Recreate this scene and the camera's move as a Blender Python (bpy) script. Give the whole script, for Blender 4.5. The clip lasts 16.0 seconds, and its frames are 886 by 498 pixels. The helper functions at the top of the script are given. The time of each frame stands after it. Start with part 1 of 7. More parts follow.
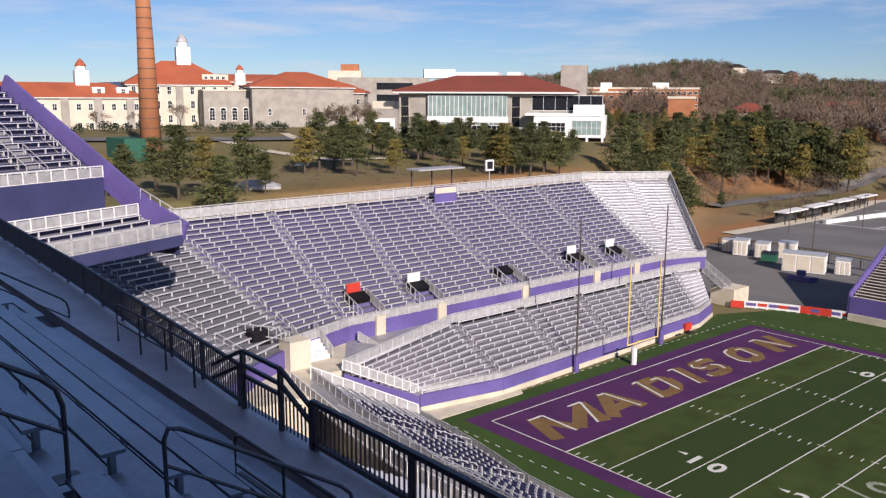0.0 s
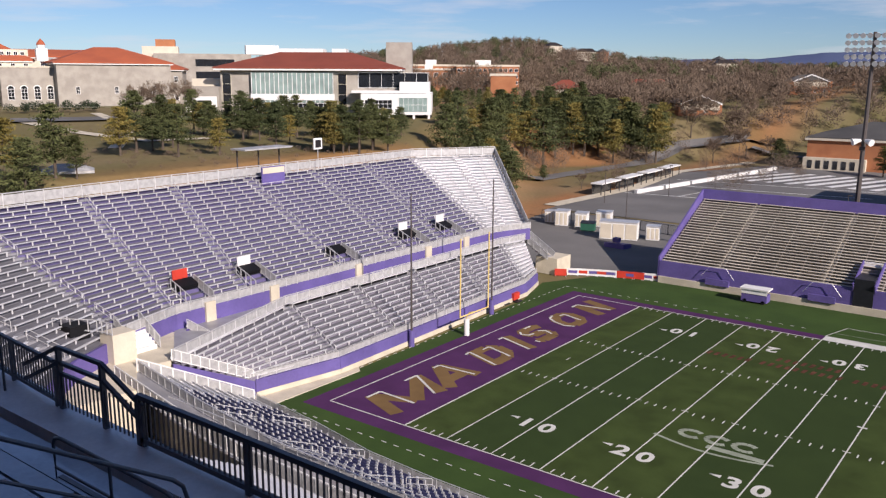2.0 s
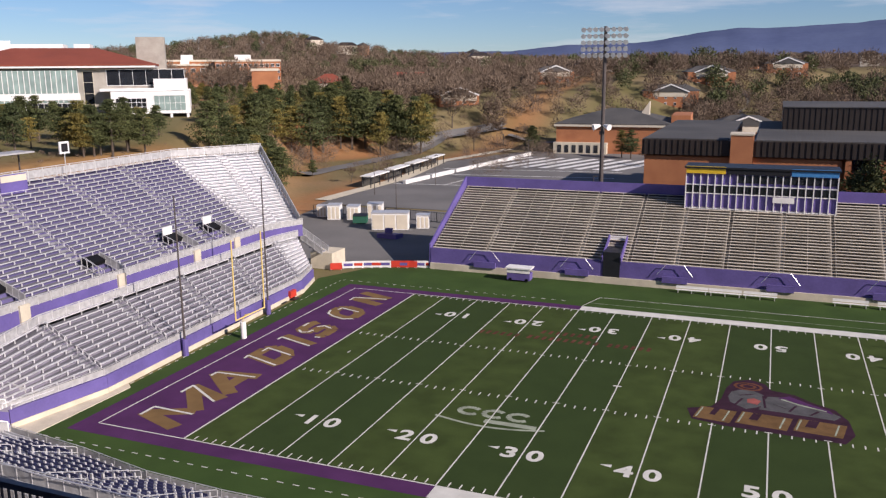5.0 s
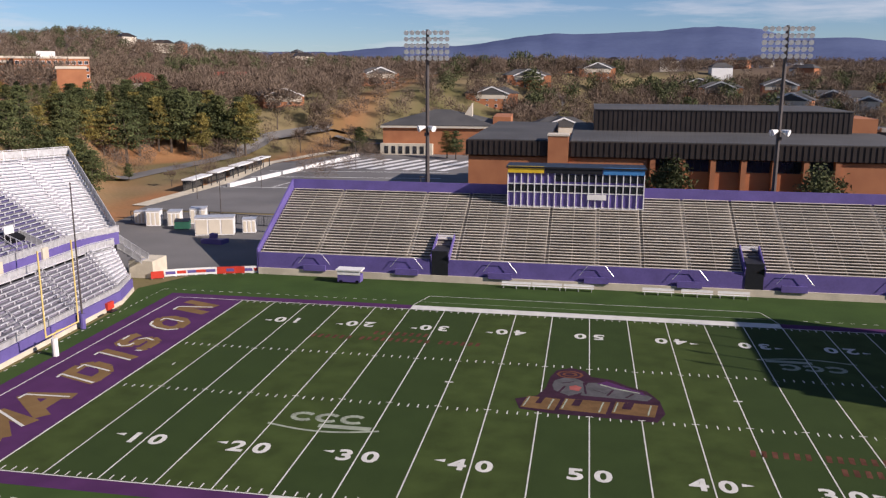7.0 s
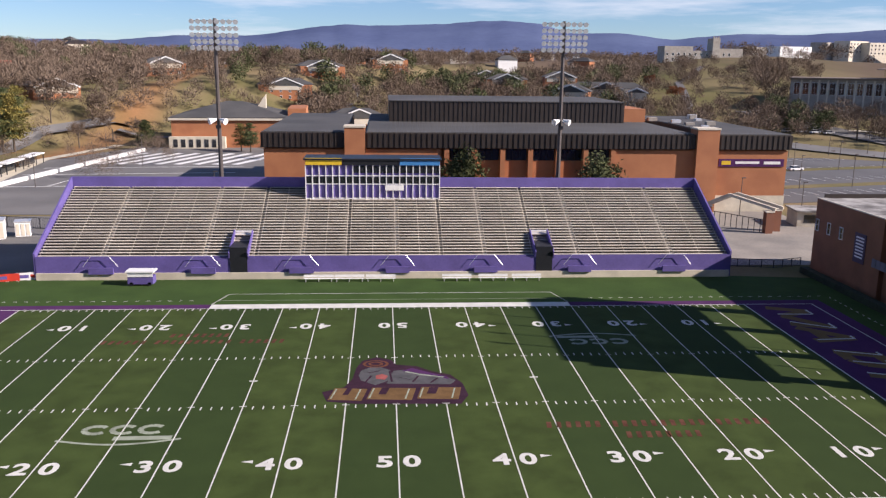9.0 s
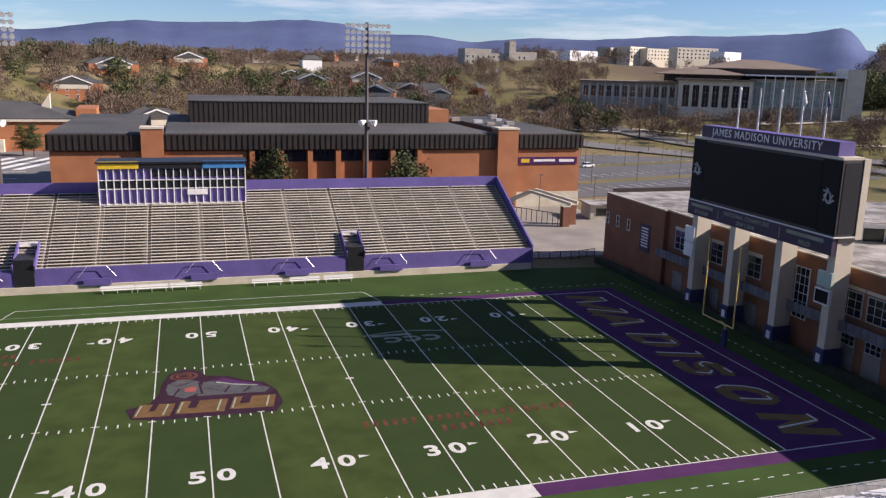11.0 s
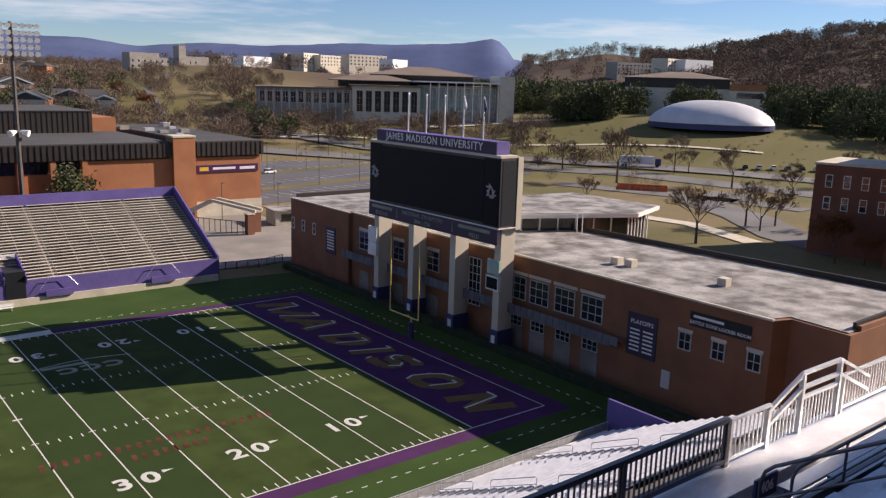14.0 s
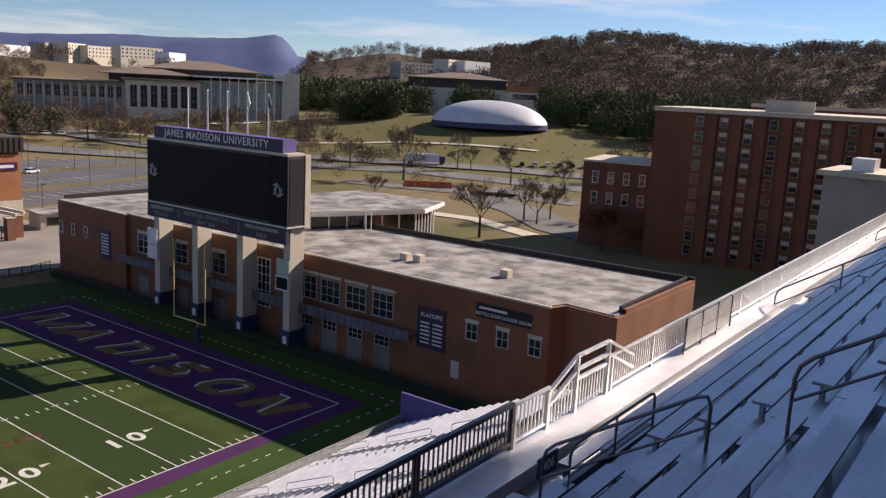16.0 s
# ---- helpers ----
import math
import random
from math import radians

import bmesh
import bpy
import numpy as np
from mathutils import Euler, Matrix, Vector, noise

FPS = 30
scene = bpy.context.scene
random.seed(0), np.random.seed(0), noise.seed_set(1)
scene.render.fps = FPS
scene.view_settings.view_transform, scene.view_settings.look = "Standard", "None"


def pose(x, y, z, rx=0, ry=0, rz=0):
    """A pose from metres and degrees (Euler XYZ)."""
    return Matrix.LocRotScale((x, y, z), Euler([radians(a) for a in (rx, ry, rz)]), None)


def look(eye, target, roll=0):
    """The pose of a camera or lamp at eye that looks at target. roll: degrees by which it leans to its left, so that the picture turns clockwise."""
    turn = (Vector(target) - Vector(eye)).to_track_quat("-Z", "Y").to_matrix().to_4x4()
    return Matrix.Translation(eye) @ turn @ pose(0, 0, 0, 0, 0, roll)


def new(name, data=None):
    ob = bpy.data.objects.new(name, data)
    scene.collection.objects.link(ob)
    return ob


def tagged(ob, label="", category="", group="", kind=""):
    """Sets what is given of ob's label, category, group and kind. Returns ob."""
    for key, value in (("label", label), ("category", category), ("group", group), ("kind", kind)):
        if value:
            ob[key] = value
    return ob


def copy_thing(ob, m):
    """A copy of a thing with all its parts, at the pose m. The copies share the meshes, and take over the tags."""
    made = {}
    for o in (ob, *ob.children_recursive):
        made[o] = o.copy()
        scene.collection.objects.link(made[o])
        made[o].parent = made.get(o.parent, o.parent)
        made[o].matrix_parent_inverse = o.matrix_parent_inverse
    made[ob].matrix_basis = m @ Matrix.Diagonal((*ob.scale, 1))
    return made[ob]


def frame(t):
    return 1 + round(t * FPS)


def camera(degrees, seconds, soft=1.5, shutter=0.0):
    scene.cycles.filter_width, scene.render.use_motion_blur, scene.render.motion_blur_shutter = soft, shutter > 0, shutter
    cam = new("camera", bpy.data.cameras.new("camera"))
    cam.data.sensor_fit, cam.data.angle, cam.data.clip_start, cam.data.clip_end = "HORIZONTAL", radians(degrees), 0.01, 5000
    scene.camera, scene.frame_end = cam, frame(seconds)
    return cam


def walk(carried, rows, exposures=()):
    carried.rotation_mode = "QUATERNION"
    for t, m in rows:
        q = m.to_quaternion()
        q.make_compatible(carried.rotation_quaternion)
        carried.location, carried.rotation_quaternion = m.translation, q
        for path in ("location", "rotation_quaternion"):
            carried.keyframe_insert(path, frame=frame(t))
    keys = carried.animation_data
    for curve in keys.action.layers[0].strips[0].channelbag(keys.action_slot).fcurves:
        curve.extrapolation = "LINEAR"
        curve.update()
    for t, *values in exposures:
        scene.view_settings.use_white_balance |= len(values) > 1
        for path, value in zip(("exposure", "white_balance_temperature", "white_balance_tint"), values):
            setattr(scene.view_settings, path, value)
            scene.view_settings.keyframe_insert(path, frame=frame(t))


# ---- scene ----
# camera: a slow pan from one place high in the upper deck
cam = camera(56.2, 16.0, soft=1.3)
PATH = [
    (0, 43.994, -52.159, 30.135, 49.15, -10.36, 0.27),
    (0.5, 44.006, -52.154, 30.141, 46.38, -10.64, 0.31),
    (1, 44.019, -52.162, 30.148, 43.68, -10.91, 0.25),
    (1.5, 44.046, -52.159, 30.159, 40.39, -11.41, 0.34),
    (2, 44.081, -52.170, 30.169, 37.41, -11.83, 0.27),
    (2.5, 44.117, -52.184, 30.181, 34.44, -11.90, 0.03),
    (3, 44.161, -52.181, 30.193, 32.05, -12.19, -0.19),
    (5.5, 44.416, -52.141, 30.264, 18.67, -12.26, -0.28),
    (6, 44.463, -52.142, 30.282, 15.63, -12.35, -0.00),
    (6.5, 44.503, -52.155, 30.300, 12.90, -12.38, -0.08),
    (7, 44.535, -52.174, 30.317, 9.77, -12.22, 0.22),
    (7.5, 44.567, -52.193, 30.330, 6.50, -12.41, 0.30),
    (8, 44.591, -52.209, 30.346, 3.21, -12.77, 0.37),
    (8.5, 44.609, -52.215, 30.366, -0.64, -12.86, 0.62),
    (9, 44.628, -52.214, 30.386, -4.19, -12.70, 0.73),
    (11.5, 44.785, -52.172, 30.487, -20.88, -12.36, 1.56),
    (12, 44.827, -52.161, 30.501, -24.60, -12.18, 1.57),
    (12.5, 44.863, -52.156, 30.493, -28.84, -11.88, 1.57),
    (13, 44.886, -52.154, 30.483, -32.68, -11.81, 1.50),
    (13.5, 44.915, -52.153, 30.477, -35.85, -11.55, 1.26),
    (14, 44.928, -52.153, 30.471, -39.15, -11.46, 1.74),
    (14.5, 44.937, -52.152, 30.471, -43.45, -11.42, 2.38),
    (15, 44.943, -52.151, 30.470, -46.93, -11.46, 2.48),
    (15.5, 44.953, -52.157, 30.471, -50.31, -11.36, 2.68),
    (16, 44.960, -52.154, 30.478, -53.84, -11.02, 2.92),
]


def held(x, y, z, yaw, pitch, lean):
    """A camera at a place, turned by yaw, pitch and lean, in degrees."""
    return pose(x, y, z, 0, 0, yaw) @ pose(0, 0, 0, 90 + pitch) @ pose(0, 0, 0, 0, 0, lean)


walk(cam, [(row[0], held(*row[1:])) for row in PATH], exposures=[(0.0, 0.12, 6500, 19), (3.0, 0.15, 6550, 19), (6.0, 0.16, 6550, 20), (7.2, 0.25, 6550, 20), (8.0, 0.53, 6550, 20), (9.0, 0.62, 6500, 20), (12.5, 0.55, 6800, 20), (16.0, 0.45, 7100, 20)])

# ---- world and sun ----
SUN = Vector((1.82, -0.57, 1.0)).normalized()
world = bpy.data.worlds.new("sky")
scene.world = world
world.use_nodes = True
wn = world.node_tree.nodes
wl = world.node_tree.links
bg = wn["Background"]
sky = wn.new("ShaderNodeTexSky")
sky.sky_type = "NISHITA"
sky.sun_disc = False
sky.sun_elevation = math.asin(SUN.z)
sky.sun_rotation = math.atan2(SUN.x, SUN.y)
sky.altitude = 1200.0
sky.air_density = 1.0
sky.dust_density = 0.0
sky.ozone_density = 5.0
# thin high cloud streaks
tc = wn.new("ShaderNodeTexCoord")
mp = wn.new("ShaderNodeMapping")
mp.inputs["Scale"].default_value = (1.6, 1.6, 14.0)
mp.inputs["Rotation"].default_value = (0.05, 0.0, 0.5)
cn = wn.new("ShaderNodeTexNoise")
cn.inputs["Scale"].default_value = 2.2
cn.inputs["Detail"].default_value = 7.0
cn.inputs["Roughness"].default_value = 0.6
cr = wn.new("ShaderNodeValToRGB")
cr.color_ramp.elements[0].position = 0.51
cr.color_ramp.elements[1].position = 0.72
cm = wn.new("ShaderNodeMix")
cm.data_type = "RGBA"
cmul = wn.new("ShaderNodeMath")
cmul.operation = "MULTIPLY"
cmul.inputs[1].default_value = 0.6
cm.inputs["B"].default_value = (9.0, 9.3, 9.7, 1)
wl.new(tc.outputs["Generated"], mp.inputs["Vector"])
wl.new(mp.outputs["Vector"], cn.inputs["Vector"])
wl.new(cn.outputs["Fac"], cr.inputs["Fac"])
wl.new(cr.outputs["Color"], cmul.inputs[0])
wl.new(cmul.outputs[0], cm.inputs["Factor"])
clear = wn.new("ShaderNodeMix")
clear.data_type, clear.blend_type = "RGBA", "MULTIPLY"
clear.inputs["Factor"].default_value = 1.0
clear.inputs["B"].default_value = (0.87, 0.98, 1.1, 1)
wl.new(sky.outputs["Color"], clear.inputs["A"])
wl.new(clear.outputs["Result"], cm.inputs["A"])
wl.new(cm.outputs["Result"], bg.inputs["Color"])
bg.inputs["Strength"].default_value = 0.072
sun = new("sun", bpy.data.lights.new("sun", "SUN"))
sun.data.energy = 5.6
sun.data.angle = radians(0.5)
sun.data.color = (1.0, 0.92, 0.82)
sun.matrix_world = look(SUN * 200, (0, 0, 0))


# ---- materials ----
def material(name, colour, rough=0.7, metal=0.0, second=None, scale=1.0, fine=12.0, vary=0.25, bump=0.05, island=0.0, spec=0.4):
    """A painted, woven or mineral surface: large stains and fine grain, with a little relief."""
    m = bpy.data.materials.new(name)
    m.use_nodes = True
    n, l = m.node_tree.nodes, m.node_tree.links
    b = n["Principled BSDF"]
    co = n.new("ShaderNodeTexCoord")
    big = n.new("ShaderNodeTexNoise")
    big.inputs["Scale"].default_value = scale
    big.inputs["Detail"].default_value = 5.0
    small = n.new("ShaderNodeTexNoise")
    small.inputs["Scale"].default_value = scale * fine
    small.inputs["Detail"].default_value = 4.0
    geo = n.new("ShaderNodeNewGeometry")
    l.new(geo.outputs["Position"], big.inputs["Vector"])
    l.new(geo.outputs["Position"], small.inputs["Vector"])
    mix = n.new("ShaderNodeMix")
    mix.data_type = "RGBA"
    c2 = second or tuple(c * (1 - vary) for c in colour)
    mix.inputs["A"].default_value = (*colour, 1)
    mix.inputs["B"].default_value = (*c2, 1)
    ramp = n.new("ShaderNodeMapRange")
    ramp.inputs["From Min"].default_value = 0.35
    ramp.inputs["From Max"].default_value = 0.65
    l.new(big.outputs["Fac"], ramp.inputs["Value"])
    l.new(ramp.outputs["Result"], mix.inputs["Factor"])
    hsv = n.new("ShaderNodeHueSaturation")
    val = n.new("ShaderNodeMapRange")
    val.inputs["To Min"].default_value = 1 - vary * 0.8
    val.inputs["To Max"].default_value = 1 + vary * 0.8
    l.new(small.outputs["Fac"], val.inputs["Value"])
    l.new(mix.outputs["Result"], hsv.inputs["Color"])
    if island:
        add = n.new("ShaderNodeMath")
        add.operation = "MULTIPLY"
        rnd = n.new("ShaderNodeMapRange")
        rnd.inputs["To Min"].default_value = 1 - island
        rnd.inputs["To Max"].default_value = 1 + island
        l.new(geo.outputs["Random Per Island"], rnd.inputs["Value"])
        l.new(rnd.outputs["Result"], add.inputs[0])
        l.new(val.outputs["Result"], add.inputs[1])
        l.new(add.outputs[0], hsv.inputs["Value"])
    else:
        l.new(val.outputs["Result"], hsv.inputs["Value"])
    l.new(hsv.outputs["Color"], b.inputs["Base Color"])
    b.inputs["Roughness"].default_value = rough
    b.inputs["Metallic"].default_value = metal
    b.inputs["Specular IOR Level"].default_value = spec
    if bump:
        bp = n.new("ShaderNodeBump")
        bp.inputs["Strength"].default_value = bump
        bp.inputs["Distance"].default_value = 0.05
        l.new(small.outputs["Fac"], bp.inputs["Height"])
        l.new(bp.outputs["Normal"], b.inputs["Normal"])
    return m


def striped(name, a, b2, width, scale):
    """Turf mown or woven in wide bands across the field."""
    m = material(name, a, 0.9, scale=scale, fine=60, vary=0.30, bump=0.25, spec=0.1)
    n, l = m.node_tree.nodes, m.node_tree.links
    geo = n.new("ShaderNodeNewGeometry")
    sep = n.new("ShaderNodeSeparateXYZ")
    l.new(geo.outputs["Position"], sep.inputs[0])
    d = n.new("ShaderNodeMath")
    d.operation = "PINGPONG"
    d.inputs[1].default_value = width
    l.new(sep.outputs["X"], d.inputs[0])
    g = n.new("ShaderNodeMapRange")
    g.inputs["From Min"].default_value = width * 0.47
    g.inputs["From Max"].default_value = width * 0.53
    l.new(d.outputs[0], g.inputs["Value"])
    hs = [x for x in n if x.bl_idname == "ShaderNodeHueSaturation"][0]
    mx = n.new("ShaderNodeMix")
    mx.data_type = "RGBA"
    mx.inputs["B"].default_value = (*b2, 1)
    l.new(hs.inputs["Color"].links[0].from_socket, mx.inputs["A"])
    half = n.new("ShaderNodeMath")
    half.operation = "MULTIPLY"
    half.inputs[1].default_value = 0.75
    l.new(g.outputs["Result"], half.inputs[0])
    l.new(half.outputs[0], mx.inputs["Factor"])
    l.new(mx.outputs["Result"], hs.inputs["Color"])
    return m


TURF = striped("turf", (0.052, 0.078, 0.021), (0.028, 0.049, 0.015), 9.144, 0.35)
TURF_EDGE = material("turf_edge", (0.047, 0.085, 0.022), 0.9, second=(0.036, 0.066, 0.018), scale=0.2, fine=80, vary=0.2, bump=0.25, spec=0.1)
TURF_PURPLE = material("turf_purple", (0.085, 0.030, 0.10), 0.9, scale=0.3, fine=60, vary=0.2, bump=0.2, spec=0.1)
TURF_GOLD = material("turf_gold", (0.20, 0.125, 0.055), 0.9, scale=0.4, fine=60, vary=0.2, bump=0.2, spec=0.1)
TURF_WHITE = material("turf_white", (0.62, 0.62, 0.58), 0.9, scale=0.8, fine=50, vary=0.15, bump=0.1, spec=0.1)
TURF_FADED = material("turf_faded", (0.33, 0.37, 0.29), 0.9, scale=0.7, fine=30, vary=0.3, bump=0.1, spec=0.1)
TURF_RED = material("turf_red", (0.13, 0.055, 0.035), 0.9, scale=0.9, fine=30, vary=0.45, bump=0.1, spec=0.1)
TURF_PINK = material("turf_pink", (0.34, 0.10, 0.09), 0.9, scale=0.9, fine=30, vary=0.3, bump=0.1, spec=0.1)
TURF_RUST = material("turf_rust", (0.15, 0.06, 0.035), 0.9, scale=0.9, fine=30, vary=0.3, bump=0.1, spec=0.1)
TURF_BRONZE = material("turf_bronze", (0.17, 0.10, 0.045), 0.9, scale=0.9, fine=30, vary=0.3, bump=0.1, spec=0.1)
TURF_GREY = material("turf_grey", (0.10, 0.10, 0.105), 0.9, scale=0.9, fine=30, vary=0.3, bump=0.1, spec=0.1)
TURF_DARK = material("turf_dark", (0.045, 0.02, 0.035), 0.9, scale=0.9, fine=30, vary=0.3, bump=0.1, spec=0.1)
CONCRETE = material("concrete", (0.46, 0.41, 0.34), 0.85, scale=0.6, fine=15, vary=0.25, bump=0.15)
# Concrete colour darkened to take in the field house's shade.
FORECOURT = material("darkened_forecourt", (0.30, 0.27, 0.23), 0.9, second=(0.20, 0.185, 0.165), scale=0.12, fine=20, vary=0.3, bump=0.1)
PALE_CONCRETE = material("pale_concrete", (0.62, 0.56, 0.44), 0.85, scale=0.5, fine=15, vary=0.2, bump=0.1)
PURPLE = material("purple_paint", (0.13, 0.10, 0.31), 0.6, scale=0.4, fine=10, vary=0.2, bump=0.03)
PURPLE_PALE = material("purple_risers", (0.125, 0.108, 0.245), 0.6, scale=0.5, fine=10, vary=0.2, bump=0.03)
NAVY = material("navy_paint", (0.05, 0.055, 0.14), 0.5, scale=0.4, fine=10, vary=0.2, bump=0.02)
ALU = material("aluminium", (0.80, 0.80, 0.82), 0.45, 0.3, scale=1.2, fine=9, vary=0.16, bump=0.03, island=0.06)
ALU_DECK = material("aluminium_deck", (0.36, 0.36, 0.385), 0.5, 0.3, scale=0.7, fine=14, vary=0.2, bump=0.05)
# Aluminium deck with the shade between rows put into its grey.
DECK_SHADED = material("shaded_deck_grey", (0.20, 0.20, 0.225), 0.6, 0.2, scale=0.7, fine=14, vary=0.25, bump=0.05)
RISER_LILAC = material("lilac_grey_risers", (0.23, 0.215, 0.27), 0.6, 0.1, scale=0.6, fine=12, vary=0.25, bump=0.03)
ALU_TREAD = material("bare_aluminium_tread", (0.335, 0.35, 0.39), 0.33, 1.0, scale=0.7, fine=14, vary=0.22, bump=0.06)
ALU_OLD = material("weathered_boards", (0.68, 0.62, 0.52), 0.7, 0.0, second=(0.52, 0.475, 0.40), scale=0.25, fine=9, vary=0.25, bump=0.06, island=0.1)
TREAD_OLD = material("weathered_treads", (0.42, 0.385, 0.325), 0.8, scale=0.4, fine=10, vary=0.3, bump=0.05)
RISER_OLD = material("weathered_risers", (0.25, 0.23, 0.20), 0.8, scale=0.4, fine=10, vary=0.3, bump=0.05)
GALV = material("galvanised_rail", (0.72, 0.72, 0.72), 0.4, 0.5, scale=2.0, fine=6, vary=0.12, bump=0.0)
MESH_PANEL = material("mesh_infill", (0.50, 0.50, 0.50), 0.6, 0.3, scale=2.0, fine=30, vary=0.25, bump=0.2)
# The same rail metal as GALV, with the deck's shade put into its colour.
RAIL_SHADED = material("rail_metal_in_shade", (0.13, 0.13, 0.145), 0.45, 0.5, scale=2.0, fine=6, vary=0.15, bump=0.0)
BLACK_METAL = material("black_metal", (0.022, 0.024, 0.03), 0.45, 0.2, scale=2.0, fine=6, vary=0.2, bump=0.0)
DARK_POLE = material("dark_pole", (0.10, 0.085, 0.08), 0.6, 0.2, scale=1.0, fine=6, vary=0.2, bump=0.0)
YELLOW = material("goalpost_yellow", (0.72, 0.55, 0.20), 0.45, scale=1.0, fine=8, vary=0.1, bump=0.0)
BRICK = material("brick_wall", (0.40, 0.165, 0.075), 0.85, second=(0.33, 0.13, 0.06), scale=0.25, fine=60, vary=0.18, bump=0.15)
BRICK_DARK = material("brick_dark", (0.20, 0.085, 0.05), 0.85, second=(0.16, 0.065, 0.04), scale=0.25, fine=40, vary=0.2, bump=0.15)
BRICK_FH = material("brick_field_house", (0.265, 0.115, 0.058), 0.85, second=(0.205, 0.09, 0.046), scale=0.3, fine=50, vary=0.2, bump=0.15)
BALCONY = material("blue_grey_balcony", (0.17, 0.18, 0.21), 0.5, 0.3, scale=0.8, fine=12, vary=0.25, bump=0.05)
DOME = material("grey_white_membrane", (0.60, 0.61, 0.63), 0.55, scale=0.15, fine=12, vary=0.12, bump=0.03)
CABINET = material("dark_cabinet", (0.075, 0.07, 0.07), 0.55, 0.2, scale=0.5, fine=10, vary=0.25, bump=0.05)
BAND = material("dark_plum_sign", (0.05, 0.035, 0.075), 0.5, scale=0.4, fine=10, vary=0.2, bump=0.02)
SIGN_GREEN = material("pale_green_sign", (0.42, 0.55, 0.48), 0.5, scale=0.6, fine=8, vary=0.15, bump=0.0)
BROWN_METAL = material("brown_fascia", (0.045, 0.036, 0.032), 0.5, 0.2, scale=0.5, fine=10, vary=0.2, bump=0.05)
ROOF_DARK = material("dark_membrane_roof", (0.055, 0.055, 0.055), 0.85, second=(0.085, 0.083, 0.08), scale=0.08, fine=30, vary=0.3, bump=0.08)
ROOF_BROWN = material("tan_shingle_roof", (0.22, 0.17, 0.13), 0.85, second=(0.17, 0.13, 0.10), scale=0.06, fine=40, vary=0.25, bump=0.1)
ROOF_LIGHT = material("weathered_pale_roof", (0.40, 0.385, 0.36), 0.8, second=(0.12, 0.11, 0.10), scale=0.4, fine=9, vary=0.5, bump=0.08)
ROOF_RED = material("red_tile_roof", (0.40, 0.105, 0.045), 0.8, second=(0.33, 0.085, 0.04), scale=0.15, fine=30, vary=0.2, bump=0.3)
ROOF_RED_DARK = material("dark_red_roof", (0.24, 0.06, 0.035), 0.75, second=(0.20, 0.05, 0.03), scale=0.15, fine=30, vary=0.2, bump=0.3)
STONE = material("grey_bluestone", (0.37, 0.345, 0.30), 0.85, second=(0.29, 0.265, 0.23), scale=0.4, fine=20, vary=0.25, bump=0.3)
CREAM = material("cream_render", (0.62, 0.56, 0.45), 0.8, scale=0.4, fine=15, vary=0.12, bump=0.05)
WHITE = material("white_paint", (0.78, 0.78, 0.76), 0.55, scale=0.8, fine=10, vary=0.1, bump=0.02)
GLASS_DARK = material("dark_glazing", (0.02, 0.023, 0.028), 0.12, 0.0, scale=0.6, fine=4, vary=0.3, bump=0.0, spec=0.8)
GLASS_PALE = material("pale_glazing", (0.28, 0.38, 0.36), 0.1, 0.0, scale=0.4, fine=4, vary=0.3, bump=0.0, spec=0.8)
SCREEN = material("dead_screen", (0.008, 0.008, 0.010), 0.6, 0.0, scale=1.0, fine=30, vary=0.2, bump=0.0, spec=0.2)
RED = material("red_plastic", (0.55, 0.05, 0.03), 0.5, scale=1.0, fine=8, vary=0.15, bump=0.0)
ORANGE = material("orange_netting", (0.75, 0.17, 0.05), 0.7, scale=1.0, fine=30, vary=0.3, bump=0.1)
GOLD = material("yellow_sign", (0.70, 0.47, 0.03), 0.5, scale=1.0, fine=8, vary=0.1, bump=0.0)
BLUE = material("blue_sign", (0.05, 0.22, 0.50), 0.5, scale=1.0, fine=8, vary=0.1, bump=0.0)
GREEN_PLASTIC = material("green_screen", (0.02, 0.11, 0.07), 0.7, scale=1.0, fine=8, vary=0.15, bump=0.0)
ASPHALT = material("asphalt", (0.115, 0.115, 0.118), 0.9, second=(0.085, 0.085, 0.09), scale=0.06, fine=60, vary=0.22, bump=0.1)
ASPHALT_OLD = material("old_asphalt", (0.17, 0.165, 0.16), 0.9, second=(0.12, 0.118, 0.115), scale=0.06, fine=60, vary=0.22, bump=0.1)
BARK = material("bark", (0.11, 0.085, 0.065), 0.9, scale=1.2, fine=10, vary=0.35, bump=0.3)
TWIGS = material("bare_twigs", (0.13, 0.095, 0.07), 0.9, second=(0.18, 0.135, 0.10), scale=0.02, fine=30, vary=0.3, bump=0.0, island=0.35, spec=0.1)
TWIGS_RUST = material("rust_leaves", (0.22, 0.09, 0.04), 0.9, second=(0.16, 0.075, 0.04), scale=0.05, fine=30, vary=0.3, bump=0.0, island=0.35, spec=0.1)
NEEDLES = material("pine_needles", (0.095, 0.105, 0.04), 0.85, second=(0.055, 0.07, 0.03), scale=0.07, fine=20, vary=0.35, bump=0.0, island=0.45, spec=0.15)
NEEDLES_GOLD = material("yellowing_needles", (0.21, 0.165, 0.045), 0.85, second=(0.14, 0.125, 0.04), scale=0.1, fine=20, vary=0.35, bump=0.0, island=0.4, spec=0.15)
EVERGREEN = material("far_evergreens", (0.105, 0.115, 0.055), 0.9, second=(0.07, 0.085, 0.04), scale=0.02, fine=40, vary=0.3, bump=0.0, island=0.4, spec=0.1)
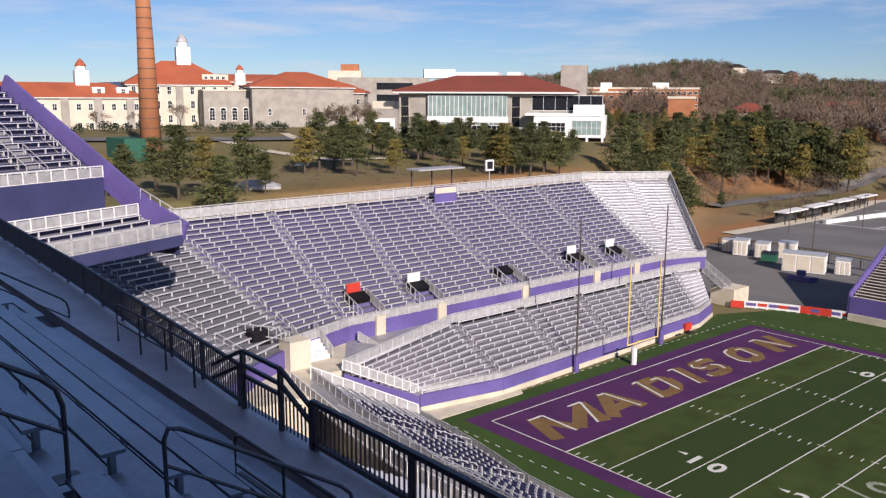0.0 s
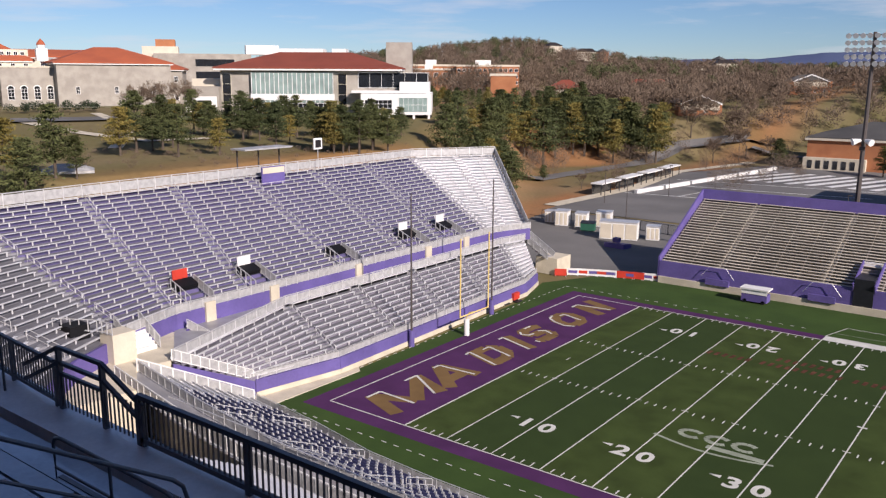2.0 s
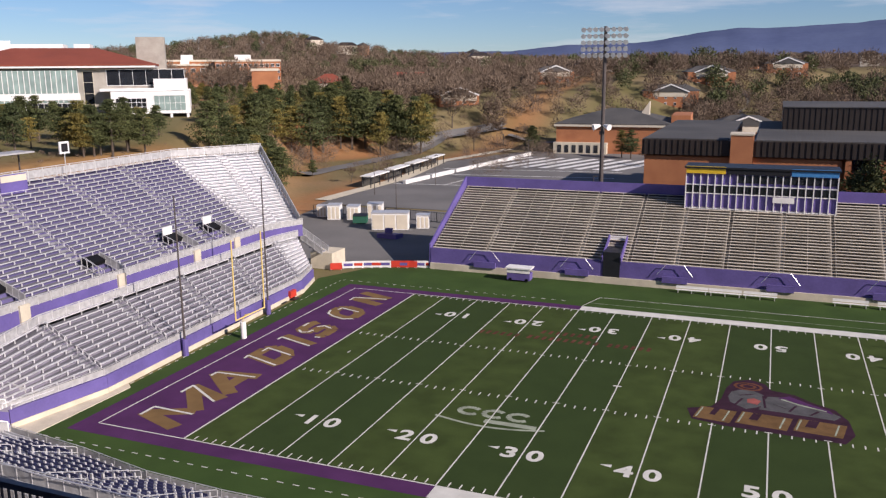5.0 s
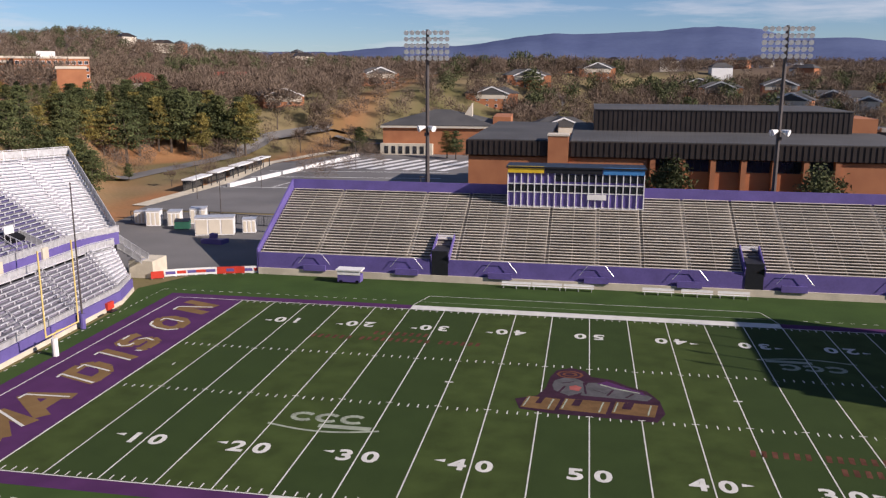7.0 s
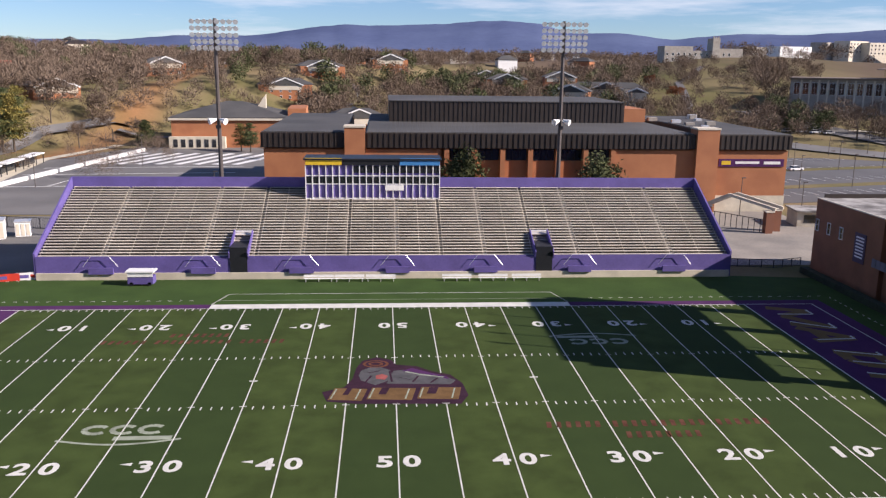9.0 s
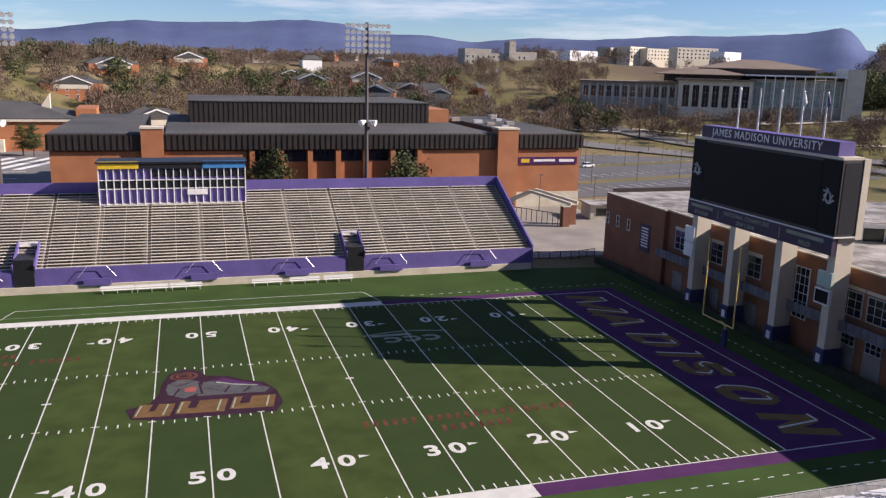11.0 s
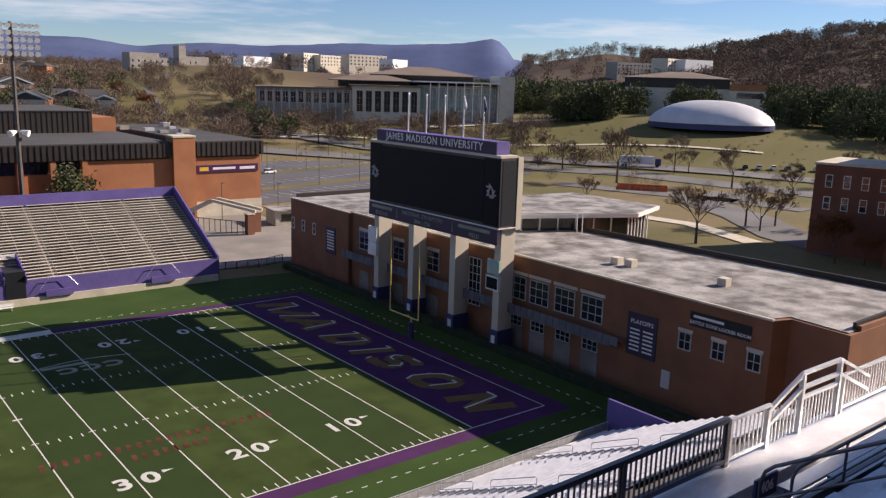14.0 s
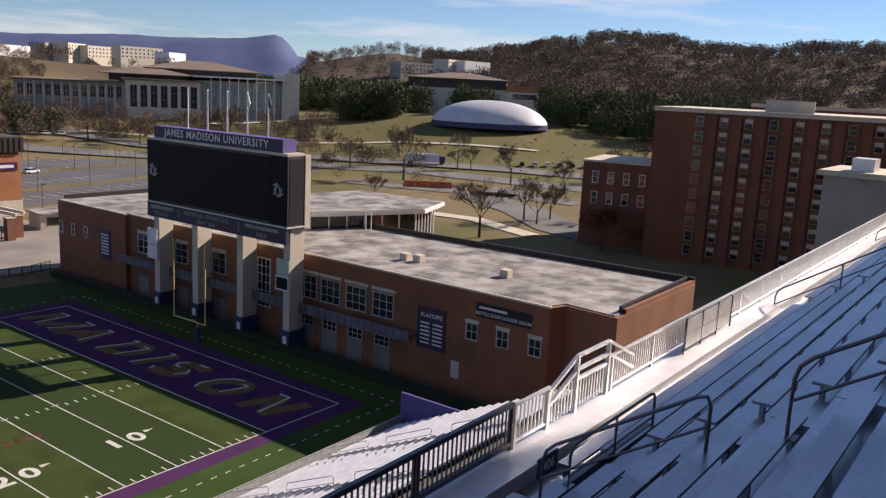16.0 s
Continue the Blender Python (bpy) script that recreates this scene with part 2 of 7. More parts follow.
# Wooded ridge; its blue is distance haze put into the colour.
HAZY_RIDGE = material("hazed_mountain", (0.105, 0.135, 0.235), 1.0, second=(0.085, 0.11, 0.205), scale=0.003, fine=12, vary=0.14, bump=0.0, spec=0.0)
HEDGE = material("hedge", (0.03, 0.045, 0.02), 0.9, scale=1.0, fine=12, vary=0.4, bump=0.5, island=0.4)


def ground_material():
    """Winter grass, straw-coloured and green, with bare red clay on the bank and leaf litter in the woods."""
    m = material("winter_grass", (0.13, 0.12, 0.05), 0.95, second=(0.22, 0.17, 0.095), scale=0.025, fine=50, vary=0.3, bump=0.2, spec=0.1)
    n, l = m.node_tree.nodes, m.node_tree.links
    hs = [x for x in n if x.bl_idname == "ShaderNodeHueSaturation"][0]
    vc = n.new("ShaderNodeVertexColor")
    vc.layer_name = "soil"
    sp = n.new("ShaderNodeSeparateColor")
    l.new(vc.outputs["Color"], sp.inputs[0])
    src = hs.inputs["Color"].links[0].from_socket
    for channel, colour in (("Red", (0.34, 0.155, 0.07)), ("Green", (0.135, 0.125, 0.048)), ("Blue", (0.11, 0.08, 0.058))):
        mx = n.new("ShaderNodeMix")
        mx.data_type = "RGBA"
        mx.inputs["B"].default_value = (*colour, 1)
        l.new(src, mx.inputs["A"])
        l.new(sp.outputs[channel], mx.inputs["Factor"])
        src = mx.outputs["Result"]
    l.new(src, hs.inputs["Color"])
    return m


GRASS = ground_material()


# ---- building blocks ----
def thing(name, label, category, m=None, group="", kind=""):
    ob = new(name)
    ob.empty_display_size = 0.5
    if m is not None:
        ob.matrix_world = m
    return tagged(ob, label, category, group, kind)


def mesh_of(name, bm, mat, smooth=False):
    me = bpy.data.meshes.new(name)
    bm.to_mesh(me)
    bm.free()
    me.materials.append(mat)
    if smooth:
        me.polygons.foreach_set("use_smooth", [True] * len(me.polygons))
    return me


def part(name, bm, mat, parent=None, label="", smooth=False):
    ob = new(name, bm if isinstance(bm, bpy.types.Mesh) else mesh_of(name, bm, mat, smooth))
    if parent is not None:
        ob.parent = parent
    return tagged(ob, label)


def solo(name, bm, mat, label, category, kind="", group="", smooth=False):
    return tagged(part(name, bm, mat, smooth=smooth), label, category, group, kind)


def box(bm, x0, x1, y0, y1, z0, z1):
    v = [bm.verts.new((x, y, z)) for z in (z0, z1) for y in (y0, y1) for x in (x0, x1)]
    for f in ((0, 2, 3, 1), (4, 5, 7, 6), (0, 1, 5, 4), (2, 6, 7, 3), (0, 4, 6, 2), (1, 3, 7, 5)):
        bm.faces.new([v[i] for i in f])
    return bm


def boxes(*spans):
    bm = bmesh.new()
    for s in spans:
        box(bm, *s)
    return bm


def beam(bm, p, q, w, h, up=(0, 0, 1)):
    """A bar of width w and height h between two points."""
    p, q = Vector(p), Vector(q)
    d = (q - p).normalized()
    side = d.cross(Vector(up))
    if side.length < 1e-4:
        side = d.cross(Vector((1, 0, 0)))
    side.normalize()
    top = side.cross(d)
    v = [bm.verts.new(e + side * (a * w / 2) + top * (b * h / 2)) for e in (p, q) for a, b in ((-1, -1), (1, -1), (1, 1), (-1, 1))]
    for f in ((3, 2, 1, 0), (4, 5, 6, 7), (0, 1, 5, 4), (1, 2, 6, 5), (2, 3, 7, 6), (3, 0, 4, 7)):
        bm.faces.new([v[i] for i in f])
    return bm


def tube(bm, points, r, n=6):
    """A round bar that follows points."""
    pts = [Vector(p) for p in points]
    rings = []
    for i, p in enumerate(pts):
        d = (pts[min(i + 1, len(pts) - 1)] - pts[max(i - 1, 0)]).normalized()
        a = d.cross(Vector((0, 0, 1)))
        if a.length < 1e-3:
            a = d.cross(Vector((1, 0, 0)))
        a.normalize()
        b = a.cross(d)
        rings.append([bm.verts.new(p + (a * math.cos(2 * math.pi * k / n) + b * math.sin(2 * math.pi * k / n)) * (r[i] if isinstance(r, (list, tuple)) else r)) for k in range(n)])
    for u, v in zip(rings, rings[1:]):
        for k in range(n):
            bm.faces.new((u[k], u[(k + 1) % n], v[(k + 1) % n], v[k]))
    bm.faces.new(rings[0][::-1])
    bm.faces.new(rings[-1])
    return bm


def prism(bm, plan, z0, z1):
    """A straight-sided solid on a plan, counter-clockwise; z1 may be one height or one for each corner."""
    tops = z1 if isinstance(z1, (list, tuple)) else [z1] * len(plan)
    lo = [bm.verts.new((x, y, z0)) for x, y in plan]
    hi = [bm.verts.new((x, y, z)) for (x, y), z in zip(plan, tops)]
    k = len(plan)
    bm.faces.new(lo[::-1])
    bm.faces.new(hi)
    for i in range(k):
        bm.faces.new((lo[i], lo[(i + 1) % k], hi[(i + 1) % k], hi[i]))
    return bm


def words(name, text, size, m, mat, parent, thick=0.004, squeeze=1.0, space=1.0, bold=0.012):
    """Flat raised lettering in the built-in font, centred."""
    cu = bpy.data.curves.new(name, "FONT")
    cu.body, cu.size, cu.align_x, cu.align_y, cu.extrude = text, size, "CENTER", "CENTER", thick
    cu.offset, cu.space_character, cu.resolution_u = size * bold, space, 3
    tmp = bpy.data.objects.new(name, cu)
    scene.collection.objects.link(tmp)
    me = bpy.data.meshes.new_from_object(tmp.evaluated_get(bpy.context.evaluated_depsgraph_get()))
    bpy.data.objects.remove(tmp)
    bpy.data.curves.remove(cu)
    me.materials.clear()
    me.materials.append(mat)
    me.transform(m @ Matrix.Diagonal((squeeze, 1, 1, 1)))
    return part(name, me, mat, parent)


def smooth(a, b, v):
    u = min(1.0, max(0.0, (v - a) / (b - a)))
    return u * u * (3 - 2 * u)


def along(p, q, t):
    return (p[0] + (q[0] - p[0]) * t, p[1] + (q[1] - p[1]) * t)


EYE0 = (44.5, -52.2)


def polar(az, d):
    """A place by compass angle from the field's long view (degrees, clockwise from +y) and distance from the pan's spot."""
    return EYE0[0] + d * math.sin(radians(az)), EYE0[1] + d * math.cos(radians(az))


NORTH_HILL = ((-75, 0), (-60, 8), (-48, 14), (-40, 22), (-36.6, 31), (-32.7, 36), (-30.3, 33), (-26.9, 28), (-24, 21), (-20, 17), (-14, 8), (-6, 0))
SOUTH_RIDGE = ((42, 0), (44.5, 38), (47, 47), (49.6, 54), (53.4, 48), (58.1, 62), (61, 73), (64.4, 84), (67.7, 82), (71, 73), (73.5, 72), (77.5, 79), (80, 77), (95, 60), (110, 0))


def profile(table, az):
    """The height of a hill's crest along the compass."""
    for (a, h), (b, k) in zip(table, table[1:]):
        if a <= az <= b:
            return h + (k - h) * smooth(a, b, az)
    return 0.0


def land(x, y):
    """The height of the ground."""
    dx, dy = x - EYE0[0], y - EYE0[1]
    d = math.hypot(dx, dy)
    az = math.degrees(math.atan2(dx, dy))
    bank = smooth(4, 42, (x + 106) * -0.84 + (y - 172) * 0.54) * 0.85
    quad = smooth(-14, 10, (x + 46) * -0.88 + (y - 62) * -0.48) * smooth(0, 7, -(x + 48))
    z = 17 * max(bank, quad) + 3.5 * quad * smooth(150, 260, d)
    z += 13 * smooth(300, 520, d) * smooth(-25, -5, az) + 12 * smooth(520, 2200, d)
    if d < 260:
        return z
    far = smooth(260, 420, d)
    z += far * 24 * math.exp(-((az - 22) / 9) ** 2 - ((d - 760) / 220) ** 2)
    z += far * profile(NORTH_HILL, az) * math.exp(-((d - 900) / 300) ** 2)
    z += far * profile(SOUTH_RIDGE, az) * math.exp(-((d - 1150) / 280) ** 2)
    z += 7 * math.exp(-((az - 56) / 8) ** 2 - ((d - 430) / 70) ** 2)
    z += 15 * math.exp(-((az - 33) / 8) ** 2 - ((d - 880) / 120) ** 2)
    if d > 350:
        z += 3.0 * noise.noise((x * 0.006, y * 0.006, 0)) * smooth(350, 600, d)
    if d > 2400:
        z -= (d - 2400) * 0.004
    return z


# ---- ground ----
def build_ground():
    radii = [4.0 * i for i in range(1, 86)]
    while radii[-1] < 4700:
        radii.append(radii[-1] * 1.06 + 2)
    step = 360
    verts, faces, soil = [(EYE0[0], EYE0[1], -0.06)], [], [(0, 0, 0, 1)]
    for r in radii:
        for a in range(step):
            x, y = polar(a, r)
            verts.append((x, y, land(x, y) - 0.06))
            s = (x + 106) * -0.84 + (y - 172) * 0.54
            clay = smooth(-2, 6, s) * (1 - smooth(32, 50, s)) * smooth(120, 160, y) * (1 - smooth(212, 240, y))
            clay = max(clay, 0.9 * smooth(-70, -56, x) * (1 - smooth(-50, -48, x)) * smooth(-10, 20, y))
            edge = (x + 46) * -0.88 + (y - 62) * -0.48
            clay = max(clay, 0.45 * smooth(-26, -16, edge) * (1 - smooth(4, 14, edge)) * smooth(70, 84, y) * (1 - smooth(170, 200, y)))
            az = a if a < 180 else a - 360
            lawn = smooth(28, 36, az) * (1 - smooth(64, 72, az)) * smooth(260, 300, r) * (1 - smooth(560, 700, r))
            lawn = max(lawn, 0.35 * smooth(12, 16, az) * (1 - smooth(28, 32, az)) * smooth(400, 470, r) * (1 - smooth(900, 1000, r)))
            lawn = max(lawn, 0.35 * (1 - smooth(-40, -30, az)) * (1 - smooth(200, 260, r)))
            wood = smooth(560, 760, r) * (1 - lawn)
            n = min(1.0, max(0.0, noise.noise((x * 0.03, y * 0.03, 3.0)) * 0.45 + noise.noise((x * 0.11, y * 0.11, 8.0)) * 0.55 + 0.5))
            soil.append((clay * (0.25 + 0.95 * n), min(1, lawn * (0.5 + 0.8 * n)), min(1, wood), 1))
    for a in range(step):
        faces.append((0, 1 + (a + 1) % step, 1 + a))
    for i in range(len(radii) - 1):
        b = 1 + i * step
        for a in range(step):
            n = (a + 1) % step
            faces.append((b + a, b + n, b + step + n, b + step + a))
    me = bpy.data.meshes.new("ground")
    me.from_pydata(verts, [], faces)
    me.flip_normals()
    at = me.color_attributes.new("soil", "FLOAT_COLOR", "POINT")
    at.data.foreach_set("color", [c for s in soil for c in s])
    me.materials.append(GRASS)
    me.polygons.foreach_set("use_smooth", [True] * len(me.polygons))
    tagged(new("ground", me), "winter grass, bare clay and leaf litter over rolling land", "ground", kind="structure")


build_ground()

# ---- the playing field ----
YD = 0.9144
LONG, WIDE = 100 * YD, 160 * YD / 3
HASH = (20 * YD, WIDE - 20 * YD)
field = thing("field", "artificial green turf football field with purple end zones", "field", kind="structure")


def sheet(bm, x0, x1, y0, y1, z):
    box(bm, x0, x1, y0, y1, z - 0.03, z)
    return bm


part("turf", sheet(bmesh.new(), 0, LONG, 0, WIDE, 0.030), TURF, field)
part("turf_margin", prism(bmesh.new(), [(-13.2, -6), (0, -9.6), (98, -9.6), (108, -9), (108, 62), (96, 63.5), (-5, 64.5), (-12, 62), (-17, 52), (-14, 42), (-13, 8)], -0.03, 0.020), TURF_EDGE, field)
for x0, x1 in ((-12 * YD, 0), (LONG, LONG + 12 * YD)):
    part("end_zone", sheet(bmesh.new(), x0, x1, -2 * YD, WIDE + 2 * YD, 0.026), TURF_PURPLE, field, "purple end zone turf")
for y0, y1 in ((-2 * YD, 0), (WIDE, WIDE + 2 * YD)):
    for x0, x1 in ((0, 25 * YD), (75 * YD, LONG)):
        part("border", sheet(bmesh.new(), x0, x1, y0, y1, 0.026), TURF_PURPLE, field, "purple sideline border")
    part("coaching_border", sheet(bmesh.new(), 25 * YD, 75 * YD, y0 if y0 < 0 else y0, y1 if y0 > 0 else y1, 0.026), TURF_WHITE, field, "white sideline border")
LW = 0.11


def stripe(x0, y0, x1, y1, w=LW, mat=TURF_WHITE, z=0.036):
    bm = beam(bmesh.new(), (x0, y0, z), (x1, y1, z), w, 0.006)
    return part("line", bm, mat, field)


for k in range(0, 21):
    stripe(k * 5 * YD, 0, k * 5 * YD, WIDE, 0.16 if k in (0, 20) else LW)
for y in (0, WIDE):
    stripe(-10 * YD, y, LONG + 10 * YD, y, 0.13)
for x in (-10 * YD, LONG + 10 * YD):
    stripe(x, 0, x, WIDE, 0.13)
for y in (HASH[0] - 0.3, HASH[1] + 0.3, 0.5, WIDE - 0.5):
    bm = bmesh.new()
    for k in range(1, 100):
        if k % 5:
            beam(bm, (k * YD, y - 0.33, 0.036), (k * YD, y + 0.33, 0.036), LW, 0.006)
        elif y in (HASH[0] - 0.3, HASH[1] + 0.3):
            yy = y + (0.3 if y < WIDE / 2 else -0.3)
            beam(bm, (k * YD - 0.33, yy, 0.040), (k * YD + 0.33, yy, 0.040), LW, 0.004)
    part("hash_mark", bm, TURF_WHITE, field)
for x0 in (3 * YD, 97 * YD):
    stripe(x0, WIDE / 2 - 0.4, x0, WIDE / 2 + 0.4)
for x in (35 * YD, 65 * YD):
    stripe(x - 0.4, WIDE / 2, x + 0.4, WIDE / 2, 0.25, z=0.040)
# dashed limit line round the field
bm = bmesh.new()
for k in range(0, 88):
    x = -13.2 + k * 1.37
    if x < LONG + 13:
        for y in (-3.6, WIDE + 3.6):
            if y < 0 or x < 22 * YD or x > 78 * YD:
                beam(bm, (x, y, 0.032), (x + 0.55, y, 0.032), 0.1, 0.006)
for k in range(0, 42):
    for x in (-13.2, LONG + 13.2):
        beam(bm, (x, -3.6 + k * 1.34, 0.032), (x, -3.05 + k * 1.34, 0.032), 0.1, 0.006)
part("dashed_line", bm, TURF_WHITE, field)
stripe(25 * YD, WIDE + 2 * YD, 26.5 * YD, WIDE + 6.6, 0.1)
stripe(75 * YD, WIDE + 2 * YD, 73.5 * YD, WIDE + 6.6, 0.1)
stripe(26.5 * YD, WIDE + 6.6, 73.5 * YD, WIDE + 6.6, 0.1)
stripe(25.5 * YD, WIDE + 3.6, 74.5 * YD, WIDE + 3.6, 0.08, TURF_FADED)
for k in range(1, 10):
    n = str((k if k <= 5 else 10 - k) * 10)
    for y, turn in ((7.1, 0), (WIDE - 7.3, 180)):
        for j, ch in enumerate(n):
            side = (-1 if j == 0 else 1) * (1 if turn == 0 else -1)
            words("yard_number", ch, 2.55, pose(k * 10 * YD + side * 1.05, y, 0.036, 0, 0, turn), TURF_WHITE, field, squeeze=1.1, bold=0.03)
        if k != 5:
            d = -1 if k < 5 else 1
            bm = bmesh.new()
            ya = y + (0.55 if turn == 0 else -0.55)
            prism(bm, [(k * 10 * YD + d * 2.1, ya - 0.25), (k * 10 * YD + d * 2.1 + 0.9 * d, ya), (k * 10 * YD + d * 2.1, ya + 0.25)][::d], 0.030, 0.039)
            part("direction_arrow", bm, TURF_WHITE, field)
GLYPHS = (
    (1.0, [[(0.6, 0), (0.6, 4.8)], [(0.7, 4.5), (3.95, 0.5)], [(3.95, 0.5), (7.2, 4.5)], [(7.3, 0), (7.3, 4.8)]], [[(0.0, 4.75), (1.9, 4.75), (3.3, 0.3)], [(5.6, 4.75), (7.5, 4.75), (6.4, 0.3)]]),
    (9.1, [[(0.6, 0), (3.0, 4.8)], [(3.0, 4.8), (5.4, 0)], [(1.4, 1.5), (4.6, 1.5)]], [[(2.2, 4.8), (3.2, 4.8), (5.0, 0.3)]]),
    (17.5, [[(0.6, 0), (0.6, 4.8)], [(0.6, 4.2), (3.0, 4.2)], [(3.0, 4.3), (4.2, 3.2)], [(4.2, 3.4), (4.2, 1.4)], [(4.2, 1.6), (3.0, 0.5)], [(3.0, 0.6), (0.6, 0.6)]], [[(-0.6, 4.6), (0.3, 4.75), (0.3, 0.2)], [(2.2, 4.1), (3.4, 4.1), (3.5, 0.5)]]),
    (24.3, [[(0.75, 0), (0.75, 4.8)]], [[(-0.7, 4.75), (0.2, 4.75), (0.2, 0.1)]]),
    (27.0, [[(4.4, 3.7), (3.2, 4.3)], [(3.2, 4.2), (1.2, 4.2)], [(1.3, 4.4), (0.6, 3.5)], [(0.5, 3.6), (1.4, 2.4)], [(1.2, 2.45), (3.4, 2.35)], [(3.2, 2.4), (4.2, 1.4)], [(4.1, 1.6), (3.4, 0.5)], [(3.5, 0.6), (1.2, 0.6)], [(1.3, 0.5), (0.4, 1.1)]], [[(0.7, 4.3), (0.2, 3.6), (0.9, 2.8), (1.8, 2.7)], [(3.0, 2.9), (3.9, 2.2), (3.7, 1.0)], [(0.1, 1.2), (0.4, 0.5)], [(2.0, 4.6), (3.4, 4.6)]]),
    (34.3, [[(1.6, 4.3), (0.6, 3.2)], [(0.6, 3.5), (0.6, 1.3)], [(0.6, 1.6), (1.6, 0.5)], [(1.4, 0.6), (3.4, 0.6)], [(3.2, 0.5), (4.2, 1.6)], [(4.2, 1.3), (4.2, 3.5)], [(4.2, 3.2), (3.2, 4.3)], [(3.4, 4.2), (1.4, 4.2)]], [[(1.7, 4.75), (0.6, 4.4), (0.1, 3.2), (0.1, 1.4), (1.0, 0.3)], [(2.6, 4.0), (3.5, 3.9), (3.6, 1.0)]]),
    (41.6, [[(0.6, 0), (0.6, 4.8)], [(0.7, 4.5), (3.5, 0.3)], [(3.6, 0), (3.6, 4.8)]], [[(-0.4, 4.75), (1.0, 4.75), (3.2, 0.2)]]),
)


def letter_point(side, y, u, v, z):
    """Slanted block lettering: u along the end line, v up the letter; both ends of the field face outwards."""
    y, x = y + u + 0.36 * v, -2.2 - v
    return (x, y, z) if side == 0 else (LONG - x, WIDE - y, z)


for side in (0, 1):
    for y, strokes, edges in GLYPHS:
        bm = bmesh.new()
        for k, (a, b) in enumerate(strokes):
            beam(bm, letter_point(side, y, *a, 0.034 + k * 0.0015), letter_point(side, y, *b, 0.034 + k * 0.0015), 1.42, 0.006)
        glyph = part("end_zone_letter", bm, TURF_GOLD, field)
        bm = bmesh.new()
        for run in edges:
            for k, (a, b) in enumerate(zip(run, run[1:])):
                beam(bm, letter_point(side, y, *a, 0.054 + k * 0.002), letter_point(side, y, *b, 0.054 + k * 0.002), 0.26, 0.006)
        part("letter_edge", bm, TURF_WHITE, glyph)
# midfield emblem and conference mark as plain shapes
cx, cy = 50 * YD, 22.1


def blob(name, points, z, mat, ox=cx, oy=cy):
    bm = bmesh.new()
    prism(bm, [(ox + a * 0.72, oy + b * 1.25) for a, b in points], 0.028, z)
    return part(name, bm, mat, field)


blob("emblem_edge", [(-9.6, -0.6), (-8.8, -2.4), (-5, -2.9), (8.2, -3.2), (9.4, -1.6), (9.0, 0.8), (7.6, 2.6), (5.2, 3.4), (3.0, 4.6), (0.2, 5.0), (-0.6, 6.2), (-2.6, 6.8), (-4.6, 6.0), (-5.4, 4.4), (-5.8, 2.0), (-6.8, 0.3)], 0.040, TURF_DARK)
blob("emblem_body", [(-1.2, 0.9), (7.4, 0.6), (8.2, 1.4), (6.6, 2.3), (4.2, 3.3), (2.4, 3.9), (-0.2, 3.6)], 0.044, TURF_GREY)
blob("emblem_head", [(-2.7 + 2.3 * math.cos(k * 0.524), 2.7 + 1.9 * math.sin(k * 0.524) + 0.15 * math.sin(k * 2.6)) for k in range(12)], 0.047, TURF_GREY)
blob("emblem_cape", [(1.0, 3.6), (2.6, 2.8), (5.2, 2.4), (7.4, 1.6), (7.0, 2.3), (4.6, 3.2), (2.4, 4.2)], 0.048, TURF_PURPLE)
blob("emblem_mouth", [(-2.6, 1.9), (-1.4, 1.7), (-1.0, 2.5), (-1.8, 2.9), (-2.7, 2.6)], 0.051, TURF_PINK)
for k in range(4):
    ring = [(-2.7 + (1.9 - 0.4 * k) * math.cos(a), 5.2 + (0.85 - 0.19 * k) * math.sin(a)) for a in [j * 0.628 for j in range(10)]]
    blob("emblem_swirl", ring, 0.050 + 0.003 * k, TURF_RUST if k % 2 == 0 else TURF_DARK)
for x0, y0, x1, y1 in ((-4.2, 1.2, -3.4, 2.6), (-0.6, 1.3, -0.9, 3.6), (2.2, 1.2, 3.0, 2.4), (4.6, 1.0, 5.6, 1.9), (-3.8, 3.2, -2.2, 3.7), (0.4, 2.2, 2.0, 1.6)):
    blob("emblem_crease", [(x0, y0), (x0 + 0.28, y0 - 0.05), (x1 + 0.28, y1 - 0.05), (x1, y1)], 0.054, TURF_DARK)
blob("emblem_stripe", [(1.4, 3.3), (3.4, 2.6), (6.6, 2.0), (6.7, 2.15), (3.6, 2.8), (1.5, 3.5)], 0.054, TURF_FADED)
for x0, x1, cut in ((-8.7, -4.4, 0.3), (-3.8, 2.0, 0.0), (2.7, 8.0, -0.2)):
    blob("emblem_bar", [(x0, -2.1), (x1, -2.35), (x1 + 0.7, -0.1), (x0 + 0.7, 0.1)], 0.048, TURF_BRONZE)
    blob("emblem_gap", [(x0 + 1.5 + cut, -1.2), (x0 + 2.5, -1.25), (x0 + 3.0, 0.0), (x0 + 2.0 + cut, 0.02)], 0.051, TURF_DARK)
    blob("emblem_trim", [(x0 + 0.25, -1.9), (x0 + 0.45, -1.9), (x0 + 1.05, -0.05), (x0 + 0.85, -0.05)], 0.054, TURF_FADED)
    blob("emblem_trim", [(x1 - 0.9, -2.1), (x1 - 0.7, -2.1), (x1 - 0.1, -0.2), (x1 - 0.3, -0.2)], 0.054, TURF_FADED)
